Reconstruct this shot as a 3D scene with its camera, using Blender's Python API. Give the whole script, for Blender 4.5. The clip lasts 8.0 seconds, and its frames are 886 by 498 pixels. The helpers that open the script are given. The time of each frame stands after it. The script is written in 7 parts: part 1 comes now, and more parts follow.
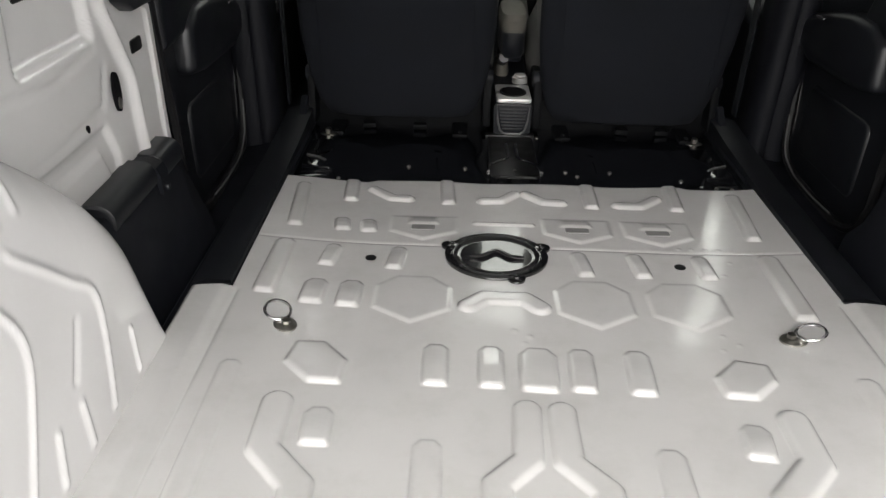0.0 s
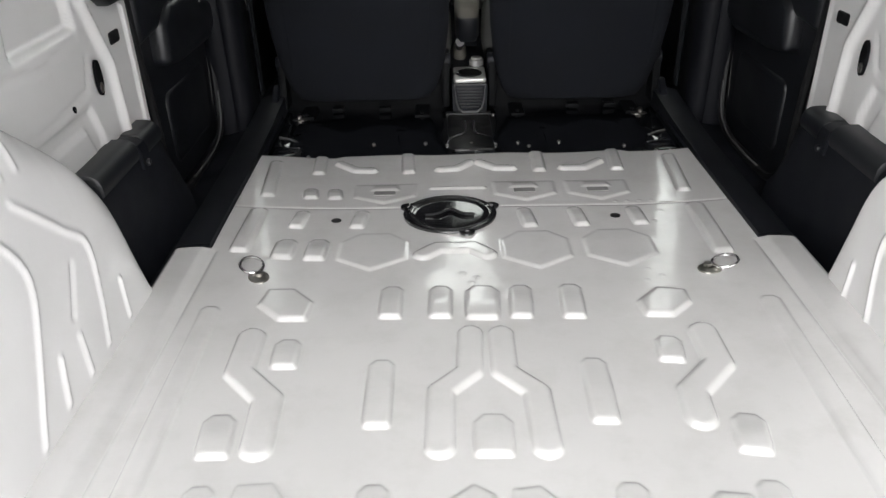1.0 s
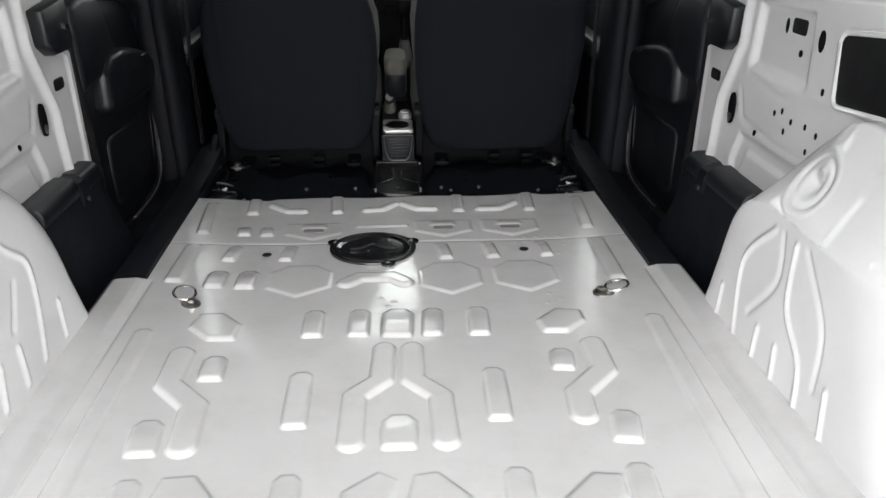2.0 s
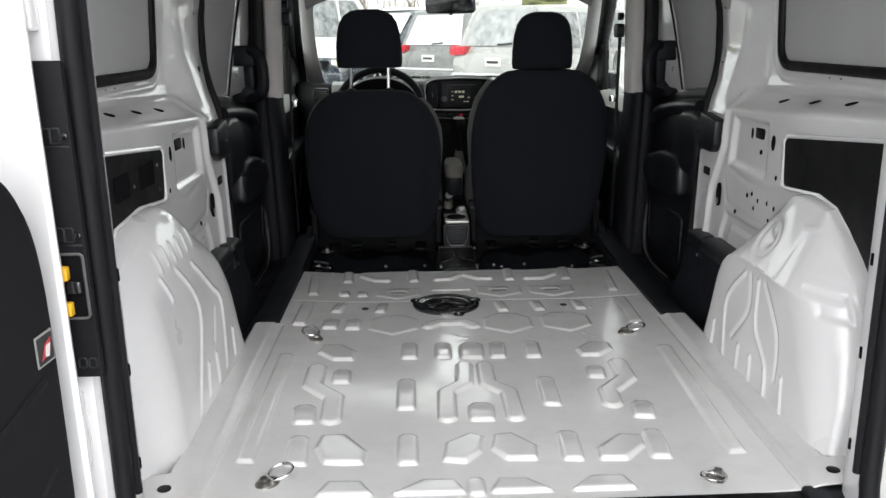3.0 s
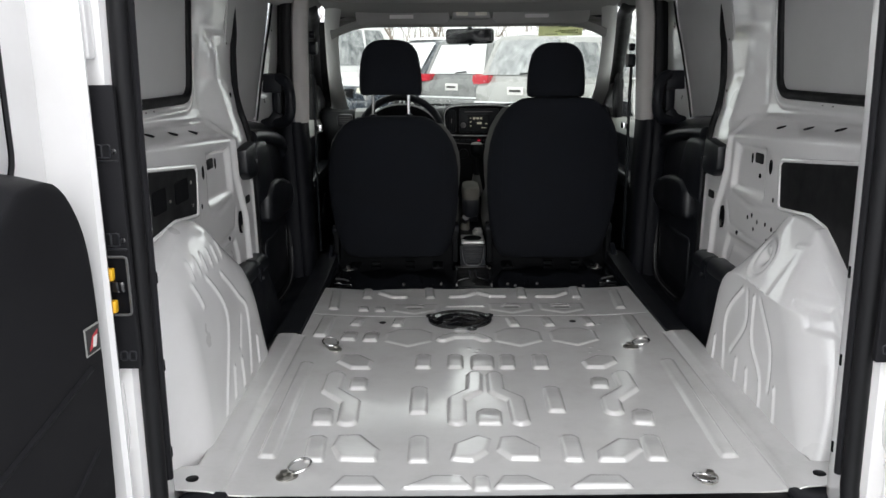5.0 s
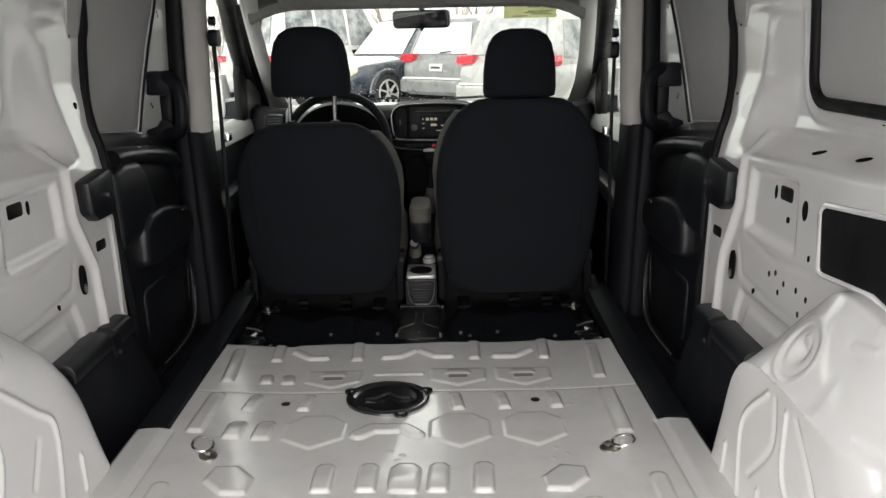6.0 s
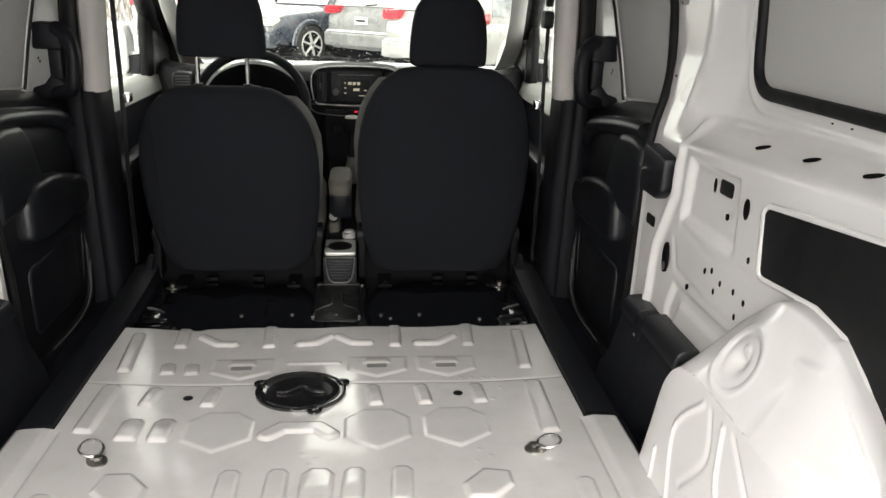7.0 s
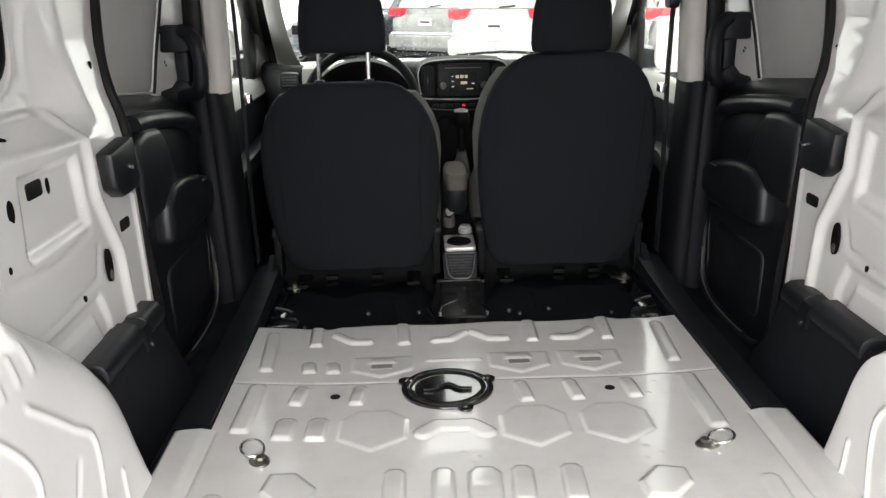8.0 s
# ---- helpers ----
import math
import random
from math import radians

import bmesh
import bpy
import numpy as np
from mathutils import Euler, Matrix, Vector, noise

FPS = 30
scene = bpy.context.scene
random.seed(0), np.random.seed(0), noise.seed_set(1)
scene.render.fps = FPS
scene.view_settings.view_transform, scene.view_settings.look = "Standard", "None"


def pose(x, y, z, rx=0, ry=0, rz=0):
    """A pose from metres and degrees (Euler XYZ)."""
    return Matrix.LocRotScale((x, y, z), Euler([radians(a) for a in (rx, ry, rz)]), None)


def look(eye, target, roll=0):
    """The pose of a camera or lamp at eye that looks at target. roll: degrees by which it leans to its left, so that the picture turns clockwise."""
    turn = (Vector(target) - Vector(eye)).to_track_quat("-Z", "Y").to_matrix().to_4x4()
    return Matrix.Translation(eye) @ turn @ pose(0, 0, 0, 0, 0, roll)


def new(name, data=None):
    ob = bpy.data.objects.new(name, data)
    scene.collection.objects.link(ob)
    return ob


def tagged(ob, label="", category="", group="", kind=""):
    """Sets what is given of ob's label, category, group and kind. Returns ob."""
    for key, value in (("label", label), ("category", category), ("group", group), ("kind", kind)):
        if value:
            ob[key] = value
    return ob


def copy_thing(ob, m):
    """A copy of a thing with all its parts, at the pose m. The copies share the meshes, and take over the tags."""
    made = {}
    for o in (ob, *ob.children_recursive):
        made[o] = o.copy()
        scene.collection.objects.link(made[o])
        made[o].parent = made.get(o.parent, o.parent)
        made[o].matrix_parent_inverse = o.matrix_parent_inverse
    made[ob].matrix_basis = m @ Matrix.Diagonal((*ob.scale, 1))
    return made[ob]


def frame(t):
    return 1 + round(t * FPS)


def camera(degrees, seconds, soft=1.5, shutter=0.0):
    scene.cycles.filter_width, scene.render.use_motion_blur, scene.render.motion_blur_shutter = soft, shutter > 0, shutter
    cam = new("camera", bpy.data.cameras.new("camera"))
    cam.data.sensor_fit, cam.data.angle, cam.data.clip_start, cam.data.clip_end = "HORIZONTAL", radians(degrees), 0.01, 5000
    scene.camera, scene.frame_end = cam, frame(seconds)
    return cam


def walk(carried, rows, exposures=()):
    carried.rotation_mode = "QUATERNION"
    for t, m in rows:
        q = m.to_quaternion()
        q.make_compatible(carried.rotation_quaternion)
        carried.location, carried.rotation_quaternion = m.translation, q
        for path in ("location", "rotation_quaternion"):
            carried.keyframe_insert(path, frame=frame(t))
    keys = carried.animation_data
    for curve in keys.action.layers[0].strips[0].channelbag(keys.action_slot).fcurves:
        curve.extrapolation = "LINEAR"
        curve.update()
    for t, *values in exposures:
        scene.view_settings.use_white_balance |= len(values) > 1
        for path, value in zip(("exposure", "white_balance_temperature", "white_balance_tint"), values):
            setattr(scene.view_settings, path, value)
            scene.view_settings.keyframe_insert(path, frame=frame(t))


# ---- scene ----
cam = camera(58.8, 8.0)
PATH = [
    (0, (-0.153, 0.514, 0.741), (-0.175, 2.273, -0.211), 1.4),
    (0.3, (-0.152, 0.539, 0.735), (-0.197, 2.316, -0.183), 0.3),
    (0.5, (-0.158, 0.487, 0.74), (-0.224, 2.273, -0.158), -0.8),
    (0.7, (-0.143, 0.378, 0.732), (-0.232, 2.168, -0.157), -1.9),
    (1, (-0.073, 0.327, 0.735), (-0.084, 2.091, -0.208), -1.3),
    (1.2, (0.024, 0.317, 0.73), (0.071, 2.068, -0.236), -0.2),
    (2.3, (-0.072, 0.037, 0.753), (0.054, 1.904, 0.046), -0.1),
    (2.5, (-0.132, -0.073, 0.78), (-0.015, 1.815, 0.129), -0.5),
    (2.7, (-0.171, -0.181, 0.794), (-0.061, 1.723, 0.192), -0.5),
    (3, (-0.137, -0.386, 0.791), (-0.082, 1.542, 0.263), -0.7),
    (3.5, (-0.129, -0.71, 0.781), (-0.094, 1.237, 0.325), -0.3),
    (4, (-0.144, -0.912, 0.778), (-0.115, 1.042, 0.35), 0.2),
    (4.2, (-0.146, -0.903, 0.78), (-0.122, 1.05, 0.35), 0.2),
    (5.3, (-0.083, -0.285, 0.8), (-0.089, 1.657, 0.323), -0.6),
    (5.5, (-0.053, -0.146, 0.808), (-0.05, 1.794, 0.319), -0.8),
    (5.8, (0.013, 0.027, 0.817), (0.024, 1.963, 0.315), -1.0),
    (6, (0.064, 0.119, 0.833), (0.073, 2.052, 0.319), -1.0),
    (6.5, (0.101, 0.241, 0.851), (0.173, 2.156, 0.281), -0.1),
    (6.7, (0.089, 0.259, 0.851), (0.219, 2.162, 0.253), 0.8),
    (7, (0.071, 0.259, 0.86), (0.275, 2.15, 0.241), 1.8),
    (7.2, (0.034, 0.275, 0.855), (0.257, 2.16, 0.227), 1.9),
    (7.5, (-0.055, 0.276, 0.849), (0.144, 2.169, 0.235), 1.4),
    (7.7, (-0.109, 0.29, 0.841), (0.051, 2.187, 0.228), 0.6),
    (8, (-0.11, 0.318, 0.822), (-0.059, 2.22, 0.204), -1.3),
]
walk(cam, [(t, look(eye, target, roll)) for t, eye, target, roll in PATH],
     exposures=[(0.0, 2.0, 6700, 10), (0.5, 2.13, 6600, 10), (1.0, 2.08, 6500, 10), (2.5, 1.86, 6400, 10), (3.0, 1.57, 6400, 10), (3.5, 1.35, 6300, 10), (4.0, 1.25, 6300, 10), (5.5, 1.45, 6500, 10), (6.0, 1.7, 6700, 10), (6.5, 2.08, 6850, 10), (7.0, 2.2, 6900, 10), (7.5, 2.0, 6800, 10), (8.0, 2.3, 6700, 10)])

# ---- light: overcast winter daylight ----
world = bpy.data.worlds.new("overcast_sky")
scene.world = world
world.use_nodes = True
wn, wl = world.node_tree.nodes, world.node_tree.links
sky = wn.new("ShaderNodeTexSky")
sky.sky_type = "NISHITA"
sky.sun_disc = False
sky.sun_elevation, sky.sun_rotation = radians(31), radians(184)
sky.air_density, sky.dust_density, sky.ozone_density = 1.0, 6.0, 1.0
grey = wn.new("ShaderNodeHueSaturation")
grey.inputs["Saturation"].default_value = 0.12
wl.new(sky.outputs["Color"], grey.inputs["Color"])
veil = wn.new("ShaderNodeMix")      # a closed cloud cover evens the sky out
veil.data_type = "RGBA"
veil.inputs["Factor"].default_value = 0.85
veil.inputs["B"].default_value = (6.0, 6.1, 6.25, 1)
wl.new(grey.outputs["Color"], veil.inputs["A"])
wl.new(veil.outputs["Result"], wn["Background"].inputs["Color"])
wn["Background"].inputs["Strength"].default_value = 0.15

sun_data = bpy.data.lights.new("sun", "SUN")
sun_data.energy, sun_data.angle, sun_data.color = 0.62, radians(80), (1.0, 0.97, 0.93)
sun = new("sun", sun_data)
sun.matrix_world = look((-0.45, -5.4, 3.7), (0, 0.8, 0))


# ---- materials ----
def material(name, colour, rough=0.5, metal=0.0, coat=0.0, vary=0.12, scale=6.0, grain=0.0, grain_scale=300.0,
             stain=None, stain_scale=3.0, stain_cover=0.35, rough_vary=0.1, coat_rough=0.08, spec=0.5):
    """A painted, moulded or woven surface: base colour with variation at two scales, grain as bump, stains with a shape of their own."""
    m = bpy.data.materials.new(name)
    m.use_nodes = True
    n, l = m.node_tree.nodes, m.node_tree.links
    b = n["Principled BSDF"]
    co = n.new("ShaderNodeTexCoord")
    big, fine = n.new("ShaderNodeTexNoise"), n.new("ShaderNodeTexNoise")
    big.inputs["Scale"].default_value, big.inputs["Detail"].default_value = scale, 5
    fine.inputs["Scale"].default_value, fine.inputs["Detail"].default_value = grain_scale, 3
    l.new(co.outputs["Object"], big.inputs["Vector"])
    l.new(co.outputs["Object"], fine.inputs["Vector"])
    ramp = n.new("ShaderNodeMapRange")
    ramp.inputs["From Min"].default_value, ramp.inputs["From Max"].default_value = 0.3, 0.7
    ramp.inputs["To Min"].default_value, ramp.inputs["To Max"].default_value = 1 - vary, 1 + vary * 0.6
    l.new(big.outputs["Fac"], ramp.inputs["Value"])
    tint = n.new("ShaderNodeMix")
    tint.data_type, tint.blend_type = "RGBA", "MULTIPLY"
    tint.inputs["Factor"].default_value = 1.0
    tint.inputs["A"].default_value = (*colour, 1)
    l.new(ramp.outputs["Result"], tint.inputs["B"])
    out = tint.outputs["Result"]
    if stain:
        st = n.new("ShaderNodeTexNoise")
        st.inputs["Scale"].default_value, st.inputs["Detail"].default_value, st.inputs["Roughness"].default_value = stain_scale, 8, 0.65
        l.new(co.outputs["Object"], st.inputs["Vector"])
        mr = n.new("ShaderNodeMapRange")
        mr.inputs["From Min"].default_value, mr.inputs["From Max"].default_value = 1 - stain_cover - 0.22, 1 - stain_cover + 0.26
        l.new(st.outputs["Fac"], mr.inputs["Value"])
        mix = n.new("ShaderNodeMix")
        mix.data_type = "RGBA"
        l.new(mr.outputs["Result"], mix.inputs["Factor"])
        l.new(out, mix.inputs["A"])
        mix.inputs["B"].default_value = (*stain, 1)
        out = mix.outputs["Result"]
    l.new(out, b.inputs["Base Color"])
    rr = n.new("ShaderNodeMapRange")
    rr.inputs["From Min"].default_value, rr.inputs["From Max"].default_value = 0.3, 0.7
    rr.inputs["To Min"].default_value, rr.inputs["To Max"].default_value = max(0.03, rough - rough_vary), min(1, rough + rough_vary)
    l.new(big.outputs["Fac"], rr.inputs["Value"])
    l.new(rr.outputs["Result"], b.inputs["Roughness"])
    b.inputs["Metallic"].default_value = metal
    b.inputs["Specular IOR Level"].default_value = spec
    b.inputs["Coat Weight"].default_value, b.inputs["Coat Roughness"].default_value = coat, coat_rough
    if grain:
        bump = n.new("ShaderNodeBump")
        bump.inputs["Strength"].default_value, bump.inputs["Distance"].default_value = grain, 0.002
        l.new(fine.outputs["Fac"], bump.inputs["Height"])
        l.new(bump.outputs["Normal"], b.inputs["Normal"])
    return m


def glass_material(name, clear=0.93, tint=(0.955, 0.99, 0.92), haze=0.06):
    """A thin pane: light passes, a little is mirrored."""
    m = bpy.data.materials.new(name)
    m.use_nodes = True
    n, l = m.node_tree.nodes, m.node_tree.links
    n.remove(n["Principled BSDF"])
    tr, gl, mix, fr = n.new("ShaderNodeBsdfTransparent"), n.new("ShaderNodeBsdfGlossy"), n.new("ShaderNodeMixShader"), n.new("ShaderNodeFresnel")
    tr.inputs["Color"].default_value = (*[clear * c for c in tint], 1)
    gl.inputs["Roughness"].default_value = 0.02
    fr.inputs["IOR"].default_value = 1.35
    l.new(fr.outputs["Fac"], mix.inputs["Fac"])
    wet, film = n.new("ShaderNodeBsdfDiffuse"), n.new("ShaderNodeMixShader")
    wet.inputs["Color"].default_value = (0.8, 0.82, 0.84, 1)
    film.inputs["Fac"].default_value = haze
    l.new(tr.outputs["BSDF"], film.inputs[1])
    l.new(wet.outputs["BSDF"], film.inputs[2])
    l.new(film.outputs["Shader"], mix.inputs[1])
    l.new(gl.outputs["BSDF"], mix.inputs[2])
    l.new(mix.outputs["Shader"], n["Material Output"].inputs["Surface"])
    return m


def glow_material(name, colour, strength):
    m = bpy.data.materials.new(name)
    m.use_nodes = True
    b = m.node_tree.nodes["Principled BSDF"]
    b.inputs["Base Color"].default_value = (*[c * 0.5 for c in colour], 1)
    b.inputs["Emission Color"].default_value = (*colour, 1)
    b.inputs["Emission Strength"].default_value = strength
    b.inputs["Specular IOR Level"].default_value = 0.12
    return m


WHITE = material("white_body_paint", (0.77, 0.76, 0.755), 0.32, coat=1.0, vary=0.05, scale=4, grain=0.03, grain_scale=120, coat_rough=0.06, rough_vary=0.05, stain=(0.70, 0.69, 0.675), stain_scale=7, stain_cover=0.30)
FLOOR = material("dusty_white_floor_paint", (0.60, 0.595, 0.585), 0.24, coat=1.0, vary=0.06, scale=3, grain=0.012, grain_scale=70, coat_rough=0.10, rough_vary=0.02, stain=(0.50, 0.49, 0.47), stain_scale=11, stain_cover=0.30)
FLOOR.node_tree.nodes["Principled BSDF"].inputs["Coat IOR"].default_value = 2.2
peel = FLOOR.node_tree.nodes.new("ShaderNodeTexNoise")       # uneven lacquer breaks up the reflections
peel.inputs["Scale"].default_value, peel.inputs["Detail"].default_value = 34, 4
peel_bump = FLOOR.node_tree.nodes.new("ShaderNodeBump")
peel_bump.inputs["Strength"].default_value, peel_bump.inputs["Distance"].default_value = 0.12, 0.004
FLOOR.node_tree.links.new(peel.outputs["Fac"], peel_bump.inputs["Height"])
FLOOR.node_tree.links.new(peel_bump.outputs["Normal"], FLOOR.node_tree.nodes["Principled BSDF"].inputs["Coat Normal"])
WHITE.node_tree.nodes["Principled BSDF"].inputs["Coat IOR"].default_value = 1.65
BLACK_FLOOR = material("wet_black_floor_paint", (0.0045, 0.005, 0.0065), 0.12, coat=0.8, vary=0.3, scale=9, grain=0.05, grain_scale=40, rough_vary=0.04)
PLASTIC = material("black_grained_plastic", (0.0078, 0.0088, 0.0122), 0.5, vary=0.2, scale=8, grain=0.25, grain_scale=500,
                   stain=(0.011, 0.0122, 0.0155), stain_scale=12, stain_cover=0.3, spec=0.22)
PLASTIC_SOFT = material("dark_soft_trim", (0.0075, 0.0085, 0.0112), 0.40, vary=0.15, scale=7, grain=0.12, grain_scale=420, spec=0.5, rough_vary=0.05)
DASH = material("black_dashboard_plastic", (0.0038, 0.0042, 0.005), 0.60, vary=0.15, scale=9, grain=0.2, grain_scale=420, spec=0.10)
PAD = material("beige_grey_vinyl", (0.095, 0.090, 0.078), 0.75, vary=0.1, scale=14, grain=0.3, grain_scale=600, spec=0.25)
PILLAR_PALE = material("pale_grey_pillar_trim", (0.62, 0.61, 0.59), 0.6, vary=0.06, scale=6, grain=0.12, grain_scale=500)
REAR_TRIM = material("charcoal_door_trim_plastic", (0.0128, 0.0127, 0.0143), 0.52, vary=0.12, scale=5, grain=0.2, grain_scale=520, spec=0.10)
DOOR_TRIM = material("black_door_trim_plastic", (0.0062, 0.0068, 0.0094), 0.55, vary=0.15, scale=5, grain=0.25, grain_scale=520, spec=0.16)
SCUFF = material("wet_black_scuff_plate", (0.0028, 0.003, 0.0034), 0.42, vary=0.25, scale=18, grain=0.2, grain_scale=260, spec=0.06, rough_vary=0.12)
# charcoal base colour carries the sheen of the black tunnel panel
TUNNEL = material("tunnel_sheen_charcoal", (0.012, 0.0123, 0.013), 0.40, vary=0.25, scale=25, grain=0.1, grain_scale=200, spec=0.25)
RUBBER = material("black_rubber", (0.0075, 0.0075, 0.0085), 0.55, vary=0.2, scale=20, grain=0.1, grain_scale=200, spec=0.22)
FABRIC = material("black_woven_seat_fabric", (0.0092, 0.0106, 0.0143), 0.95, vary=0.25, scale=10, grain=0.6, grain_scale=900, spec=0.2)
FABRIC_GREY = material("grey_seat_side_fabric", (0.125, 0.125, 0.118), 0.9, vary=0.2, scale=14, grain=0.5, grain_scale=800, spec=0.2)
HEADLINER = material("light_grey_headliner", (0.36, 0.355, 0.34), 0.9, vary=0.08, scale=6, grain=0.3, grain_scale=700, spec=0.2)
PILLAR_GREY = material("warm_grey_pillar_trim", (0.46, 0.44, 0.42), 0.6, vary=0.06, scale=6, grain=0.15, grain_scale=500)
BLANK = material("grey_window_blank", (0.50, 0.50, 0.495), 0.5, vary=0.10, scale=3, grain=0.05, grain_scale=120,
                 stain=(0.44, 0.44, 0.43), stain_scale=4, stain_cover=0.4)
BLANK_PALE = material("pale_window_blank", (0.68, 0.67, 0.675), 0.5, vary=0.06, scale=3, grain=0.05, grain_scale=120, stain=(0.60, 0.59, 0.59), stain_scale=5, stain_cover=0.35)
HOLE = material("dark_cavity", (0.005, 0.005, 0.006), 0.9, vary=0.2, scale=20, spec=0.08)
ZINC = material("zinc_plated_steel", (0.55, 0.53, 0.48), 0.32, metal=1.0, vary=0.2, scale=40, grain=0.1, grain_scale=300)
AGED_STEEL = material("dull_yellowed_steel", (0.31, 0.30, 0.275), 0.33, metal=1.0, vary=0.3, scale=60, grain=0.15, grain_scale=300, rough_vary=0.04)
CHROME = material("polished_steel", (0.7, 0.7, 0.7), 0.15, metal=1.0, vary=0.05, scale=30)
SILVER = material("silver_trim_plastic", (0.50, 0.50, 0.49), 0.35, metal=0.4, vary=0.08, scale=20)
YELLOW = material("yellow_plastic", (0.75, 0.42, 0.02), 0.4, vary=0.1, scale=30)
RED_LENS = material("red_lamp_lens", (0.50, 0.015, 0.03), 0.2, coat=0.6, vary=0.25, scale=20, stain=(0.75, 0.72, 0.73), stain_scale=14, stain_cover=0.24, rough_vary=0.05)
CLEAR_LENS = material("clear_lamp_lens", (0.72, 0.70, 0.60), 0.15, coat=0.8, vary=0.15, scale=15)
PAPER = material("printed_sticker", (0.75, 0.73, 0.72), 0.6, vary=0.05, scale=30)
PAPER_YELLOW = material("faded_yellow_paper", (0.74, 0.76, 0.48), 0.8, vary=0.12, scale=18)
PAPER_YELLOW.node_tree.nodes["Principled BSDF"].inputs["Transmission Weight"].default_value = 0.6
INK_RED = material("red_print", (0.45, 0.05, 0.06), 0.6, vary=0.1, scale=40)
INK = material("dark_print", (0.03, 0.03, 0.03), 0.6, vary=0.1, scale=40)
INK_OLIVE = material("olive_print", (0.25, 0.27, 0.12), 0.8, vary=0.1, scale=40)
SCREEN = glow_material("radio_screen", (0.012, 0.013, 0.014), 0.08)
# pale grey holds daylight painted on dark trim; also the warning label's own grey
LIT_AND_LABEL_GREY = material("lit_trim_and_label_grey", (0.36, 0.365, 0.345), 0.5, vary=0.1, scale=12, grain=0.15, grain_scale=400)
SLOT_SHADE_GREY = material("slot_shade_grey", (0.17, 0.17, 0.165), 0.7, vary=0.2, scale=40)
TRIM_GREY = material("mid_grey_plastic", (0.09, 0.09, 0.09), 0.4, vary=0.1, scale=20, grain=0.1, grain_scale=300)
SCREEN_TEXT = glow_material("radio_icons", (0.35, 0.33, 0.25), 0.25)
HAZARD = glow_material("hazard_button_red", (0.6, 0.02, 0.05), 0.25)
BLACK_GLOSS = material("black_enamel", (0.010, 0.010, 0.011), 0.12, coat=1.0, vary=0.2, scale=20, rough_vary=0.05, coat_rough=0.04)
GLASS = glass_material("window_glass")
DARK_GLASS = material("tinted_car_glass", (0.05, 0.06, 0.065), 0.1, coat=0.6, vary=0.3, scale=3, stain=(0.55, 0.56, 0.57), stain_scale=4, stain_cover=0.42)
SNOW = material("snow", (0.74, 0.75, 0.77), 0.8, vary=0.05, scale=8, grain=0.9, grain_scale=80)
FROST = material("thin_wet_snow", (0.50, 0.51, 0.53), 0.7, vary=0.45, scale=70, grain=1.0, grain_scale=160, stain=(0.05, 0.052, 0.056), stain_scale=38, stain_cover=0.36)
SLUSH = material("dirty_slush_and_asphalt", (0.10, 0.10, 0.105), 0.5, vary=0.3, scale=0.8, grain=0.5, grain_scale=60,
                 stain=(0.72, 0.73, 0.75), stain_scale=0.6, stain_cover=0.5)
CAR_WHITE = material("white_car_paint", (0.60, 0.60, 0.60), 0.4, coat=0.8, vary=0.06, scale=3)
ICE_GLASS = material("frosted_car_glass", (0.26, 0.27, 0.28), 0.5, vary=0.3, scale=5, stain=(0.60, 0.61, 0.62), stain_scale=7, stain_cover=0.40)
TWIG = material("pale_brown_twigs", (0.26, 0.22, 0.19), 0.9, vary=0.3, scale=2)
CAR_NAVY = material("dark_blue_car_paint", (0.020, 0.028, 0.042), 0.25, coat=1.0, vary=0.25, scale=3, stain=(0.10, 0.11, 0.12), stain_scale=5, stain_cover=0.35)
CAR_GREY = material("grey_car_paint", (0.17, 0.175, 0.175), 0.3, coat=0.8, vary=0.2, scale=3, stain=(0.34, 0.34, 0.34), stain_scale=5, stain_cover=0.35)
CAR_SILVER = material("pale_silver_car_paint", (0.40, 0.40, 0.39), 0.3, metal=0.2, coat=0.8, vary=0.08, scale=3)
TYRE = material("tyre_rubber", (0.022, 0.022, 0.023), 0.8, vary=0.25, scale=20, grain=0.3, grain_scale=90)
BARK = material("grey_brown_bark", (0.16, 0.13, 0.105), 0.9, vary=0.3, scale=3, grain=0.5, grain_scale=40)


# ---- building helpers ----
def grid_faces(nu, nv, flip=False, closed_v=False):
    """Faces of a grid of nu rows of nv points."""
    f = []
    for i in range(nu - 1):
        for j in range(nv if closed_v else nv - 1):
            k = (j + 1) % nv
            q = (i * nv + j, i * nv + k, (i + 1) * nv + k, (i + 1) * nv + j)
            f.append(q[::-1] if flip else q)
    return f


def loft(rings, caps=True, flip=False):
    """A skin over closed rings of the same number of points."""
    n = len(rings[0])
    v = [tuple(p) for r in rings for p in r]
    f = grid_faces(len(rings), n, flip, True)
    if caps:
        a, b = tuple(range(n)), tuple(range(len(v) - n, len(v)))
        f += [a if flip else a[::-1], b[::-1] if flip else b]
    return v, f


def box(x0, x1, y0, y1, z0, z1, bevel=0.0, seg=2):
    bm = bmesh.new()
    bmesh.ops.create_cube(bm, size=1)
    for v in bm.verts:
        v.co = Vector((x0 if v.co.x < 0 else x1, y0 if v.co.y < 0 else y1, z0 if v.co.z < 0 else z1))
    if bevel:
        bmesh.ops.bevel(bm, geom=bm.edges[:], offset=bevel, segments=seg, profile=0.5, affect="EDGES")
    return bm


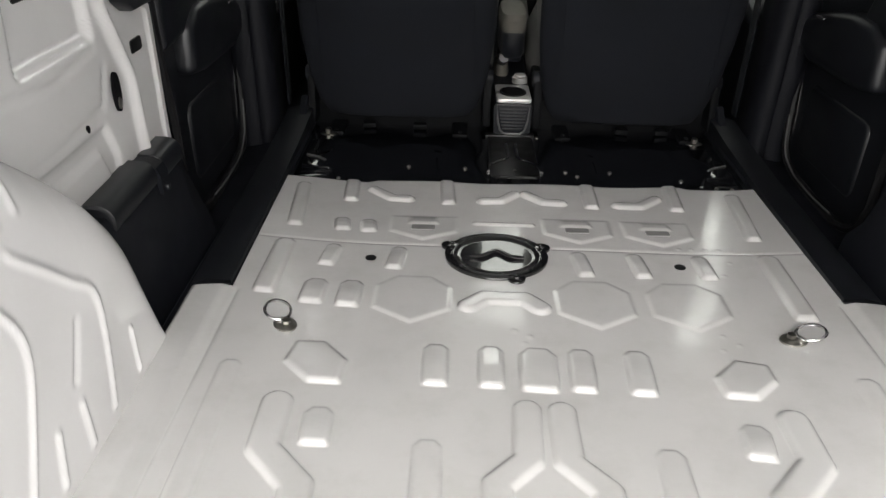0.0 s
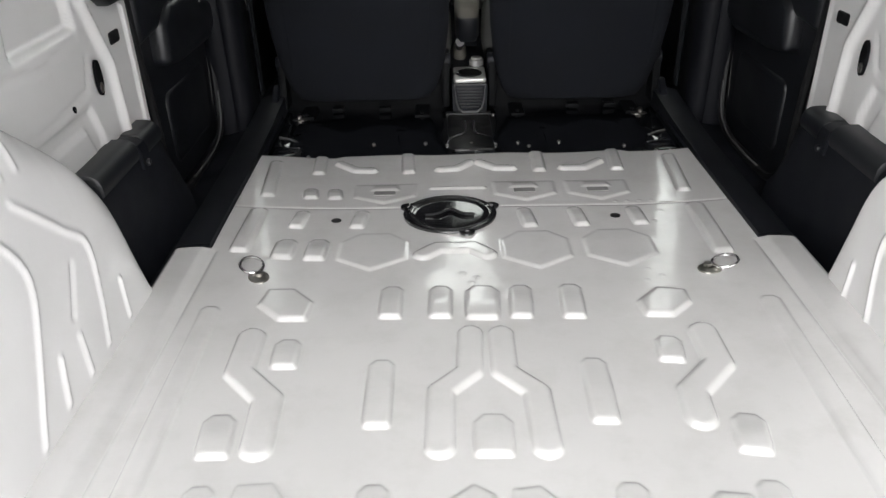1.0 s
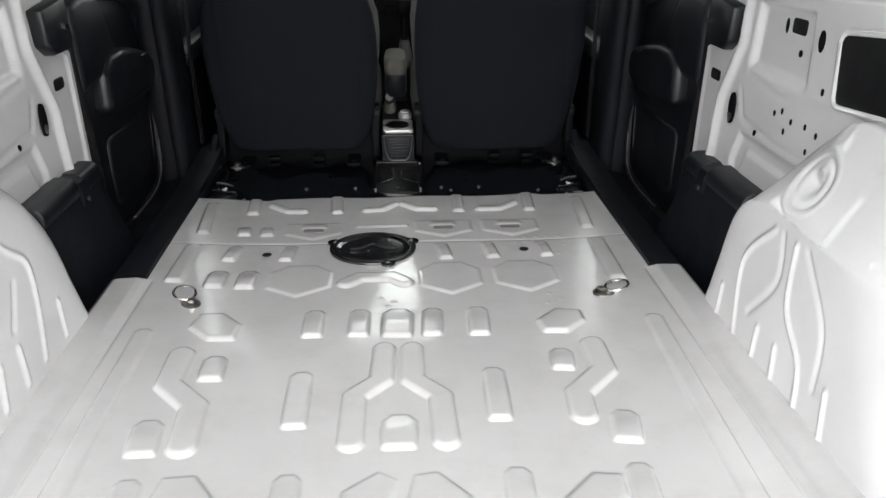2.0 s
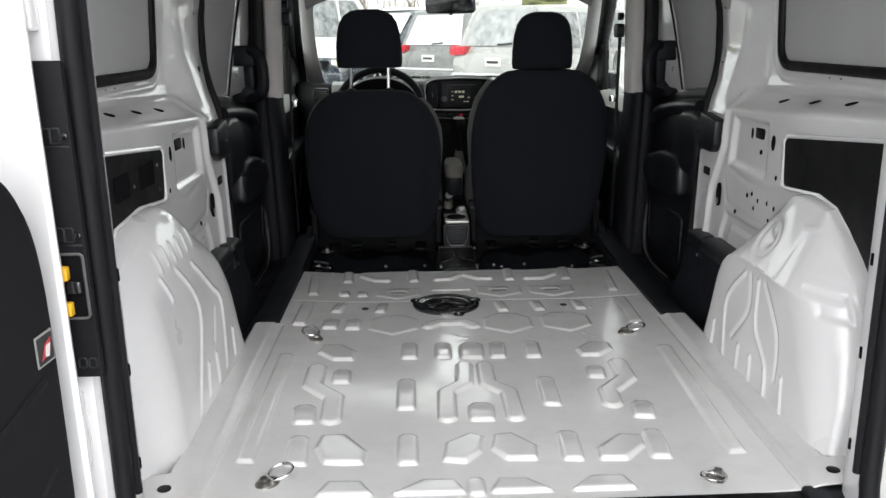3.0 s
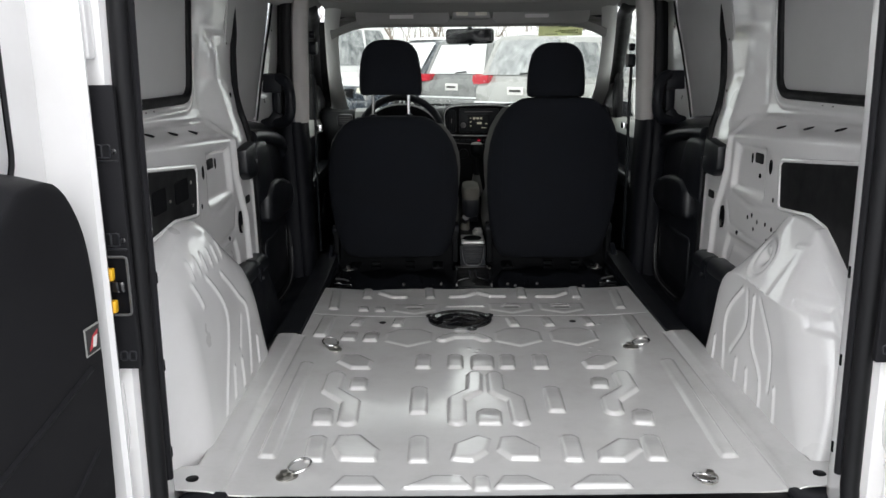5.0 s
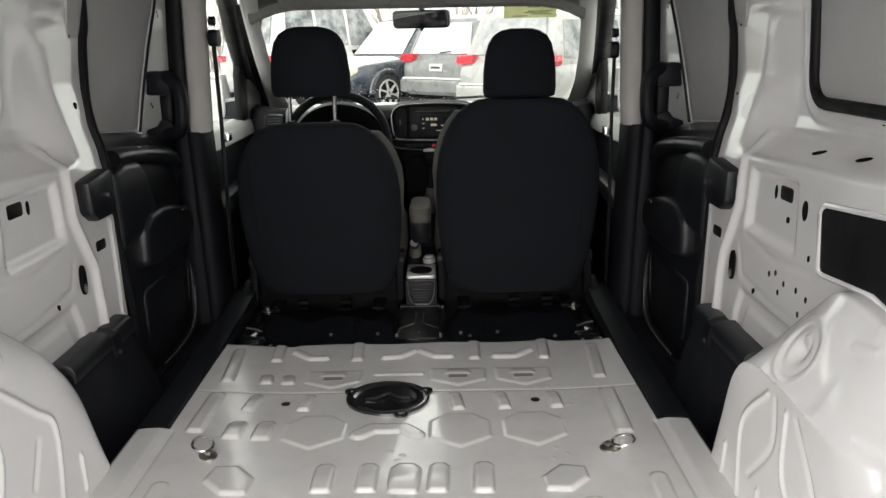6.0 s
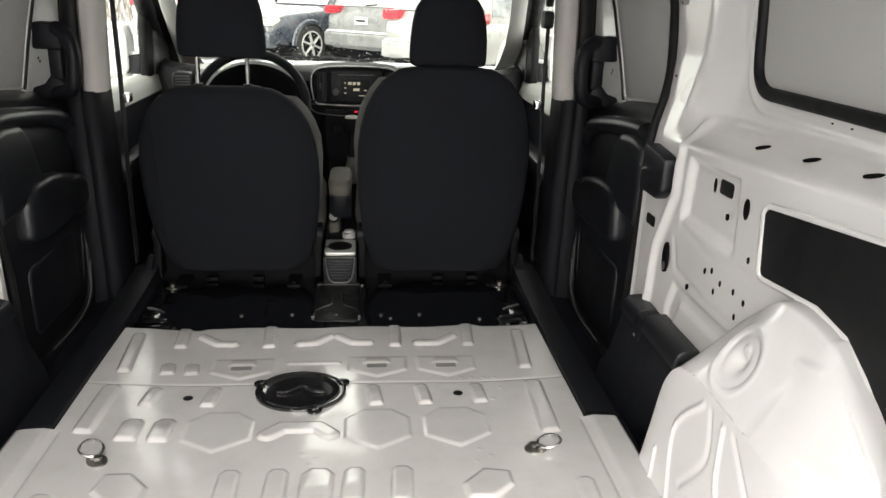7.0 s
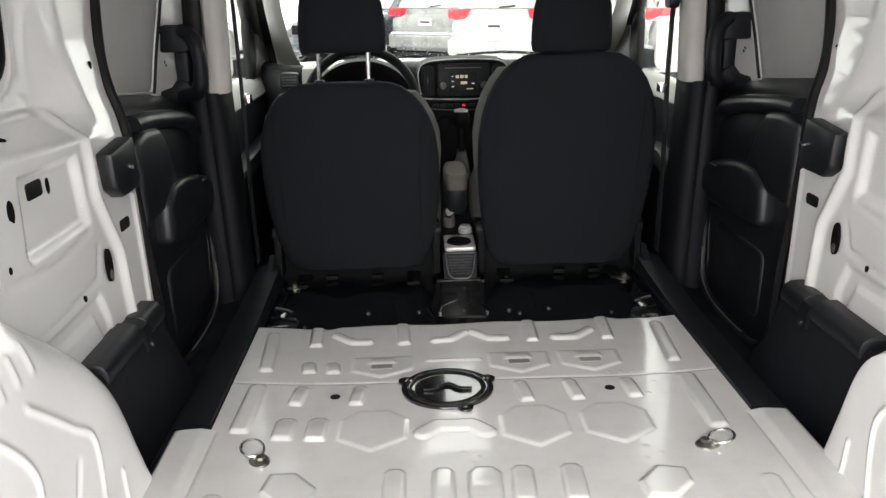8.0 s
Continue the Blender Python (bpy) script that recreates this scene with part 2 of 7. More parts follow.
def prism(poly, axis, a, b, bevel=0.0, seg=2):
    """A polygon extruded along an axis from a to b; poly gives the other two coordinates in x, y, z order."""
    bm = bmesh.new()

    def put(p, w):
        c = list(p)
        c.insert("xyz".index(axis), w)
        return bm.verts.new(c)
    lo, hi = [put(p, a) for p in poly], [put(p, b) for p in poly]
    bm.faces.new(lo)
    bm.faces.new(hi[::-1])
    n = len(poly)
    for i in range(n):
        bm.faces.new((lo[i], hi[i], hi[(i + 1) % n], lo[(i + 1) % n]))
    bmesh.ops.recalc_face_normals(bm, faces=bm.faces[:])
    if bevel:
        rim = [e for e in bm.edges if len(e.link_faces) == 2 and e.calc_face_angle(0) > 0.6]
        bmesh.ops.bevel(bm, geom=rim, offset=bevel, segments=seg, profile=0.5, affect="EDGES")
    return bm


def rounded(x0, x1, y0, y1, r, n=5):
    """A rectangle with round corners, as a list of points."""
    pts = []
    for cx, cy, a in ((x1 - r, y1 - r, 0), (x0 + r, y1 - r, 90), (x0 + r, y0 + r, 180), (x1 - r, y0 + r, 270)):
        for k in range(n + 1):
            t = radians(a + 90 * k / n)
            pts.append((cx + r * math.cos(t), cy + r * math.sin(t)))
    return pts


def ellipse(cx, cy, rx, ry, n=16, turn=0.0):
    c, s = math.cos(turn), math.sin(turn)
    return [(cx + rx * math.cos(a) * c - ry * math.sin(a) * s, cy + rx * math.cos(a) * s + ry * math.sin(a) * c)
            for a in (2 * math.pi * k / n for k in range(n))]


def tube(path, r, n=8, closed=False, flat=1.0, caps=True):
    """A round bar along a path; r may be a list; flat squeezes it in its second direction."""
    P = [Vector(p) for p in path]
    m = len(P)
    rs = r if isinstance(r, (list, tuple)) else [r] * m
    rings, up = [], Vector((0.13, 0.27, 0.95)).normalized()
    for i in range(m):
        a = P[(i - 1) % m] if closed or i else P[i]
        b = P[(i + 1) % m] if closed or i < m - 1 else P[i]
        d = (b - a).normalized()
        side = d.cross(up)
        if side.length < 0.05:
            side = d.cross(Vector((1, 0, 0)))
        side.normalize()
        up = side.cross(d).normalized()
        rings.append([P[i] + rs[i] * (math.cos(t) * side + flat * math.sin(t) * up) for t in (2 * math.pi * k / n for k in range(n))])
    if closed:
        rings.append(rings[0])
    return loft(rings, caps and not closed)


def smooth_path(pts, n=6):
    """A Catmull-Rom path through points."""
    P = [Vector(p) for p in pts]
    out = []
    for i in range(len(P) - 1):
        a, b, c, d = P[max(i - 1, 0)], P[i], P[i + 1], P[min(i + 2, len(P) - 1)]
        for k in range(n):
            t = k / n
            out.append(0.5 * (2 * b + (c - a) * t + (2 * a - 5 * b + 4 * c - d) * t * t + (3 * b - a - 3 * c + d) * t ** 3))
    return out + [P[-1]]


def join(*geos):
    """Several (verts, faces) as one."""
    v, f = [], []
    for gv, gf in geos:
        k = len(v)
        v += [tuple(p) for p in gv]
        f += [tuple(i + k for i in q) for q in gf]
    return v, f


def mirror_x(geo, s):
    if s > 0:
        return geo
    if isinstance(geo, bmesh.types.BMesh):
        for v in geo.verts:
            v.co.x = -v.co.x
        bmesh.ops.reverse_faces(geo, faces=geo.faces[:])
        return geo
    return [(-p[0], p[1], p[2]) for p in geo[0]], [tuple(q)[::-1] for q in geo[1]]


def as_mesh(name, geo, mat, angle=40):
    me = bpy.data.meshes.new(name)
    if isinstance(geo, bmesh.types.BMesh):
        geo.to_mesh(me)
        geo.free()
    else:
        me.from_pydata([tuple(p) for p in geo[0]], [], [tuple(q) for q in geo[1]])
    me.update()
    me.shade_smooth()
    me.set_sharp_from_angle(angle=radians(angle))
    me.materials.append(mat)
    return me


def part(name, geo, mat, parent=None, label="", angle=40):
    """One mesh object, under a thing or under a part, built in the world's coordinates."""
    ob = new(name, as_mesh(name, geo, mat, angle))
    if parent:
        ob.parent = parent
        if parent.type == "EMPTY":
            ob.matrix_parent_inverse = Matrix.Translation(-parent.location)
    return tagged(ob, label)


def thing(name, at, label, category, group="", kind=""):
    ob = new(name)
    ob.location = at
    ob.empty_display_size = 0.1
    return tagged(ob, label, category, group, kind)


def thick(ob, d, offset=-1):
    m = ob.modifiers.new("thickness", "SOLIDIFY")
    m.thickness, m.offset = d, offset
    return ob


def superring(cx, cy, z, hw, hd, n=32, e=2.6):
    out = []
    for k in range(n):
        t = 2 * math.pi * k / n
        c, s_ = math.cos(t), math.sin(t)
        out.append((cx + hw * math.copysign(abs(c) ** (2 / e), c), cy + hd * math.copysign(abs(s_) ** (2 / e), s_), z))
    return out


def stroke_dist(P, pts):
    """Distance of the points P (n, 2) from a polyline."""
    d = np.full(len(P), 1e9)
    for a, b in zip(pts[:-1], pts[1:]):
        a, b = np.array(a), np.array(b)
        ab = b - a
        t = np.clip(((P - a) @ ab) / max(ab @ ab, 1e-12), 0, 1)
        d = np.minimum(d, np.linalg.norm(P - a - t[:, None] * ab, axis=1))
    return d


def poly_dist(P, pts):
    """Signed distance from a polygon, negative inside."""
    d = stroke_dist(P, list(pts) + [pts[0]])
    inside = np.zeros(len(P), bool)
    for (x0, y0), (x1, y1) in zip(pts, list(pts[1:]) + [pts[0]]):
        hit = (y0 > P[:, 1]) != (y1 > P[:, 1])
        with np.errstate(divide="ignore", invalid="ignore"):
            inside ^= hit & (P[:, 0] < (x1 - x0) * (P[:, 1] - y0) / (y1 - y0) + x0)
    return np.where(inside, -d, d)


def press(d, soft):
    """0 outside to 1 inside of a pressed shape, over a flank of the width soft."""
    t = np.clip(0.5 - d / soft, 0, 1)
    return t * t * (3 - 2 * t)


def ramp(x, xs, ys):
    return float(np.interp(x, xs, ys))


# ---- cargo floor ----


def floor_height(P):
    h = np.zeros(len(P))

    def bars(rows, hw, up, soft=0.0075):
        for x0, y0, x1, y1 in rows:
            if hw < 0.01:
                h[:] += up * press(stroke_dist(P, [(x0, y0), (x1, y1)]) - hw, soft)
                continue
            a, b = Vector((x0, y0)), Vector((x1, y1))
            d = (a - b).normalized()
            n = Vector((-d.y, d.x))
            rib = [b - d * hw * 0.85 + n * hw * 0.92, b - d * hw * 0.85 - n * hw * 0.92, b - n * hw, a + d * hw * 0.35 - n * hw, a + d * hw - n * hw * 0.5, a + d * hw + n * hw * 0.5, a + d * hw * 0.35 + n * hw, b + n * hw]
            rise = np.clip((max(y0, y1) + hw - P[:, 1]) / (0.6 * abs(y1 - y0) + 1.4 * hw), 0, 1)      # each rib climbs towards its rear end
            h[:] += up * press(poly_dist(P, [tuple(q) for q in rib]), soft) * (0.45 + 0.55 * rise * rise * (3 - 2 * rise))

    def strokes(rows, hw, up, soft=0.0075):
        for pts in rows:
            h[:] += up * press(stroke_dist(P, pts) - hw, soft)

    def plates(rows, up, soft=0.0075):
        for pts in rows:
            far, near = max(p[1] for p in pts), min(p[1] for p in pts)
            rise = np.clip((far - P[:, 1]) / (far - near), 0, 1)
            h[:] += up * press(poly_dist(P, pts), soft) * (0.35 + 0.65 * rise)
    # ribs that run forward under the front edge
    bars([(-0.388, 2.24, -0.380, 2.10), (-0.170, 2.24, -0.163, 2.10), (0.157, 2.24, 0.153, 2.095), (0.350, 2.24, 0.340, 2.095)], 0.013, 0.007)
    bars([(-0.492, 2.15, -0.478, 1.965), (0.478, 2.15, 0.462, 1.955)], 0.013, 0.007)
    strokes([[(-0.333, 2.15), (-0.290, 2.11), (-0.252, 2.107)], [(-0.086, 2.103), (-0.047, 2.107), (-0.015, 2.145)],
             [(0.010, 2.145), (0.048, 2.105), (0.086, 2.103)], [(0.212, 2.10), (0.260, 2.10), (0.303, 2.14)]], 0.011, 0.007)
    bars([(-0.383, 1.985, -0.380, 1.96), (-0.328, 1.983, -0.325, 1.958)], 0.014, 0.006)
    # louvred pads with a pointed frame
    for x in (-0.212, 0.106, 0.272):
        plates([[(x - 0.07, 2.02), (x + 0.07, 2.02), (x + 0.068, 1.952), (x, 1.917), (x - 0.068, 1.952)]], 0.0035, 0.010)
        plates([[(x - 0.028, 2.012), (x + 0.026, 2.012), (x + 0.029, 1.985), (x - 0.031, 1.985)]], 0.0035, 0.012)
    bars([(-0.104, 1.993, 0.013, 1.990)], 0.004, 0.004, 0.008)
    # middle rows
    bars([(-0.384, 1.865, -0.389, 1.81), (-0.256, 1.865, -0.261, 1.808), (0.094, 1.862, 0.100, 1.80), (0.203, 1.862, 0.208, 1.80), (0.329, 1.86, 0.331, 1.80)], 0.013, 0.007)
    bars([(-0.480, 1.87, -0.483, 1.705), (0.462, 1.86, 0.457, 1.665)], 0.017, 0.008)
    bars([(-0.395, 1.722, -0.396, 1.68), (-0.331, 1.722, -0.332, 1.675)], 0.019, 0.008)
    for x in (-0.220, 0.102, 0.266):
        plates([[(x - 0.066, 1.730), (x - 0.030, 1.766), (x + 0.030, 1.766), (x + 0.066, 1.730), (x + 0.066, 1.658), (x, 1.615), (x - 0.066, 1.658)]], 0.0034, 0.009)
    strokes([[(-0.120, 1.672), (-0.092, 1.700), (-0.058, 1.698), (-0.022, 1.700), (0.004, 1.672)]], 0.017, 0.007)
    # the row behind the rings
    bars([(-0.173, 1.532, -0.173, 1.465), (-0.086, 1.532, -0.087, 1.465), (0.056, 1.532, 0.052, 1.462), (0.145, 1.532, 0.141, 1.458)], 0.018, 0.008)
    bars([(-0.012, 1.522, -0.014, 1.468)], 0.028, 0.008)
    plates([[(-0.395, 1.545), (-0.352, 1.547), (-0.312, 1.500), (-0.316, 1.447), (-0.362, 1.447), (-0.404, 1.492)],
            [(0.257, 1.486), (0.300, 1.532), (0.345, 1.520), (0.345, 1.478), (0.305, 1.440), (0.262, 1.444)]], 0.008, 0.008)
    # branching ribs
    bars([(-0.333, 1.368, -0.332, 1.33), (0.277, 1.360, 0.273, 1.33)], 0.019, 0.008)
    strokes([[(-0.396, 1.395), (-0.396, 1.300), (-0.340, 1.238), (-0.336, 1.135)], [(0.340, 1.390), (0.340, 1.305), (0.281, 1.240), (0.276, 1.180)]], 0.020, 0.008)
    bars([(-0.397, 1.180, -0.393, 1.135), (0.338, 1.165, 0.331, 1.128)], 0.021, 0.008)
    bars([(-0.178, 1.310, -0.177, 1.190), (0.148, 1.305, 0.144, 1.190)], 0.018, 0.008)
    strokes([[(-0.038, 1.398), (-0.043, 1.296), (-0.086, 1.250), (-0.088, 1.130)], [(0.012, 1.396), (0.011, 1.294), (0.054, 1.244), (0.056, 1.126)]], 0.018, 0.008)
    bars([(-0.014, 1.168, -0.015, 1.135)], 0.026, 0.008)
    # long outer ribs
    bars([(-0.484, 1.47, -0.480, 0.972), (0.480, 1.47, 0.462, 0.962)], 0.015, 0.007)
    # rear rows
    bars([(-0.390, 1.045, -0.384, 0.965), (-0.172, 1.045, -0.171, 0.962), (0.151, 1.040, 0.147, 0.962), (0.325, 1.040, 0.317, 0.962)], 0.018, 0.008)
    plates([[(-0.345, 1.066), (-0.302, 1.070), (-0.256, 1.000), (-0.259, 0.954), (-0.330, 0.957), (-0.352, 1.012)],
            [(-0.093, 1.022), (-0.045, 1.060), (-0.020, 1.042), (-0.030, 0.984), (-0.060, 0.948), (-0.102, 0.955)],
            [(0.006, 1.050), (0.038, 1.055), (0.080, 1.002), (0.075, 0.952), (0.020, 0.954), (-0.005, 0.993)],
            [(0.203, 0.985), (0.258, 1.042), (0.296, 1.036), (0.293, 0.992), (0.248, 0.944), (0.198, 0.946)]], 0.009, 0.008)
    plates([[(-0.332, 0.845), (-0.314, 0.893), (-0.258, 0.892), (-0.234, 0.845)], [(-0.196, 0.845), (-0.140, 0.892), (-0.086, 0.890), (-0.068, 0.845)],
            [(-0.001, 0.890), (0.044, 0.890), (0.088, 0.845), (-0.020, 0.845)], [(0.127, 0.845), (0.168, 0.890), (0.225, 0.889), (0.238, 0.845)]], 0.008, 0.008)
    bars([(-0.046, 0.878, -0.046, 0.85)], 0.014, 0.007)
    # edge creases, weld seam, dents
    bars([(-0.537, 0.80, -0.530, 1.69), (0.530, 0.80, 0.533, 1.69)], 0.004, -0.004, 0.010)
    bars([(-0.60, 1.897, 0.60, 1.885)], 0.002, -0.0025, 0.006)
    for x, y, r in ((0.30, 1.905, 0.006), (0.325, 1.904, 0.006), (0.352, 1.904, 0.006), (0.378, 1.903, 0.006), (0.36, 1.80, 0.008), (0.385, 1.85, 0.006), (-0.045, 1.60, 0.010), (-0.020, 1.585, 0.009), (-0.03, 1.565, 0.008), (0.30, 1.60, 0.007), (0.32, 1.575, 0.006), (0.29, 1.56, 0.006)):
        h[:] += 0.002 * press(np.hypot(P[:, 0] - x, P[:, 1] - y) - r * 0.4, r)
    h *= 0.98
    h += 0.13 * np.clip(np.abs(P[:, 0]) - 0.25, 0, 0.36) ** 2    # the sheet is slightly dished
    h += 0.0012 * np.sin(P[:, 0] * 9 + 1) * np.sin(P[:, 1] * 7)
    return h


def floor_half(y):     # wider beside the arches, and out to the pillars behind them
    return 0.538 + 0.064 * float(press(np.array([y - 1.690]), 0.022)[0]) + 0.100 * float(press(np.array([y - 0.895]), 0.012)[0])


def build_floor():
    ys, us = np.linspace(0.812, 2.195, 400), np.linspace(-1, 1, 350)
    mid, out = np.linspace(-0.538, 0.538, 350), np.linspace(0, 1, 14)[1:]
    X = np.array([np.concatenate([-0.538 - out[::-1] * (floor_half(y) - 0.5375), mid, 0.538 + out * (floor_half(y) - 0.5375)]) for y in ys])
    us = X[0]
    Y = np.repeat(ys[:, None], len(us), 1)
    lip = 0.012 * press(np.abs(X - 0.02) - 0.36, 0.03) + 0.004 * np.sin(X * 22)
    Y = Y + lip * np.clip((Y - 2.12) / 0.07, 0, 1)
    P = np.stack([X.ravel(), Y.ravel()], 1)
    Z = floor_height(P)
    Z += 0.006 * press(-(np.abs(P[:, 0]) - 0.548), 0.012) * (P[:, 1] < 1.75)
    V = np.column_stack([P, Z])
    ob = part("floor", (V.tolist(), grid_faces(len(ys), len(us), True)), FLOOR, None, "", 60)
    tagged(ob, "white painted pressed-steel cargo floor with raised ribs", "floor", kind="structure")
    return thick(ob, 0.003)


floor = build_floor()
for x, y in ((-0.308, 1.833), (0.285, 1.832)):
    part("drain_plug", loft([[(px, py, z) for px, py in ellipse(x, y, r, r, 14)] for r, z in ((0.011, 0.001), (0.011, 0.004), (0.008, 0.005))]), RUBBER, floor, "black rubber plug")
for x, y in ((-0.598, 0.852), (0.598, 0.854)):
    part("corner_plug", loft([[(px, py, z) for px, py in ellipse(x, y, r, r, 16)] for r, z in ((0.0125, 0.010), (0.0125, 0.0250), (0.009, 0.0265))]), RUBBER, floor, "black rubber plug")
part("speck", loft([[(px, py, z) for px, py in ellipse(-0.435, 1.432, r, r, 8)] for r, z in ((0.004, 0.0), (0.003, 0.004))]), INK, floor)

# flat grey plates paint the shade of the louvre openings on the floor
for x in (-0.212, 0.106, 0.272):
    part("louvre_slot_shade", prism(rounded(x - 0.025, x + 0.023, 1.957, 1.977, 0.003), "z", -0.004, float(floor_height(np.array([[x, 1.967]]))[0]) + 0.0046), SLOT_SHADE_GREY, floor)

# black floor under the seats, one step down
def build_front_floor():
    ys, xs = np.linspace(2.17, 3.55, 150), np.linspace(-0.60, 0.60, 150)
    X, Y = np.meshgrid(xs, ys)
    P = np.stack([X.ravel(), Y.ravel()], 1)
    h = np.full(len(P), -0.018)
    for s in (-1, 1):
        h += 0.006 * press(stroke_dist(P, [(s * 0.20, 2.44), (s * 0.195, 2.28)]) - 0.003, 0.008)
        h += 0.012 * press(poly_dist(P, [(s * 0.44, 2.28), (s * 0.53, 2.28), (s * 0.53, 2.50), (s * 0.44, 2.50)]), 0.03)
        h += 0.005 * press(stroke_dist(P, [(s * 0.46, 2.30), (s * 0.49, 2.34), (s * 0.46, 2.40)]) - 0.008, 0.01)
    h -= 0.05 * press(2.72 - P[:, 1], 0.2)
    h += 0.0015 * np.sin(P[:, 0] * 31) * np.sin(P[:, 1] * 27)
    ob = part("front_floor", (np.column_stack([P, h]).tolist(), grid_faces(150, 150, True)), BLACK_FLOOR, None, "", 60)
    return thick(tagged(ob, "glossy black painted steel floor behind the seats", "floor", kind="structure"), 0.003)


front_floor = build_front_floor()
for x, y in ((-0.266, 2.334), (-0.126, 2.334), (-0.002, 2.326), (0.123, 2.327), (0.233, 2.329), (0.149, 2.300), (-0.43, 2.25), (0.40, 2.29), (-0.055, 2.565), (0.070, 2.565), (0.480, 2.402), (0.452, 2.36), (-0.512, 2.287), (-0.475, 2.285), (-0.47, 2.44), (0.511, 2.247), (0.475, 2.25)):
    part("bolt", loft([[(px, py, z) for px, py in ellipse(x, y, r, r, 10)] for r, z in ((0.005, -0.02), (0.005, -0.012), (0.0028, -0.010))]), AGED_STEEL, front_floor)
tunnel = part("tunnel_plate", loft([[(px, py, z) for px, py in rounded(-0.062 - e, 0.056 + e, 2.290 - e, 2.565 + e, 0.012)] for e, z in ((0.004, -0.02), (0.002, -0.013), (0.0, -0.0115))]), TUNNEL, front_floor, "black panel over the tunnel, its sheen put into a charcoal colour")
part("tunnel_flange", box(-0.070, 0.064, 2.562, 2.586, -0.02, -0.007, 0.003), TUNNEL, tunnel)
for s in (-1, 1):
    groove = [(-0.003 + s * dx, y, -0.0115) for dx, y in ((0.013, 2.505), (0.012, 2.425), (0.017, 2.402), (0.030, 2.390), (0.056, 2.364), (0.063, 2.345), (0.065, 2.315))]
    part("pressed_rib", tube(smooth_path(groove, 5), 0.0046, 8, flat=0.6), BLACK_FLOOR, tunnel, "dark pressed groove")
    # a thin grey tube is added as the highlight on the groove's edge
    part("groove_glint", tube(smooth_path([(x + s * 0.002, y - 0.0055, z + 0.001) for x, y, z in groove[1:]], 5), 0.0012, 5), TRIM_GREY, tunnel)
    bracket = part("floor_bracket", mirror_x(prism([(0.455, 2.275), (0.525, 2.29), (0.527, 2.38), (0.505, 2.40), (0.488, 2.352), (0.468, 2.335)], "z", -0.024, 0.004, 0.004), s), BLACK_FLOOR, front_floor, "folded black bracket")
    part("bracket_edge", mirror_x(tube([(0.470, 2.318, 0.004), (0.492, 2.338, 0.005), (0.522, 2.352, 0.005)], 0.003, 6), s), TRIM_GREY, bracket)


def build_anchor(s):
    """Belt anchor: a washer plate and a bolt."""
    c = Vector((0.499, 2.556, -0.018))
    ob = thing("belt_anchor", (s * c.x, c.y, c.z), "dull steel belt anchor bolted to the black floor", "anchor", "belt anchors")
    plate = part("plate", mirror_x(loft([[(px, py, c.z + z) for px, py in ellipse(c.x, c.y, r * 1.5, r * 0.8, 18)] for r, z in ((0.016, 0.0), (0.016, 0.004), (0.013, 0.006))]), s), AGED_STEEL, ob)
    part("bolt", mirror_x(loft([[(px, py, c.z + z) for px, py in ellipse(c.x, c.y, r, r, 6)] for r, z in ((0.009, 0.006), (0.009, 0.018), (0.005, 0.020))]), s), AGED_STEEL, plate)


for s in (-1, 1):
    build_anchor(s)

# ---- tank access lid ----
def build_lid():
    c = Vector((-0.066, 1.850, 0.004))
    ob = thing("access_lid", c, "black pressed-steel round access lid bolted to the floor", "lid")
    rings = []
    for r, z in ((0.100, 0.0), (0.100, 0.005), (0.098, 0.0062), (0.0945, 0.0062), (0.092, 0.0036), (0.088, 0.0036), (0.0855, 0.0060), (0.083, 0.0060), (0.079, 0.0036), (0.068, 0.00320), (0.054, 0.00282), (0.038, 0.00252), (0.019, 0.00230), (0.001, 0.00222)):
        rings.append([(c.x + px, c.y + py, c.z + z) for px, py in ellipse(0, 0, r, r * 0.90, 48)])
    part("plate", loft(rings), BLACK_GLOSS, ob)
    wave = smooth_path([(c.x - 0.052, c.y - 0.010, c.z + 0.005), (c.x - 0.027, c.y - 0.008, c.z + 0.006), (c.x, c.y + 0.014, c.z + 0.006), (c.x + 0.027, c.y - 0.008, c.z + 0.006), (c.x + 0.052, c.y - 0.010, c.z + 0.005)])
    part("wave_rib", tube(wave, 0.0062, 10, flat=0.7), BLACK_GLOSS, ob)
    for a in (25, 155, 290):
        x, y = c.x + 0.100 * math.cos(radians(a)), c.y + 0.090 * math.sin(radians(a))
        ear = part("ear", loft([[(px, py, c.z + z) for px, py in ellipse(x, y, r, r, 14)] for r, z in ((0.017, 0), (0.017, 0.004), (0.014, 0.0052))]), BLACK_GLOSS, ob)
        part("bolt", loft([[(px, py, c.z + z) for px, py in ellipse(x, y, r, r, 6)] for r, z in ((0.006, 0.005), (0.006, 0.008), (0.003, 0.009))]), BLACK_GLOSS, ear)


build_lid()


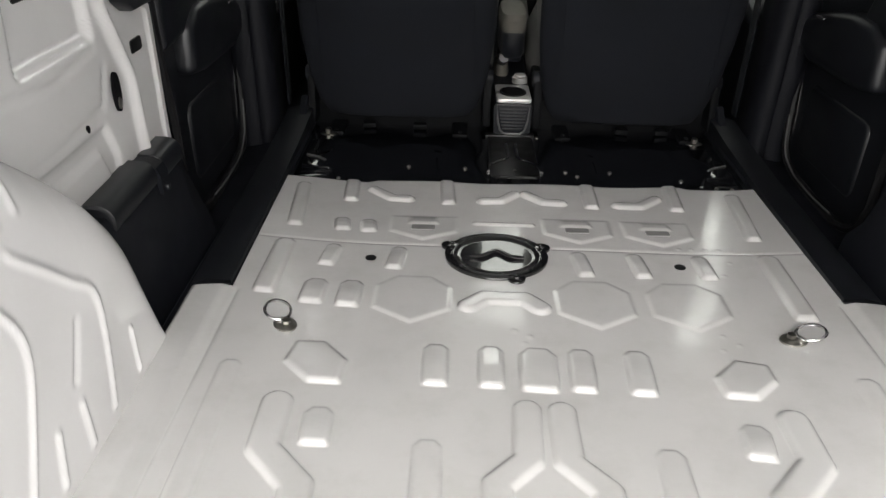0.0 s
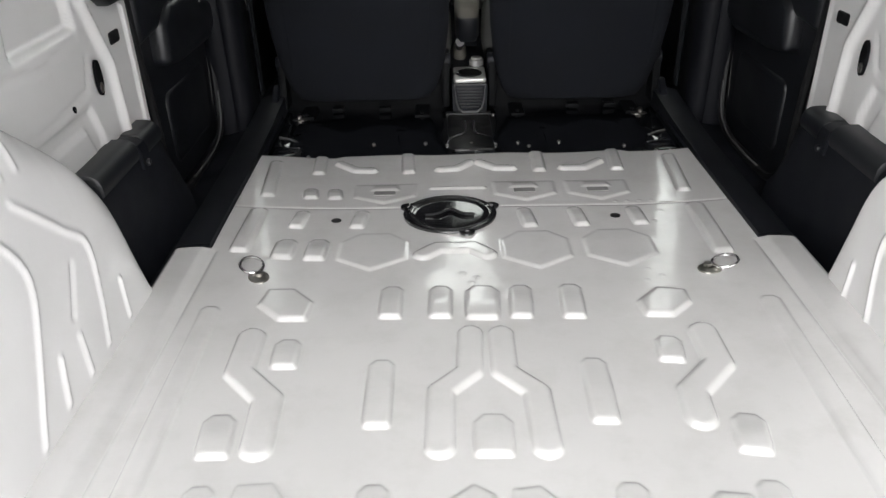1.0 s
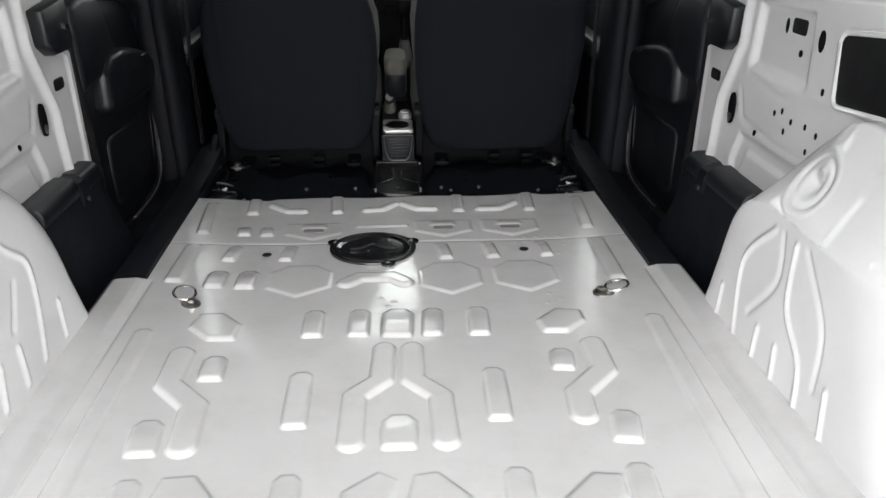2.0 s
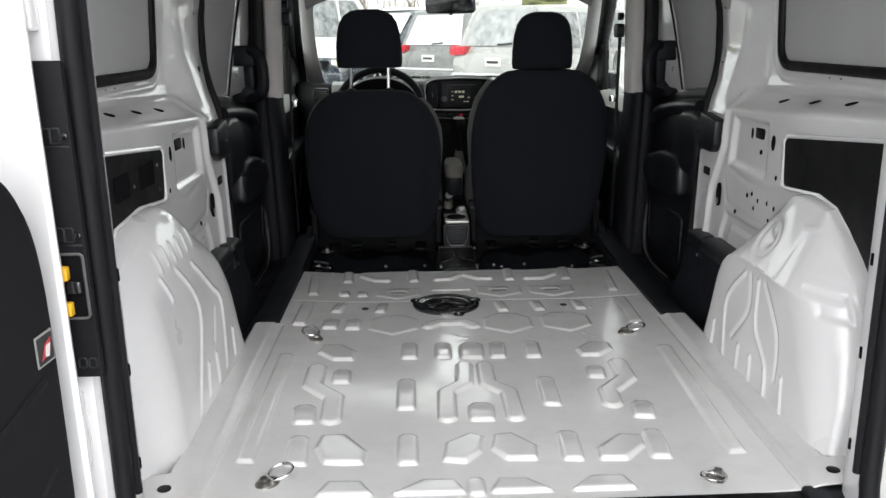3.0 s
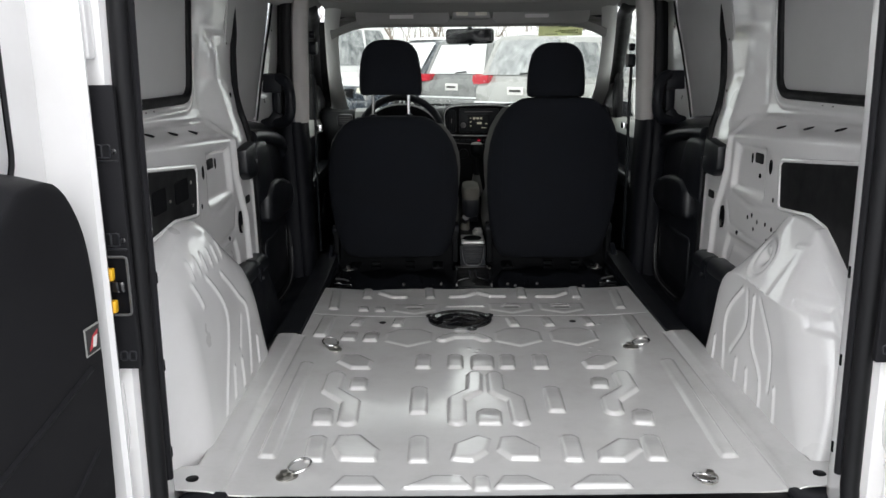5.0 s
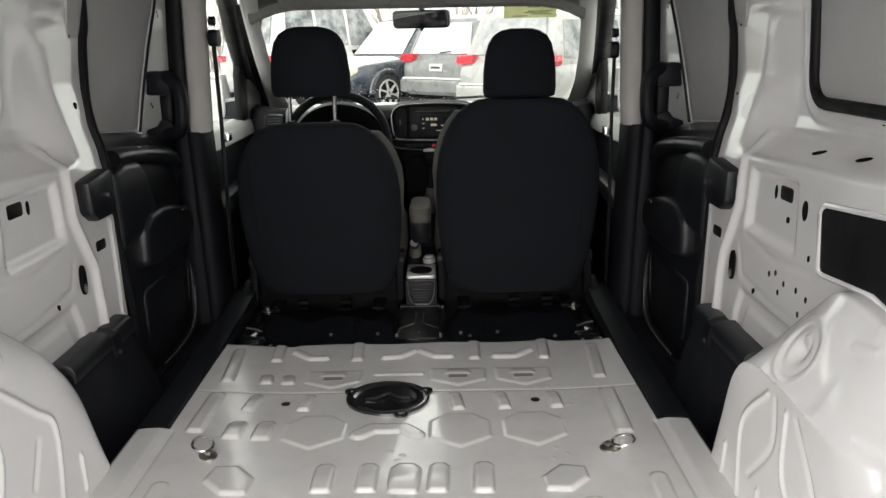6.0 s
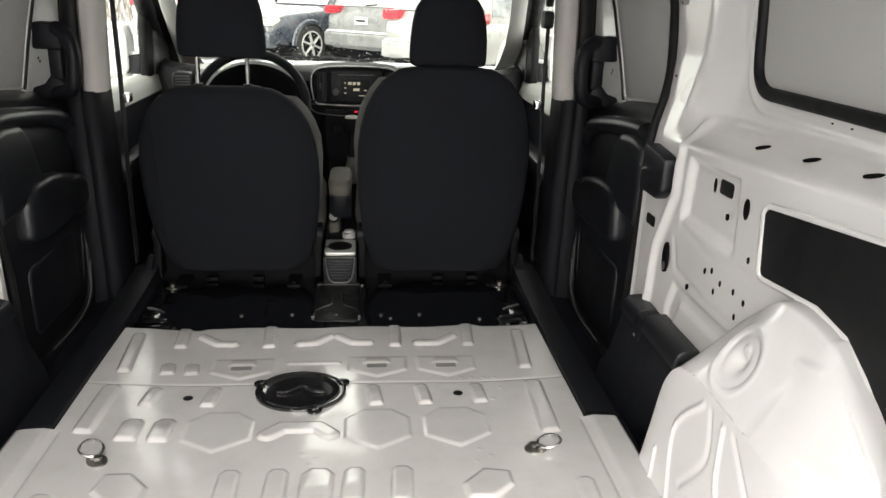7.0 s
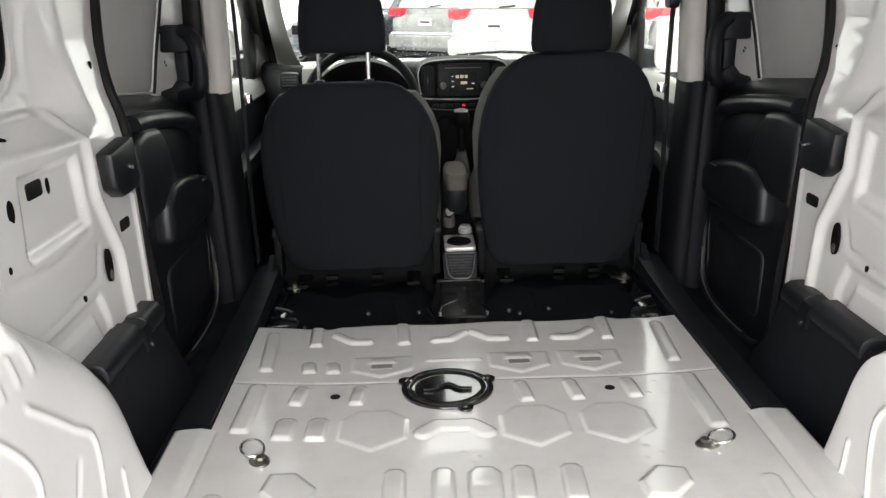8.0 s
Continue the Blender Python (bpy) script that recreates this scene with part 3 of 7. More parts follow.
# ---- tie-down rings ----
def build_ring(at, turn):
    ob = thing("tie_down_ring", (0, 0, 0), "zinc-plated folding tie-down ring bolted to the white floor", "tie-down", "floor tie-down rings")
    base = part("base_plate", loft([[(px, py, z) for px, py in ellipse(0, 0, r, r * 0.8, 20)] for r, z in ((0.023, 0), (0.023, 0.004), (0.016, 0.008), (0.011, 0.009))]), AGED_STEEL, ob)
    part("bolt", loft([[(px, py, z) for px, py in ellipse(-0.006, 0, r, r, 6)] for r, z in ((0.008, 0.009), (0.008, 0.015), (0.005, 0.016))]), AGED_STEEL, base)
    loop = [(0.004 + 0.023 * (1 - math.cos(t)), 0.021 * math.sin(t), 0.011 + 0.010 * (1 - math.cos(t)) * 0.5) for t in (2 * math.pi * k / 28 for k in range(28))]
    part("ring", tube(loop, 0.0027, 8, True), CHROME, ob)
    ob.matrix_basis = pose(*at, 0, 0, turn)
    return ob


ring = build_ring((-0.424, 1.590, 0.006), 125)
copy_thing(ring, pose(0.412, 1.590, 0.006, 0, 0, 8))
copy_thing(ring, pose(-0.425, 0.888, 0.006, 0, 0, 35))
copy_thing(ring, pose(0.392, 0.868, 0.006, 0, 0, 235))


# ---- rear sill, bumper ----
def strip(profile, x0, x1, n=2, bow=0.0):
    """A profile of (y, z) drawn out along x, bowed backwards at the middle."""
    rings = []
    for i in range(n):
        u = i / (n - 1)
        dy = -bow * (1 - (2 * u - 1) ** 2)
        rings.append([(x0 + (x1 - x0) * u, y + dy, z) for y, z in profile])
    return loft(rings)


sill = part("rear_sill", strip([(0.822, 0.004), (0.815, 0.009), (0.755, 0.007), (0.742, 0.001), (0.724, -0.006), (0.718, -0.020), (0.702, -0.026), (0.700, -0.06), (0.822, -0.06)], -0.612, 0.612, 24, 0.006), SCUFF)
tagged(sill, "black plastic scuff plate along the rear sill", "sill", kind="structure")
for s in (-1, 1):
    part("corner_cap", mirror_x(prism(rounded(0.520, 0.606, 0.764, 0.822, 0.014), "z", 0.004, 0.016, 0.004), s), PLASTIC, sill)
part("striker_slot", prism(rounded(-0.318, -0.288, 0.708, 0.742, 0.004), "z", -0.012, 0.004, 0.001), HOLE, sill)
latch = part("latch_catch", prism(rounded(0.150, 0.250, 0.700, 0.752, 0.005), "z", -0.020, 0.008, 0.002), DOOR_TRIM, sill)
part("latch_bar", box(0.192, 0.200, 0.704, 0.748, 0.006, 0.018, 0.002), INK, latch)
part("latch_lip", box(0.152, 0.248, 0.742, 0.754, 0.006, 0.014, 0.003), PLASTIC, latch)
for x in (-0.44, -0.25, -0.05, 0.12, 0.30, 0.46):
    part("clip_mark", prism(rounded(x, x + 0.02, 0.775, 0.779, 0.0015), "z", 0.006, 0.0095), HOLE, sill)

bumper = part("rear_bumper", strip([(0.735, -0.045), (0.69, -0.052), (0.555, -0.062), (0.535, -0.075), (0.525, -0.12), (0.53, -0.38), (0.70, -0.40), (0.735, -0.36)], -0.80, 0.80, 30, 0.02), WHITE)
tagged(bumper, "white painted rear bumper with a black step pad and snow", "bumper", kind="structure")

def pad_y(u, v):
    """Depth on the bumper step; u from -1 to 1 across, v from 0 at the sill to 1 at its rear edge."""
    return 0.700 - 0.010 * (1 - u * u) - v * (0.105 + 0.050 * (1 - abs(u) ** 2.4))


pad_rows = []
for i in range(41):
    u = -1 + i / 20
    x = -0.012 + 0.566 * u
    pad_rows.append([(x, pad_y(u, 0.0), -0.064), (x, pad_y(u, 0.02), -0.049), (x, pad_y(u, 0.5), -0.052), (x, pad_y(u, 0.97), -0.056), (x, pad_y(u, 1.0), -0.070)])
part("step_pad", loft(pad_rows, True, True), PLASTIC, bumper, "black ribbed step pad")



def build_snow():
    nx, ny = 620, 96
    V, F, keep = [], [], {}
    for j in range(ny):
        for i in range(nx):
            u, v = -1.0 + 2.0 * i / (nx - 1), -0.12 + 1.13 * j / (ny - 1)
            x, y = -0.012 + 0.572 * u, pad_y(u, v)
            broad = noise.noise((x * 7, y * 12, 3.1)) + 0.6 * noise.noise((x * 26, y * 30, 9.1))
            fine = noise.noise((x * 120, y * 130, 7.7)) + 0.9 * noise.noise((x * 260, y * 260, 1.2))
            bare = max(0.0, 1 - abs(v - 0.06 - 0.03 * broad) / 0.10)
            cover = 0.30 + 0.34 * broad + 0.42 * fine + 0.45 * v + 0.38 * u - 1.5 * bare - 0.9 * max(0.0, (abs(u) - 0.97) / 0.03)
            keep[i, j] = cover
            V.append((x, y, -0.0505 - 0.006 * v + 0.005 * max(0.0, min(cover, 0.9)) + 0.0008 * fine))
    for j in range(ny - 1):
        for i in range(nx - 1):
            if keep[i, j] > 0 and keep[i + 1, j + 1] > -0.05:
                F.append((j * nx + i, (j + 1) * nx + i, (j + 1) * nx + i + 1, j * nx + i + 1))
    ob = part("snow_on_bumper", (V, F), FROST, None, "", 80)
    tagged(ob, "patchy fresh snow lying on the rear bumper step", "snow", kind="stuff")


build_snow()


# ---- wheel arches ----
Y_LEFT = [0.78, 0.95, 1.05, 1.15, 1.28, 1.35, 1.41, 1.44, 1.49, 1.52, 1.540, 1.547]
Z_LEFT = [0.33, 0.375, 0.415, 0.448, 0.444, 0.400, 0.350, 0.300, 0.210, 0.110, 0.030, 0.0]
Y_ARCH = [0.845, 0.885, 0.930, 0.973, 1.014, 1.063, 1.11, 1.165, 1.28, 1.35, 1.41, 1.44, 1.49, 1.52, 1.540, 1.547]
Z_ARCH = [0.0, 0.110, 0.205, 0.274, 0.325, 0.366, 0.403, 0.435, 0.444, 0.400, 0.350, 0.300, 0.210, 0.110, 0.030, 0.0]
Y_FACE = [1.36, 1.42, 1.47, 1.51, 1.535, 1.547]
Z_FACE = [0.283, 0.270, 0.222, 0.110, 0.030, 0.0]


YC = 1.165


def build_arch(s):
    ny, nz = 230, 170
    ya, za = (Y_ARCH, Z_ARCH) if s > 0 else (Y_LEFT, Z_LEFT)      # the right arch falls away sooner at the rear
    ys = np.concatenate([np.linspace(ya[0], 1.38, 150), np.linspace(1.384, 1.547, ny - 150)])
    arc2 = smooth_path([(y, 0, z) for y, z in zip(Y_FACE, Z_FACE)], 8)
    arc = smooth_path([(y, 0, z) for y, z in zip(ya, za)], 8)
    V = []
    for y in ys:
        top = max(ramp(y, [p.x for p in arc], [p.z for p in arc]), 0.0015)
        x_in = 0.595 + 0.055 * max(0, (1.0 - y) / 0.132) ** 1.8
        high = 0.283 if s > 0 else 0.345 - 0.06 * max(0, (y - 1.30) / 0.1)
        face = min(high, ramp(y, [p.x for p in arc2], [p.z for p in arc2]))
        face = (face ** -12 + (top * 0.97) ** -12) ** (-1 / 12)
        k = min(1.0, face / 0.08)
        prof = [(x_in - 0.004, 0.0), (x_in, 0.012 * k), (x_in + 0.005, face * 0.5), (x_in + 0.009, face - 0.012 * k), (x_in + 0.0115, face - 0.002 * k), (x_in + 0.018, face + 0.06 * (top - face)),
                (x_in + 0.055, face + 0.50 * (top - face)), (x_in + 0.088, face + 0.90 * (top - face)), (x_in + 0.100, top - 0.002 * k), (0.735, top), (0.80, top + 0.004)]
        full = [(x_in - 0.004, 0.0), (x_in, 0.012 * k), (x_in + 0.003, face * 0.5), (x_in + 0.007, face * 0.85), (x_in + 0.012, face + 0.02 * k), (x_in + 0.022, face + 0.27 * (top - face)),
                (x_in + 0.048, face + 0.61 * (top - face)), (x_in + 0.080, face + 0.90 * (top - face)), (x_in + 0.104, top - 0.003 * k), (0.735, top), (0.80, top + 0.004)]
        w = float(press(np.array([y - YC + 0.03]), 0.12)[0])      # behind the facet the arch is fully rounded
        prof = [(a[0] + (b[0] - a[0]) * w, a[1] + (b[1] - a[1]) * w) for a, b in zip(prof, full)]
        if s < 0:
            prof = [(x_in - 0.004, 0.0), (x_in, 0.012 * k), (x_in + 0.006, face * 0.55), (x_in + 0.014, face * 0.86), (x_in + 0.030, face + 0.25 * (top - face)),
                    (x_in + 0.060, face + 0.68 * (top - face)), (x_in + 0.095, top - 0.008 * k), (0.735, top), (0.80, top + 0.004)]
        path = smooth_path([(a, 0, b) for a, b in prof], 10)
        seg = [0.0]
        for a, b in zip(path[:-1], path[1:]):
            seg.append(seg[-1] + (b - a).length)
        for u in np.linspace(0, seg[-1], nz):
            V.append((np.interp(u, seg, [p.x for p in path]), y, np.interp(u, seg, [p.z for p in path])))
    V = np.array(V)
    if s > 0:   # the rear end turns a rounded corner into a flat face with a shallow recess
        V = V.reshape(ny, nz, 3)
        V = V[V[:, 0, 1] >= YC]
        edge, cols, nt = V[0], [], 200
        y_r = np.interp(edge[:, 2], [0, 0.11, 0.205, 0.274, 0.325, 0.366, 0.403, 0.430, 0.440], [0.895, 0.908, 0.937, 0.974, 1.014, 1.063, 1.110, 1.150, YC])
        rad = np.minimum(np.interp(edge[:, 2], [0, 0.03, 0.15, 0.28], [0.045, 0.06, 0.11, 0.14]), (YC - y_r) * 0.9)
        rx = np.minimum(rad * 0.55, np.maximum(0.80 - edge[:, 0], 0) * 0.5)
        for u in np.linspace(1, 0, nt, endpoint=False):      # from the rear face's outer edge to the joint
            if u > 0.62:
                k = (u - 0.62) / 0.38
                x, y = edge[:, 0] + rx + (0.80 - edge[:, 0] - rx) * k, y_r
            elif u > 0.30:
                a = (0.62 - u) / 0.32 * math.pi / 2
                x, y = edge[:, 0] + rx * (1 - math.sin(a)), y_r + rad * (1 - math.cos(a))
            else:
                x, y = edge[:, 0], y_r + rad + (YC - y_r - rad) * (0.30 - u) / 0.30
            c = np.column_stack([x, y, edge[:, 2]])
            d = 0.009 * press(np.maximum(np.abs(x - 0.643) - 0.022, np.abs(edge[:, 2] - 0.278) - 0.021), 0.013) * (y < 1.08)
            c[:, 1] += d
            c[:, 0] += 0.3 * d
            cols.append(c)
        V = np.concatenate([np.array(cols), V]).reshape(-1, 3)
        ny = len(V) // nz
    Q = V[:, 1:3]
    if s > 0:
        ribs = [[(1.313, 0.257), (1.398, 0.162), (1.382, 0.020)], [(1.240, 0.258), (1.230, 0.155), (1.168, 0.091), (1.151, 0.015)],
                [(1.461, 0.085), (1.462, 0.015)], [(1.300, 0.083), (1.303, 0.018)], [(1.237, 0.080), (1.230, 0.016)], [(1.082, 0.097), (1.069, 0.015)]]
        grooves = [[(1.286, 0.258), (1.276, 0.176), (1.346, 0.087)], [(1.205, 0.262), (1.127, 0.177), (1.116, 0.078)]]
    else:
        ribs = [[(1.235, 0.325), (1.311, 0.253), (1.357, 0.197), (1.328, 0.049)], [(1.143, 0.340), (1.195, 0.252), (1.163, 0.158), (1.104, 0.040)],
                [(1.061, 0.350), (1.072, 0.300)], [(1.421, 0.107), (1.420, 0.042)], [(1.258, 0.109), (1.259, 0.045)], [(1.199, 0.111), (1.185, 0.046)]]
        grooves = [[(1.30, 0.20), (1.26, 0.14)]]
    def bent(r):                 # ribs run in soft curves
        return [(p.x, p.z) for p in smooth_path([(y, 0, z) for y, z in r], 6)]
    ribs, grooves = [bent(r) for r in ribs], [bent(r) for r in grooves]
    d = np.zeros(len(V))
    for r in ribs:
        d += 0.0056 * press(stroke_dist(Q, r) - 0.003, 0.013)
    for r in grooves:
        d -= 0.004 * press(stroke_dist(Q, r) - 0.003, 0.016)
    front = np.clip((V[:, 0] < 0.64).astype(float), 0, 1)
    V[:, 0] -= d * front
    if s > 0:   # dish in the sloping facet
        n_ = np.array([-0.87, -0.03, 0.49])
        e1, rel = np.array([0.0, 0.998, 0.06]), V - np.array([0.640, 1.298, 0.342])
        e2 = np.cross(n_, e1)
        e = np.hypot(rel @ e1 / 0.052, rel @ e2 / 0.055)
        near = np.abs(rel @ n_) < 0.03
        bowl = 0.013 * press(e - 0.30, 0.68) + 0.004 * press(e - 0.90, 0.12) - 0.0025 * press(np.abs(e - 1.10) - 0.02, 0.10)
        bowl -= 0.004 * press(np.hypot(rel @ e1 / 0.016, (rel @ e2 + 0.018) / 0.014) - 0.7, 0.5)
        V -= np.where(near, bowl, 0)[:, None] * n_
    else:       # corrugated shoulder
        for k in range(6):
            y0 = 1.085 + 0.040 * k
            w = 0.0027 * press(stroke_dist(Q, [(y0, 0.356), (y0 + 0.009, 0.386)]) - 0.004, 0.011)
            V[:, 0] -= w
            V[:, 2] += w * 0.7
    V[:, 2] += 0.006 * press(np.abs(Q[:, 0] - 1.04) - 0.05, 0.05) * (V[:, 0] > 0.68)
    V[:, 0] -= 0.0025 * press(stroke_dist(Q, [(1.185, 0.392), (1.140, 0.400)]) - 0.004, 0.012) * (s > 0)
    V[:, 0] += 0.0015 * np.sin(V[:, 1] * 23) * np.sin(V[:, 2] * 19)
    geo = mirror_x((V.tolist(), grid_faces(ny, nz, True)), s)
    ob = part("wheel_arch_right" if s > 0 else "wheel_arch_left", geo, WHITE, None, "", 70)
    tagged(ob, "white painted steel wheel arch with pressed ribs" + (" and a round dish" if s > 0 else " and a corrugated shoulder"), "wheel arch", kind="structure")
    # weld tabs along the foot
    for y in (1.505, 1.30):
        part("weld_tab", mirror_x(box(0.582, 0.598, y - 0.010, y + 0.010, 0.012, 0.0215, 0.002), s), FLOOR, ob)


for s in (-1, 1):
    build_arch(s)


# ---- side walls ----
Z_WALL = [-0.02, 0.20, 0.555, 0.576, 0.583, 0.603, 0.622, 0.640, 0.665, 0.750, 1.00, 1.18, 1.28]
X_WALL = [0.704, 0.712, 0.720, 0.721, 0.726, 0.763, 0.790, 0.801, 0.807, 0.812, 0.800, 0.770, 0.720]


def wall_x(z, y=1.85):
    """The inner face of the side panel; its ledge climbs towards the rear."""
    lift = 0.060 * min(max(1.85 - y, 0), 0.8) * max(0.0, 1 - abs(z - 0.62) / 0.30)
    return ramp(z - lift, Z_WALL, X_WALL)


def wall_front(z):
    return ramp(z, [0, 0.44, 0.47, 0.540, 0.600, 0.650, 0.69, 0.72, 0.84, 0.92, 1.28], [1.965, 1.970, 1.935, 1.955, 1.980, 1.990, 2.005, 2.020, 2.060, 2.082, 2.15])


CUT_LEFT = [(1.426, 0.535), (1.420, 0.548), (1.408, 0.554), (0.90, 0.604), (0.90, 0.350), (1.03, 0.390), (1.10, 0.438), (1.24, 0.450), (1.395, 0.434), (1.408, 0.436), (1.414, 0.446)]
CUT = [(1.426, 0.535), (1.420, 0.548), (1.408, 0.554), (0.90, 0.604), (0.90, 0.270), (0.973, 0.272), (1.014, 0.322), (1.063, 0.362), (1.11, 0.400), (1.165, 0.434), (1.24, 0.447), (1.395, 0.434), (1.408, 0.436), (1.414, 0.446)]
HOLES = [(1.604, 0.375), (1.576, 0.385), (1.537, 0.374), (1.558, 0.351), (1.485, 0.378), (1.445, 0.373), (1.468, 0.338), (1.454, 0.447), (1.672, 0.317), (1.553, 0.495)]


def build_wall(s):
    ny, nz = 170, 190
    zs = np.concatenate([np.linspace(-0.02, 0.56, 84), np.linspace(0.565, 0.70, 40), np.linspace(0.708, 1.28, nz - 124)])
    V = []
    for z in zs:
        y1 = wall_front(z)
        for u in np.linspace(0, 1, ny):
            V.append((wall_x(z, 0.78 + (y1 - 0.78) * u), 0.78 + (y1 - 0.78) * u, z))
    V = np.array(V)
    col = press(1.815 - V[:, 1], 0.15) * press(0.535 - V[:, 2], 0.05)      # ahead of the ledge the panel is a plain pillar
    V[:, 0] += col * (np.interp(V[:, 2], [0.5, 0.56, 0.65, 0.75, 0.90, 1.28], [0.720, 0.726, 0.757, 0.781, 0.785, 0.712]) - V[:, 0])
    sh = 0.0 if s > 0 else -0.025      # the left panel is pressed a little further back
    Q = V[:, 1:3].copy()
    d = np.zeros(len(V))          # positive: into the room
    Q[:, 0] -= sh
    d -= 0.013 * press(poly_dist(Q, [(1.745, 0.440), (1.735, 0.562), (1.535, 0.566), (1.520, 0.440)]), 0.016)
    d += 0.013 * press(stroke_dist(Q, [(1.80, 0.62), (1.787, 0.57), (1.785, 0.485), (1.852, 0.353), (1.866, 0.14)]) - 0.010, 0.024)
    d -= 0.007 * press(poly_dist(Q, [(1.735, 0.300), (1.760, 0.237), (1.720, 0.10), (1.40, 0.10), (1.40, 0.303)]), 0.010)
    d += 0.006 * press(poly_dist(Q, [(1.700, 0.270), (1.722, 0.225), (1.690, 0.10), (1.40, 0.10), (1.40, 0.270)]), 0.010)
    d -= 0.005 * press(stroke_dist(Q, [(1.765, 0.385), (1.740, 0.330), (1.60, 0.318), (1.40, 0.318)]) - 0.003, 0.010)
    d -= 0.004 * press(stroke_dist(Q, [(1.745, 0.425), (1.60, 0.405), (1.44, 0.425)]) - 0.003, 0.010)
    d += 0.006 * press(stroke_dist(Q, [(1.962, 0.10), (1.966, 0.44)]) - 0.003, 0.008)
    Q[:, 0] += sh
    d -= 0.014 * press(poly_dist(Q, rounded(0.93, 1.712, 0.694, 1.12, 0.07)), 0.020)
    d += 0.004 * press(np.abs(poly_dist(Q, rounded(0.93, 1.712, 0.694, 1.12, 0.07)) - 0.022) - 0.006, 0.012)
    d += 0.003 * press(stroke_dist(Q, [(0.80, 0.655), (1.72, 0.640)]) - 0.002, 0.012)
    V[:, 0] -= d
    V[:, 0] += 0.0012 * np.sin(V[:, 1] * 17 + 1) * np.sin(V[:, 2] * 15)
    name = "wall_right" if s > 0 else "wall_left"
    wall = part(name, mirror_x((V.tolist(), grid_faces(nz, ny, False)), s), WHITE, None, "", 60)
    tagged(wall, "white painted steel side panel with pressings and punched holes", "wall", kind="structure")

    def plate(pname, poly, x0, x1, mat, parent=wall, bevel=0.0, label=""):
        return part(pname, mirror_x(prism([(y + sh, z) for y, z in poly], "x", x0, x1, bevel), s), mat, parent, label)
    cut = CUT if s > 0 else CUT_LEFT
    cover = plate("cutout_cover", cut, 0.7155, 0.735, RUBBER, label="black plastic cover in the panel cutout")
    part("cutout_lip", mirror_x(tube([(0.7165, y + sh, z) for y, z in cut], 0.0055, 8, True), s), WHITE, wall)
    if s < 0:
        for y0, y1 in ((1.12, 1.20), (1.26, 1.35)):
            plate("recess", rounded(y0, y1, 0.485, 0.535, 0.008), 0.7140, 0.717, HOLE, cover)
        for y, z in ((1.375, 0.52), (1.375, 0.465), (1.225, 0.50)):
            plate("screw", ellipse(y, z, 0.004, 0.004, 8), 0.7135, 0.717, ZINC, cover)
    plate("slot_plug", rounded(1.570, 1.624, 0.522, 0.550, 0.007), 0.731, 0.740, RUBBER, bevel=0.002)
    plate("hole", ellipse(1.642, 0.532, 0.006, 0.014, 12), 0.7305, 0.7375, HOLE)
    plate("hole", ellipse(1.491, 0.526, 0.011, 0.019, 16), 0.7195, 0.7225, HOLE)
    plate("hole", ellipse(1.781, 0.343, 0.012, 0.033, 16), 0.706, 0.712, HOLE)
    plate("hole", ellipse(1.779, 0.325, 0.006, 0.010, 10), 0.7045, 0.7062, ZINC)
    plate("slot_plug", rounded(1.878, 1.928, 0.378, 0.402, 0.007), 0.7135, 0.7200, RUBBER, bevel=0.002)
    plate("hole", ellipse(1.890, 0.362, 0.004, 0.006, 8), 0.7155, 0.718, HOLE)
    plate("hole", ellipse(1.907, 0.358, 0.003, 0.005, 8), 0.7155, 0.718, HOLE)
    for y, z in (HOLES if s > 0 else HOLES[-3:-1]):
        plate("hole", ellipse(y, z, 0.0042, 0.0062, 8), wall_x(z) - 0.0016, wall_x(z) + 0.002, HOLE)
    # slots on the sloping ledge, slots under the window, dots on the pillar
    for y in (1.548, 1.397, 1.247, 1.10):
        z = 0.603 + 0.06 * (1.85 - y)
        x = wall_x(z, y)
        a = Vector((0.038, 0, 0.0205)).normalized()
        nrm = Vector((-a.z, 0, a.x))
        pts = [Vector((x, y, z)) + a * q + Vector((0, 1, 0)) * p + nrm * 0.0022 for p, q in ellipse(0, 0, 0.016, 0.0055, 14, -0.5)]
        part("ledge_slot", mirror_x(loft([[p - nrm * 0.004 for p in pts], pts]), s), HOLE, wall)
    for y, z in ((1.428, 0.676), (1.376, 0.676)):
        plate("hole", ellipse(y, z, 0.005, 0.009, 10), wall_x(z) - 0.002, wall_x(z) + 0.002, HOLE)
    for y, z, r in ((2.035, 0.876, 0.0022), (2.033, 0.856, 0.0022), (1.985, 0.700, 0.002 if s > 0 else 0.006)):
        plate("hole", ellipse(y, z, r, r * 1.4, 8), ramp(z, [0.65, 0.75, 0.90], [0.757, 0.781, 0.785]) - 0.0025, ramp(z, [0.65, 0.75, 0.90], [0.757, 0.781, 0.785]) + 0.006, HOLE)
    # window blank in its rubber gasket
    win = thing("window_1" if s > 0 else "window_2", (s * 0.81, 1.32, 0.9), "grey blanked side window in a black rubber gasket", "window", kind="structure")
    pane = rounded(0.945, 1.697, 0.709, 1.105, 0.055, 6)
    V2 = [(wall_x(z) + 0.009, y, z) for y, z in pane]
    part("blank_panel", mirror_x(loft([V2, [(x - 0.004, y, z) for x, y, z in V2]]), s), BLANK, win)
    loop = [(wall_x(z) + 0.003, y, z) for y, z in rounded(0.938, 1.704, 0.702, 1.112, 0.062, 7)]
    part("gasket", mirror_x(tube(loop, 0.0125, 10, True), s), RUBBER, win)
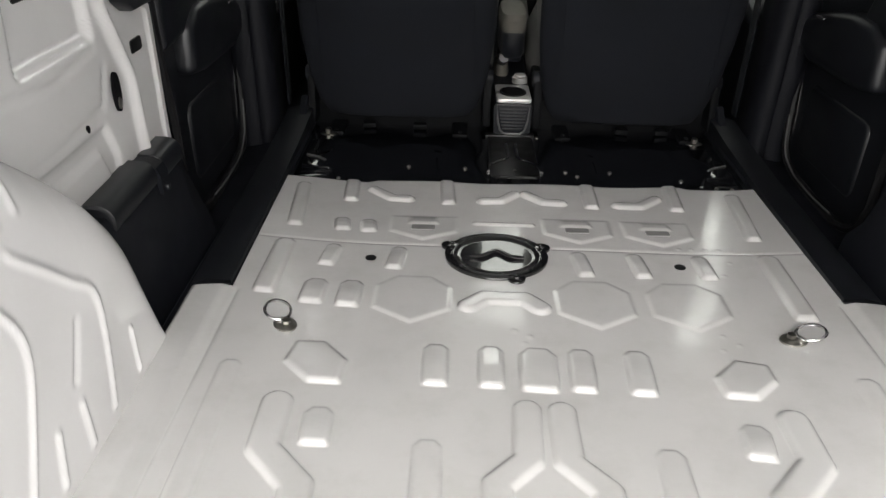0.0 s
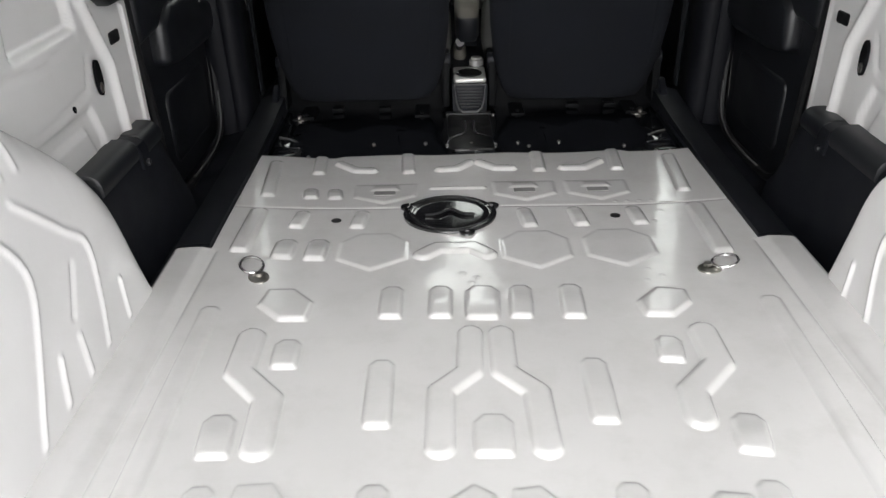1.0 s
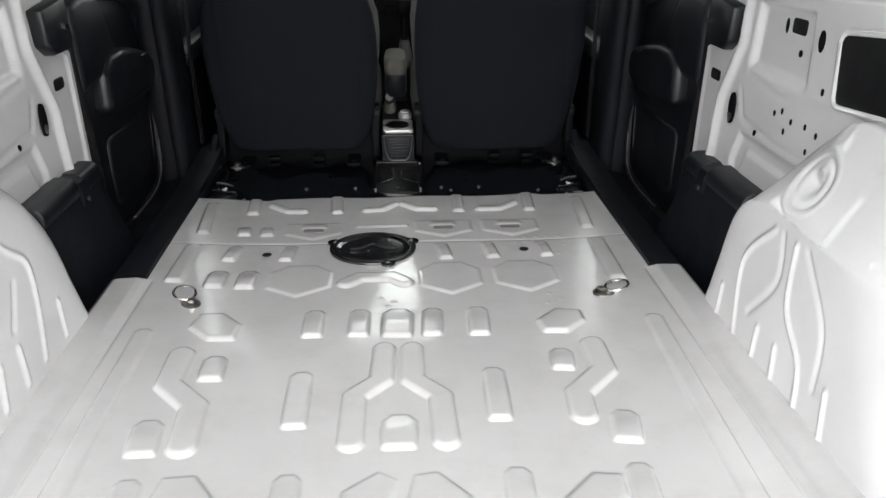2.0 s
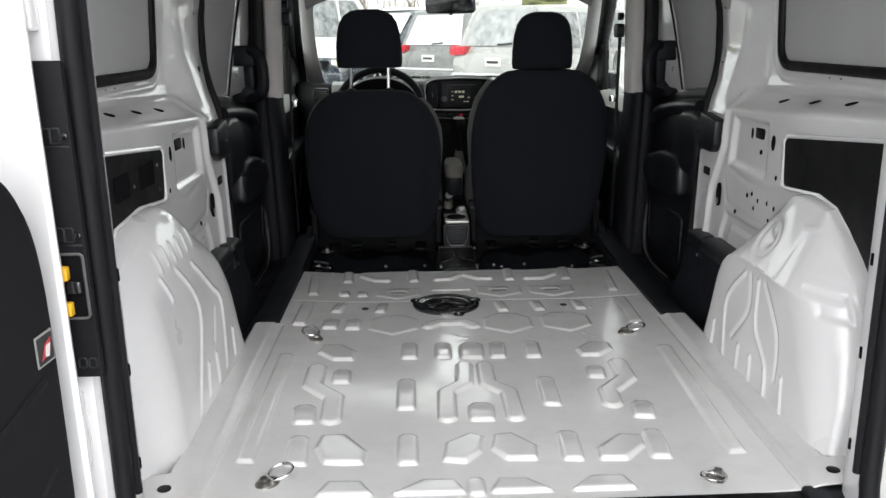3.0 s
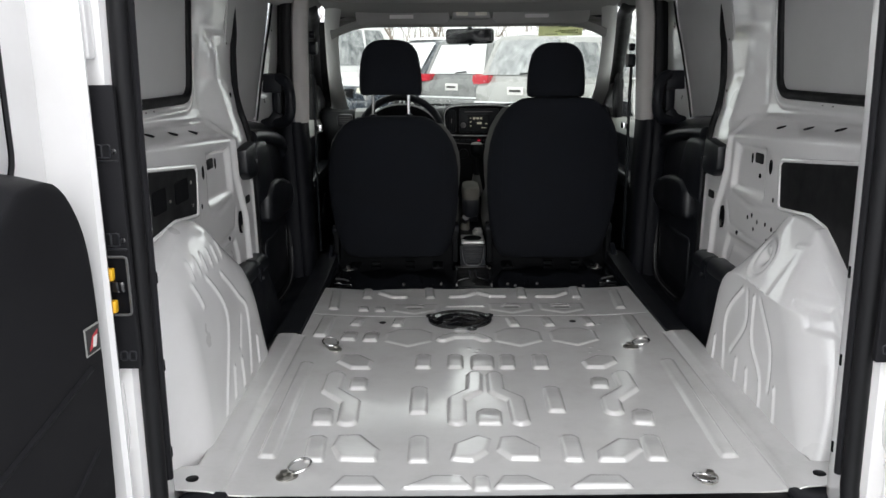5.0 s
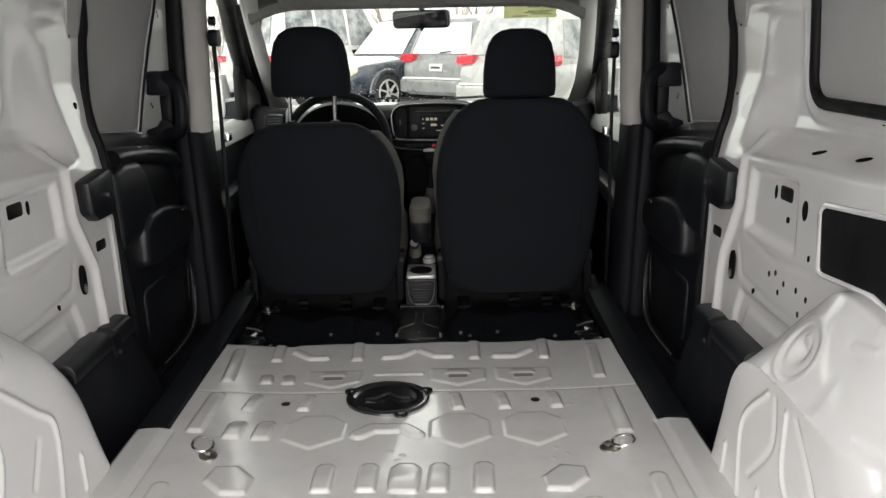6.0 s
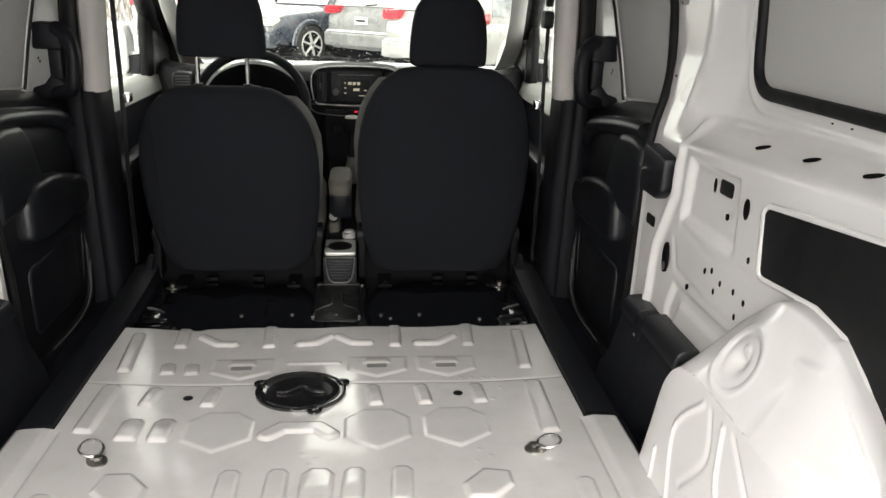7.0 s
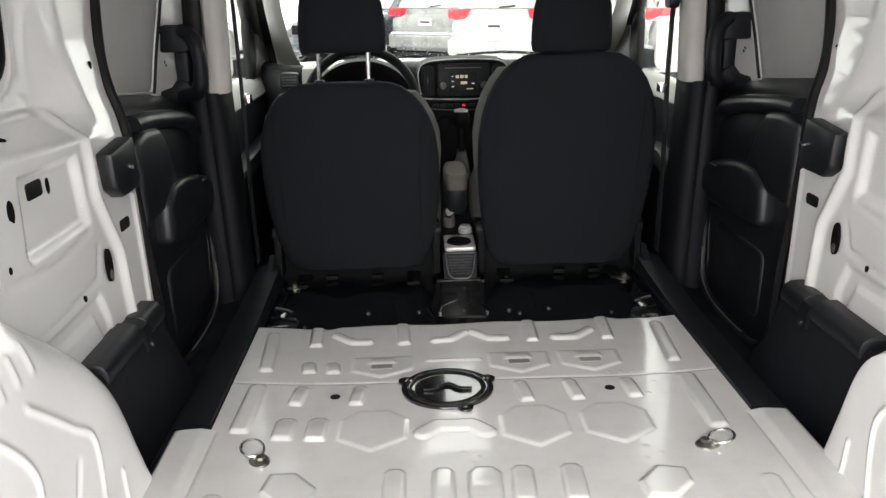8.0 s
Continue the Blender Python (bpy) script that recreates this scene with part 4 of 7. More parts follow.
    # lock cover at the front edge
    part("lock_cover", mirror_x(prism([(1.80, 0.548), (1.925, 0.562), (1.940, 0.470), (1.925, 0.455), (1.84, 0.455), (1.805, 0.478)], "x", 0.690, 0.727, 0.008), s), PLASTIC_SOFT, wall, "black plastic lock cover")
    for y, z in ((1.92, 0.505),):
        plate("pin", ellipse(y, z, 0.006, 0.006, 8), 0.684, 0.692, CHROME)


for s in (-1, 1):
    build_wall(s)

# ---- outer body shell, roof, pillars round the rear opening ----
for s in (-1, 1):
    shell = [(0.70, -0.45), (0.90, -0.45), (0.915, 0.30), (0.90, 0.62), (0.80, 1.33), (0.74, 1.36), (0.74, 1.33), (0.79, 1.30), (0.885, 0.60), (0.90, 0.30), (0.885, -0.43), (0.70, -0.43)]
    ob = part("body_side_right" if s > 0 else "body_side_left", mirror_x(loft([[(x, y, z) for x, z in shell] for y in (0.72, 1.2, 2.0, 2.53)]), s), WHITE)
    tagged(ob, "white painted outer body side", "body panel", kind="structure")


def opening_x(z, s=1):
    """Half the width of the rear opening, which lies a little to the left of the middle."""
    if s > 0:
        return ramp(z, [-0.05, 0.0, 0.35, 0.70, 0.93, 1.15, 1.25], [0.585, 0.584, 0.578, 0.574, 0.567, 0.550, 0.525])
    return ramp(z, [-0.05, 0.0, 0.35, 0.70, 0.93, 1.15, 1.25], [0.612, 0.611, 0.608, 0.605, 0.600, 0.586, 0.560])


for s in (-1, 1):
    zs = [-0.05, 0.0, 0.15, 0.3, 0.5, 0.7, 0.93, 1.15, 1.25]
    rings = [[(opening_x(z, s) + 0.002, 0.800, z), (opening_x(z, s) - 0.006, 0.772, z), (opening_x(z, s) - 0.004, 0.735, z), (opening_x(z, s) + 0.012, 0.722, z), (opening_x(z, s) + 0.018, 0.700, z),
              (opening_x(z, s) + 0.060, 0.692, z), (opening_x(z, s) + 0.095, 0.700, z), (opening_x(z, s) + 0.30, 0.715, z), (opening_x(z, s) + 0.30, 0.80, z)] for z in zs]
    pil = part("rear_pillar_right" if s > 0 else "rear_pillar_left", mirror_x(loft(rings, True, True), s), WHITE)
    tagged(pil, "white painted rear door pillar", "pillar", kind="structure")
    c = 0.599 if s > 0 else 0.621      # the opening sits a little to the left of the middle
    strip_ = part("hinge_strip", mirror_x(prism(rounded(c - (0.021 if s > 0 else 0.017), c + 0.026, 0.315, 0.763, 0.004), "y", 0.684, 0.696, 0.002), s), REAR_TRIM, pil, "black plastic pillar cover")
    for z in (0.528, 0.665):            # clipped seats of the cover: two rings and a screw boss
        for x in (0.003, 0.016):
            part("clip_seat", mirror_x(tube([(c + x + px, 0.6835, z + pz) for px, pz in rounded(-0.006, 0.006, -0.010, 0.010, 0.003)], 0.0016, 6, True), s), PLASTIC_SOFT, strip_)
        part("screw", mirror_x(prism(ellipse(c - 0.010, z, 0.0045, 0.0045, 12), "y", 0.680, 0.685, 0.001), s), BLACK_GLOSS, strip_)
        part("cross_rib", mirror_x(box(c - 0.014, c + 0.022, 0.682, 0.686, z - 0.016, z - 0.013, 0.001), s), PLASTIC_SOFT, strip_)
    for x in (-0.006, 0.008):
        part("clip_seat", mirror_x(tube([(c + x + px, 0.6835, 0.338 + pz) for px, pz in rounded(-0.005, 0.005, -0.007, 0.007, 0.003)], 0.0016, 6, True), s), PLASTIC_SOFT, strip_)
    strk = part("check_strap_box", mirror_x(prism(rounded(c - 0.013, c + 0.024, 0.408, 0.502, 0.006), "y", 0.680, 0.690, 0.002), s), HOLE, pil, "black box with two yellow stops")
    part("box_rim", mirror_x(tube([(c + x, 0.680, z) for x, z in rounded(-0.013, 0.026, 0.408, 0.502, 0.006)], 0.0022, 6, True), s), TRIM_GREY, strk)
    part("check_arm", mirror_x(box(c - 0.008, c + 0.012, 0.672, 0.682, 0.446, 0.464, 0.003), s), BLACK_GLOSS, strk)
    for z in (0.424, 0.476):
        part("yellow_stop", mirror_x(box(c + (0.003 if s > 0 else 0.006), c + (0.015 if s > 0 else 0.018), 0.666, 0.680, z - 0.010, z + 0.010, 0.003), s), YELLOW, strk)
    for z in (0.117, 0.282, 0.440):
        part("trim_slot", mirror_x(box(opening_x(z, s) - 0.0055, opening_x(z, s) + 0.004, 0.779, 0.786, z - 0.010, z + 0.010, 0.001), s), HOLE, pil)
    # pressed jamb below and above the cover
    x0 = opening_x(0.15, s)
    part("jamb_boss", mirror_x(loft([superring(x0 + 0.052, 0.690, z, w, d, 20, 2.6) for z, w, d in ((0.292, 0.016, 0.006), (0.286, 0.023, 0.012), (0.20, 0.025, 0.016), (0.165, 0.020, 0.014), (0.150, 0.013, 0.008))]), s), WHITE, pil, "rounded pressing under the cover")
    for z in (0.128, 0.138):
        part("boot_ring", mirror_x(tube([(x0 + 0.052 + 0.012 * math.cos(t), 0.690 + 0.008 * math.sin(t), z) for t in np.linspace(0, 2 * math.pi, 16, endpoint=False)], 0.0035, 6, True), s), WHITE, pil)
    part("jamb_gutter", mirror_x(tube(smooth_path([(x0 + 0.050, 0.692, 0.120), (x0 + 0.046, 0.690, 0.070), (x0 + 0.030, 0.686, 0.025), (x0 - 0.010, 0.682, -0.012)], 6), 0.007, 8, flat=0.8), s), WHITE, pil)
    part("hinge_block", mirror_x(prism(rounded(x0 + 0.018, x0 + 0.052, 0.800, 0.905, 0.006), "y", 0.672, 0.698, 0.005), s), WHITE, pil, "white painted upper hinge block")
    part("jamb_dimple", mirror_x(prism(ellipse(x0 + 0.042, 0.788, 0.003, 0.006, 10), "y", 0.688, 0.6955), s), HOLE, pil)
    part("jamb_fold", mirror_x(loft([[(0.642, 0.688, z), (0.668 + 0.008 * math.sin(z * 20), 0.676, z), (0.690, 0.690, z), (0.668, 0.70, z)] for z in np.linspace(-0.03, 0.295, 14)]), s), WHITE, pil)
seal_path = [(-opening_x(z, -1), 0.722, z) for z in np.linspace(1.17, 0.075, 14)]
seal_path += [(-0.610 + 0.088 * (1 - math.cos(t)), 0.718 - 0.014 * math.sin(t), 0.060 - 0.090 * math.sin(t)) for t in np.linspace(0.1, math.pi / 2, 9)]
seal_path += [(x, 0.704 - 0.006 * (1 - (x / 0.52) ** 2), -0.030 - 0.004 * (1 - (x / 0.52) ** 2)) for x in np.linspace(-0.505, 0.480, 16)]
seal_path += [(0.583 - 0.088 * (1 - math.cos(t)), 0.718 - 0.014 * math.sin(t), 0.060 - 0.090 * math.sin(t)) for t in np.linspace(math.pi / 2, 0.1, 9)]
seal_path += [(opening_x(z, 1), 0.722, z) for z in np.linspace(0.075, 1.17, 14)]
seal_path += [(x, 0.722, 1.205) for x in np.linspace(0.52, -0.54, 10)]
lip_path = [(-opening_x(z, -1) + 0.013, 0.738, z) for z in np.linspace(1.15, 0.09, 12)]
for path, nm in ((lip_path, "left"), ([(opening_x(z, 1) - 0.013, 0.738, z) for z in np.linspace(1.15, 0.09, 12)], "right")):
    tagged(part("seal_lip_" + nm, tube(path, 0.0075, 8), REAR_TRIM), "thin inner lip of the rear door seal", "seal", kind="structure")
tagged(part("rear_door_seal", tube(seal_path, 0.0155, 10, True), RUBBER), "black rubber seal round the rear door opening", "seal", kind="structure")
hdr = part("rear_header", box(-0.80, 0.80, 0.70, 0.82, 1.205, 1.36, 0.012), WHITE)
tagged(hdr, "white painted header over the rear doors", "header", kind="structure")
roof = part("roof", loft([[(x, y, 1.34 - 0.03 * (x / 0.8) ** 2 + t) for x, t in [(x, 0) for x in np.linspace(-0.80, 0.80, 13)] + [(x, -0.012) for x in np.linspace(0.80, -0.80, 13)]] for y in (0.72, 1.3, 2.0, 2.6, 3.1)]), WHITE)
tagged(roof, "white painted van roof skin", "roof", kind="structure")
for y in (1.15, 1.65, 2.1):
    part("roof_rib", box(-0.76, 0.76, y - 0.03, y + 0.03, 1.285, 1.318, 0.008), WHITE, roof)


# ---- sills and side doors ----
for s in (-1, 1):
    name = "right" if s > 0 else "left"
    prof = [(0.541, 0.000), (0.548, 0.006), (0.600, 0.002), (0.628, -0.004), (0.640, -0.020), (0.700, -0.032), (0.760, -0.034), (0.760, -0.08), (0.541, -0.08)]
    st = part("door_step_" + name, mirror_x(loft([[(x, y, z) for x, z in prof] for y in (1.44, 1.60, 1.69, 1.80, 2.1, 2.4, 2.53)], True, True), s), PLASTIC)
    tagged(st, "black grained plastic step inside the sliding door", "step", kind="structure")
    kick = part("sill_trim", mirror_x(loft([[(0.545 + dx, y, z) for dx, z in ((0, -0.01), (0.003, 0.012 + lift), (0.040, 0.014 + lift), (0.075, 0.004 + lift), (0.085, -0.02))]
                                            for y, lift in ((1.72, 0.0), (2.0, 0.002), (2.25, 0.006), (2.45, 0.016), (2.62, 0.030))], True, True), s), PLASTIC_SOFT, st)
    part("sill_end", mirror_x(prism([(2.53, 0.0), (2.62, 0.0), (2.64, 0.070), (2.61, 0.075), (2.54, 0.025)], "x", 0.560, 0.580, 0.004), s), PLASTIC, st, "grey end piece of the sill")
    # plastic box in front of the arch
    bx = thing("jack_cover_box", (s * 0.66, 1.7, -0.03), "black plastic storage cover in front of the white wheel arch", "cover box", "boxes before the wheel arches")
    tops = [(1.46, 0.205), (1.60, 0.203), (1.78, 0.198), (1.875, 0.190), (1.905, 0.172), (1.915, 0.12)]
    part("body", mirror_x(loft([[(0.640, y + dy, -0.035), (0.650, y + dy, 0.02), (0.667, y, z - 0.035), (0.671, y, z - 0.010), (0.678, y, z), (0.716, y, z), (0.716, y, -0.035)] for (y, z), dy in zip(tops, (0, 0, 0, 0.006, 0.030, 0.045))], True, True), s), PLASTIC, bx)

    def lid(y0, y1, z):
        """A flat-topped moulded lid with a rolled inner edge."""
        prof = [(0.716, z - 0.040), (0.716, z), (0.694, z), (0.682, z - 0.002), (0.673, z - 0.008), (0.667, z - 0.018), (0.665, z - 0.034), (0.668, z - 0.042)]
        rings = []
        for y, k in ((y0, 0.90), (y0 + 0.004, 1.0), ((y0 + y1) / 2, 1.0), (y1 - 0.006, 1.0), (y1, 0.88)):
            rings.append([(0.716 + (x - 0.716) * k, y, z - 0.042 + (zz - z + 0.042) * k) for x, zz in prof])
        return mirror_x(loft(rings, True, True), s)
    part("lid", lid(1.572, 1.764, 0.222), PLASTIC_SOFT, bx)
    part("lid", lid(1.796, 1.898, 0.216), PLASTIC_SOFT, bx)
    part("strap", mirror_x(loft([[(0.661, y, 0.158), (0.662, y, 0.190), (0.668, y, 0.206), (0.682, y, 0.213), (0.712, y, 0.214), (0.712, y, 0.15)] for y in (1.762, 1.767, 1.793, 1.798)], True, True), s), PLASTIC, bx, "black strap over the cover")
    part("strap_button", mirror_x(prism(ellipse(1.780, 0.166, 0.007, 0.007, 12), "x", 0.655, 0.664, 0.002), s), PLASTIC_SOFT, bx)
    # an added grey tube draws the glint of the glossy door seal
    edge = smooth_path([(0.694, 2.13, -0.012), (0.694, 2.25, -0.016), (0.697, 2.37, -0.010), (0.702, 2.45, 0.022), (0.708, 2.485, 0.10)], 6)
    part("seal_glint", mirror_x(tube(edge, 0.0024, 6), s), TRIM_GREY, st, "added pale tube drawing the glint of the door seal")
    # sliding door
    dr = thing("door_1" if s > 0 else "door_2", (s * 0.80, 2.25, -0.1), "closed sliding side door with black lower trim", "sliding door", "side doors", "structure")
    part("outer_panel", mirror_x(box(0.862, 0.880, 1.90, 3.00, -0.30, 1.25, 0.006), s), WHITE, dr)
    tr = part("lower_trim", mirror_x(loft([[(x - 0.012 * math.sin((y - 1.9) * 4), y, z + (0.09 * max(0, 2.5 - y) if z > 0.5 else 0)) for x, z in ((0.86, -0.10), (0.752, -0.10), (0.735, 0.02), (0.738, 0.20), (0.742, 0.40), (0.748, 0.515), (0.762, 0.552), (0.80, 0.575), (0.86, 0.590))]
                                            for y in (2.00, 2.08, 2.2, 2.35, 2.5, 2.60, 2.70)], True, True), s), PLASTIC_SOFT, dr, "black moulded door trim")
    rail = smooth_path([(0.740, 2.05, 0.562), (0.735, 2.12, 0.560), (0.730, 2.29, 0.542), (0.728, 2.43, 0.515), (0.728, 2.50, 0.470), (0.732, 2.53, 0.40), (0.738, 2.54, 0.28)], 6)
    part("trim_rail", mirror_x(tube(rail, [0.026] * 20 + [0.022] * (len(rail) - 20), 12, flat=0.9), s), PLASTIC_SOFT, tr)
    part("pocket_back", mirror_x(prism([(1.99, 0.34), (2.24, 0.36), (2.24, 0.41), (2.215, 0.460), (2.190, 0.510), (2.150, 0.545), (2.06, 0.552), (1.99, 0.54)], "x", 0.706, 0.750, 0.018, 3), s), PLASTIC_SOFT, tr)
    part("pocket_ledge", mirror_x(prism([(2.10, 0.27), (2.20, 0.255), (2.44, 0.250), (2.52, 0.28), (2.525, 0.325), (2.47, 0.360), (2.36, 0.388), (2.26, 0.402), (2.17, 0.400), (2.11, 0.37)], "x", 0.692, 0.750, 0.020, 3), s), PLASTIC_SOFT, tr)
    part("release_tab", mirror_x(box(0.690, 0.698, 2.39, 2.43, 0.358, 0.364, 0.002), s), TRIM_GREY, tr)
    part("lower_pocket", mirror_x(prism(rounded(2.12, 2.44, 0.02, 0.20, 0.03), "x", 0.722, 0.745, 0.010, 3), s), PLASTIC_SOFT, tr)
    part("trim_joint", mirror_x(tube([(0.730, 2.515, 0.24), (0.728, 2.48, 0.05)], 0.0022, 6), s), TRIM_GREY, tr)

    def door_skin(outline, off, depth):
        """A plate that leans inwards with the door's upper half."""
        return mirror_x(loft([[(0.785 - 0.13 * (z - 0.655) + o, y, z) for y, z in outline] for o in (off, off + depth)]), s)
    part("blank_panel", door_skin([(2.00, 0.632), (2.43, 0.588), (2.48, 0.62), (2.52, 0.83), (2.56, 0.96), (2.57, 1.12), (2.50, 1.17), (2.00, 1.17)], 0.024, 0.006), BLANK, dr, "grey blanked window panel")
    part("inner_frame", door_skin([(2.415, 0.56), (2.425, 0.61), (2.440, 0.70), (2.475, 0.83), (2.515, 0.93), (2.545, 1.05), (2.56, 1.22), (2.80, 1.22), (2.84, 0.90), (2.96, 0.70), (2.96, 0.56)], 0.0, 0.014), WHITE, dr, "white painted inner door frame")
    part("frame_bead", mirror_x(tube([(0.785 - 0.13 * (z - 0.655) + 0.004, y - 0.003, z) for y, z in ((2.420, 0.59), (2.425, 0.61), (2.440, 0.70), (2.475, 0.83), (2.515, 0.93), (2.545, 1.05))], 0.004, 6), s), RUBBER, dr)
    for y, z in ((2.504, 0.655), (2.493, 0.664), (2.534, 0.915), (2.523, 0.926)):
        part("hole", door_skin(ellipse(y, z, 0.004, 0.004, 8), -0.0012, 0.002), HOLE, dr)
    part("sill_bead", mirror_x(tube([(0.803, 2.02, 0.632), (0.803, 2.25, 0.610), (0.803, 2.43, 0.592)], 0.003, 6), s), BLANK, dr)
    # seal of the door opening
    lo = [(0.790, 2.13, 1.20), (0.776, 2.084, 0.915), (0.776, 2.058, 0.836), (0.768, 2.022, 0.72), (0.750, 1.994, 0.653), (0.732, 1.984, 0.60), (0.718, 1.968, 0.545), (0.722, 1.985, 0.40), (0.722, 2.02, 0.20), (0.712, 2.02, 0.03),
          (0.700, 2.07, -0.018), (0.700, 2.20, -0.024), (0.703, 2.38, -0.016), (0.708, 2.46, 0.02), (0.715, 2.495, 0.12), (0.722, 2.515, 0.35), (0.728, 2.535, 0.58), (0.728, 2.550, 0.80), (0.720, 2.56, 1.0), (0.706, 2.57, 1.20)]
    tagged(part("side_door_seal_" + name, mirror_x(tube(smooth_path(lo, 5), 0.0105, 8), s), RUBBER), "black rubber edge seal of the side door opening", "seal", kind="structure")


# ---- middle pillars, grab handles, belts ----
for s in (-1, 1):
    name = "right" if s > 0 else "left"
    pil = thing("pillar_" + name, (s * 0.66, 2.56, -0.05), "middle pillar with warm grey upper and black lower trim", "pillar", kind="structure")
    up = [[(0.628 - d, 2.535, z), (0.631 - d, 2.515, z), (0.642 - d, 2.502, z), (0.660 - d, 2.498, z), (0.676 - d, 2.502, z), (0.686 - d, 2.516, z), (0.690 - d, 2.545, z), (0.688 - d, 2.60, z), (0.668 - d, 2.63, z), (0.636 - d, 2.60, z)] for z, d in ((0.575, 0.0), (0.7, 0.004), (0.95, 0.012), (1.10, 0.030), (1.22, 0.060))]
    part("upper_trim", mirror_x(loft(up, True), s), PILLAR_GREY, pil, "warm grey upper pillar trim")
    lowr = [[(0.632 + d, 2.54, z), (0.635 + d, 2.515, z), (0.643 + d, 2.500, z), (0.658 + d, 2.492, z), (0.674 + d, 2.490, z), (0.678 + d, 2.494, z), (0.682 + d, 2.490, z), (0.705 + d * 0.5, 2.487, z), (0.724, 2.494, z), (0.738, 2.515, z), (0.80, 2.60, z), (0.80, 2.67, z), (0.662 + d, 2.66, z), (0.634 + d, 2.62, z)] for z, d in ((-0.05, -0.010), (0.10, -0.006), (0.35, 0.0), (0.578, 0.008))]
    part("lower_trim", mirror_x(loft(lowr, True), s), DOOR_TRIM, pil, "black lower pillar trim", 60)
    part("dark_edge", mirror_x(loft([[(x0 - d, y, z) for x0, y in ((0.682, 2.520), (0.690, 2.508), (0.712, 2.506), (0.728, 2.514), (0.732, 2.54), (0.70, 2.56))] for z, d in ((0.56, 0.0), (0.75, 0.004), (0.95, 0.012), (1.10, 0.028), (1.21, 0.050))]), s), RUBBER, pil, "black seal strip beside the pillar trim", 60)
    h = thing("grab_handle", (s * 0.70, 2.47, 0.66), "black plastic grab handle on the middle pillar", "grab handle", "pillar grab handles")
    path = smooth_path([(0.745, 2.49, 0.735), (0.715, 2.46, 0.742), (0.686, 2.44, 0.722), (0.674, 2.43, 0.68), (0.676, 2.43, 0.62), (0.692, 2.44, 0.590), (0.722, 2.46, 0.578), (0.755, 2.49, 0.578)], 5)
    part("grip", mirror_x(tube(path, 0.0195, 12, flat=1.0), s), PLASTIC, h)
    part("mount", mirror_x(prism([(0.708, 0.69), (0.782, 0.69), (0.782, 0.752), (0.770, 0.760), (0.715, 0.757)], "y", 2.45, 2.50, 0.008), s), PLASTIC, h)
    part("mount", mirror_x(prism([(0.690, 0.565), (0.800, 0.560), (0.800, 0.588), (0.765, 0.600), (0.745, 0.625), (0.720, 0.612)], "y", 2.46, 2.50, 0.008), s), PLASTIC, h)
    part("mount", mirror_x(box(0.715, 0.750, 2.465, 2.51, 0.61, 0.70, 0.008), s), PLASTIC, h)
    gz = 0.795 if s > 0 else 0.850
    b = thing("seat_belt", (s * 0.60, 2.60, 0.0), "black seat belt hanging from the pillar guide", "seat belt", "front seat belts")
    part("guide", mirror_x(prism(rounded(2.57, 2.63, gz - 0.025, gz + 0.025, 0.015), "x", 0.594, 0.622, 0.006), s), PLASTIC, b)
    part("anchor", mirror_x(prism(ellipse(2.60, gz + 0.05, 0.014, 0.014, 12), "x", 0.602, 0.622, 0.003), s), PLASTIC, b)
    part("strap", mirror_x(loft([[(x, y, z), (x + 0.003, y, z), (x + 0.003, y + 0.038, z), (x, y + 0.038, z)] for x, y, z in ((0.612, 2.585, gz), (0.613, 2.60, 0.60), (0.6165, 2.60, 0.30), (0.6125, 2.60, 0.05))]), s), FABRIC, b)
    part("buckle_tongue", mirror_x(box(0.590, 0.611, 2.60, 2.64, 0.535, 0.56, 0.003), s), CHROME, b)


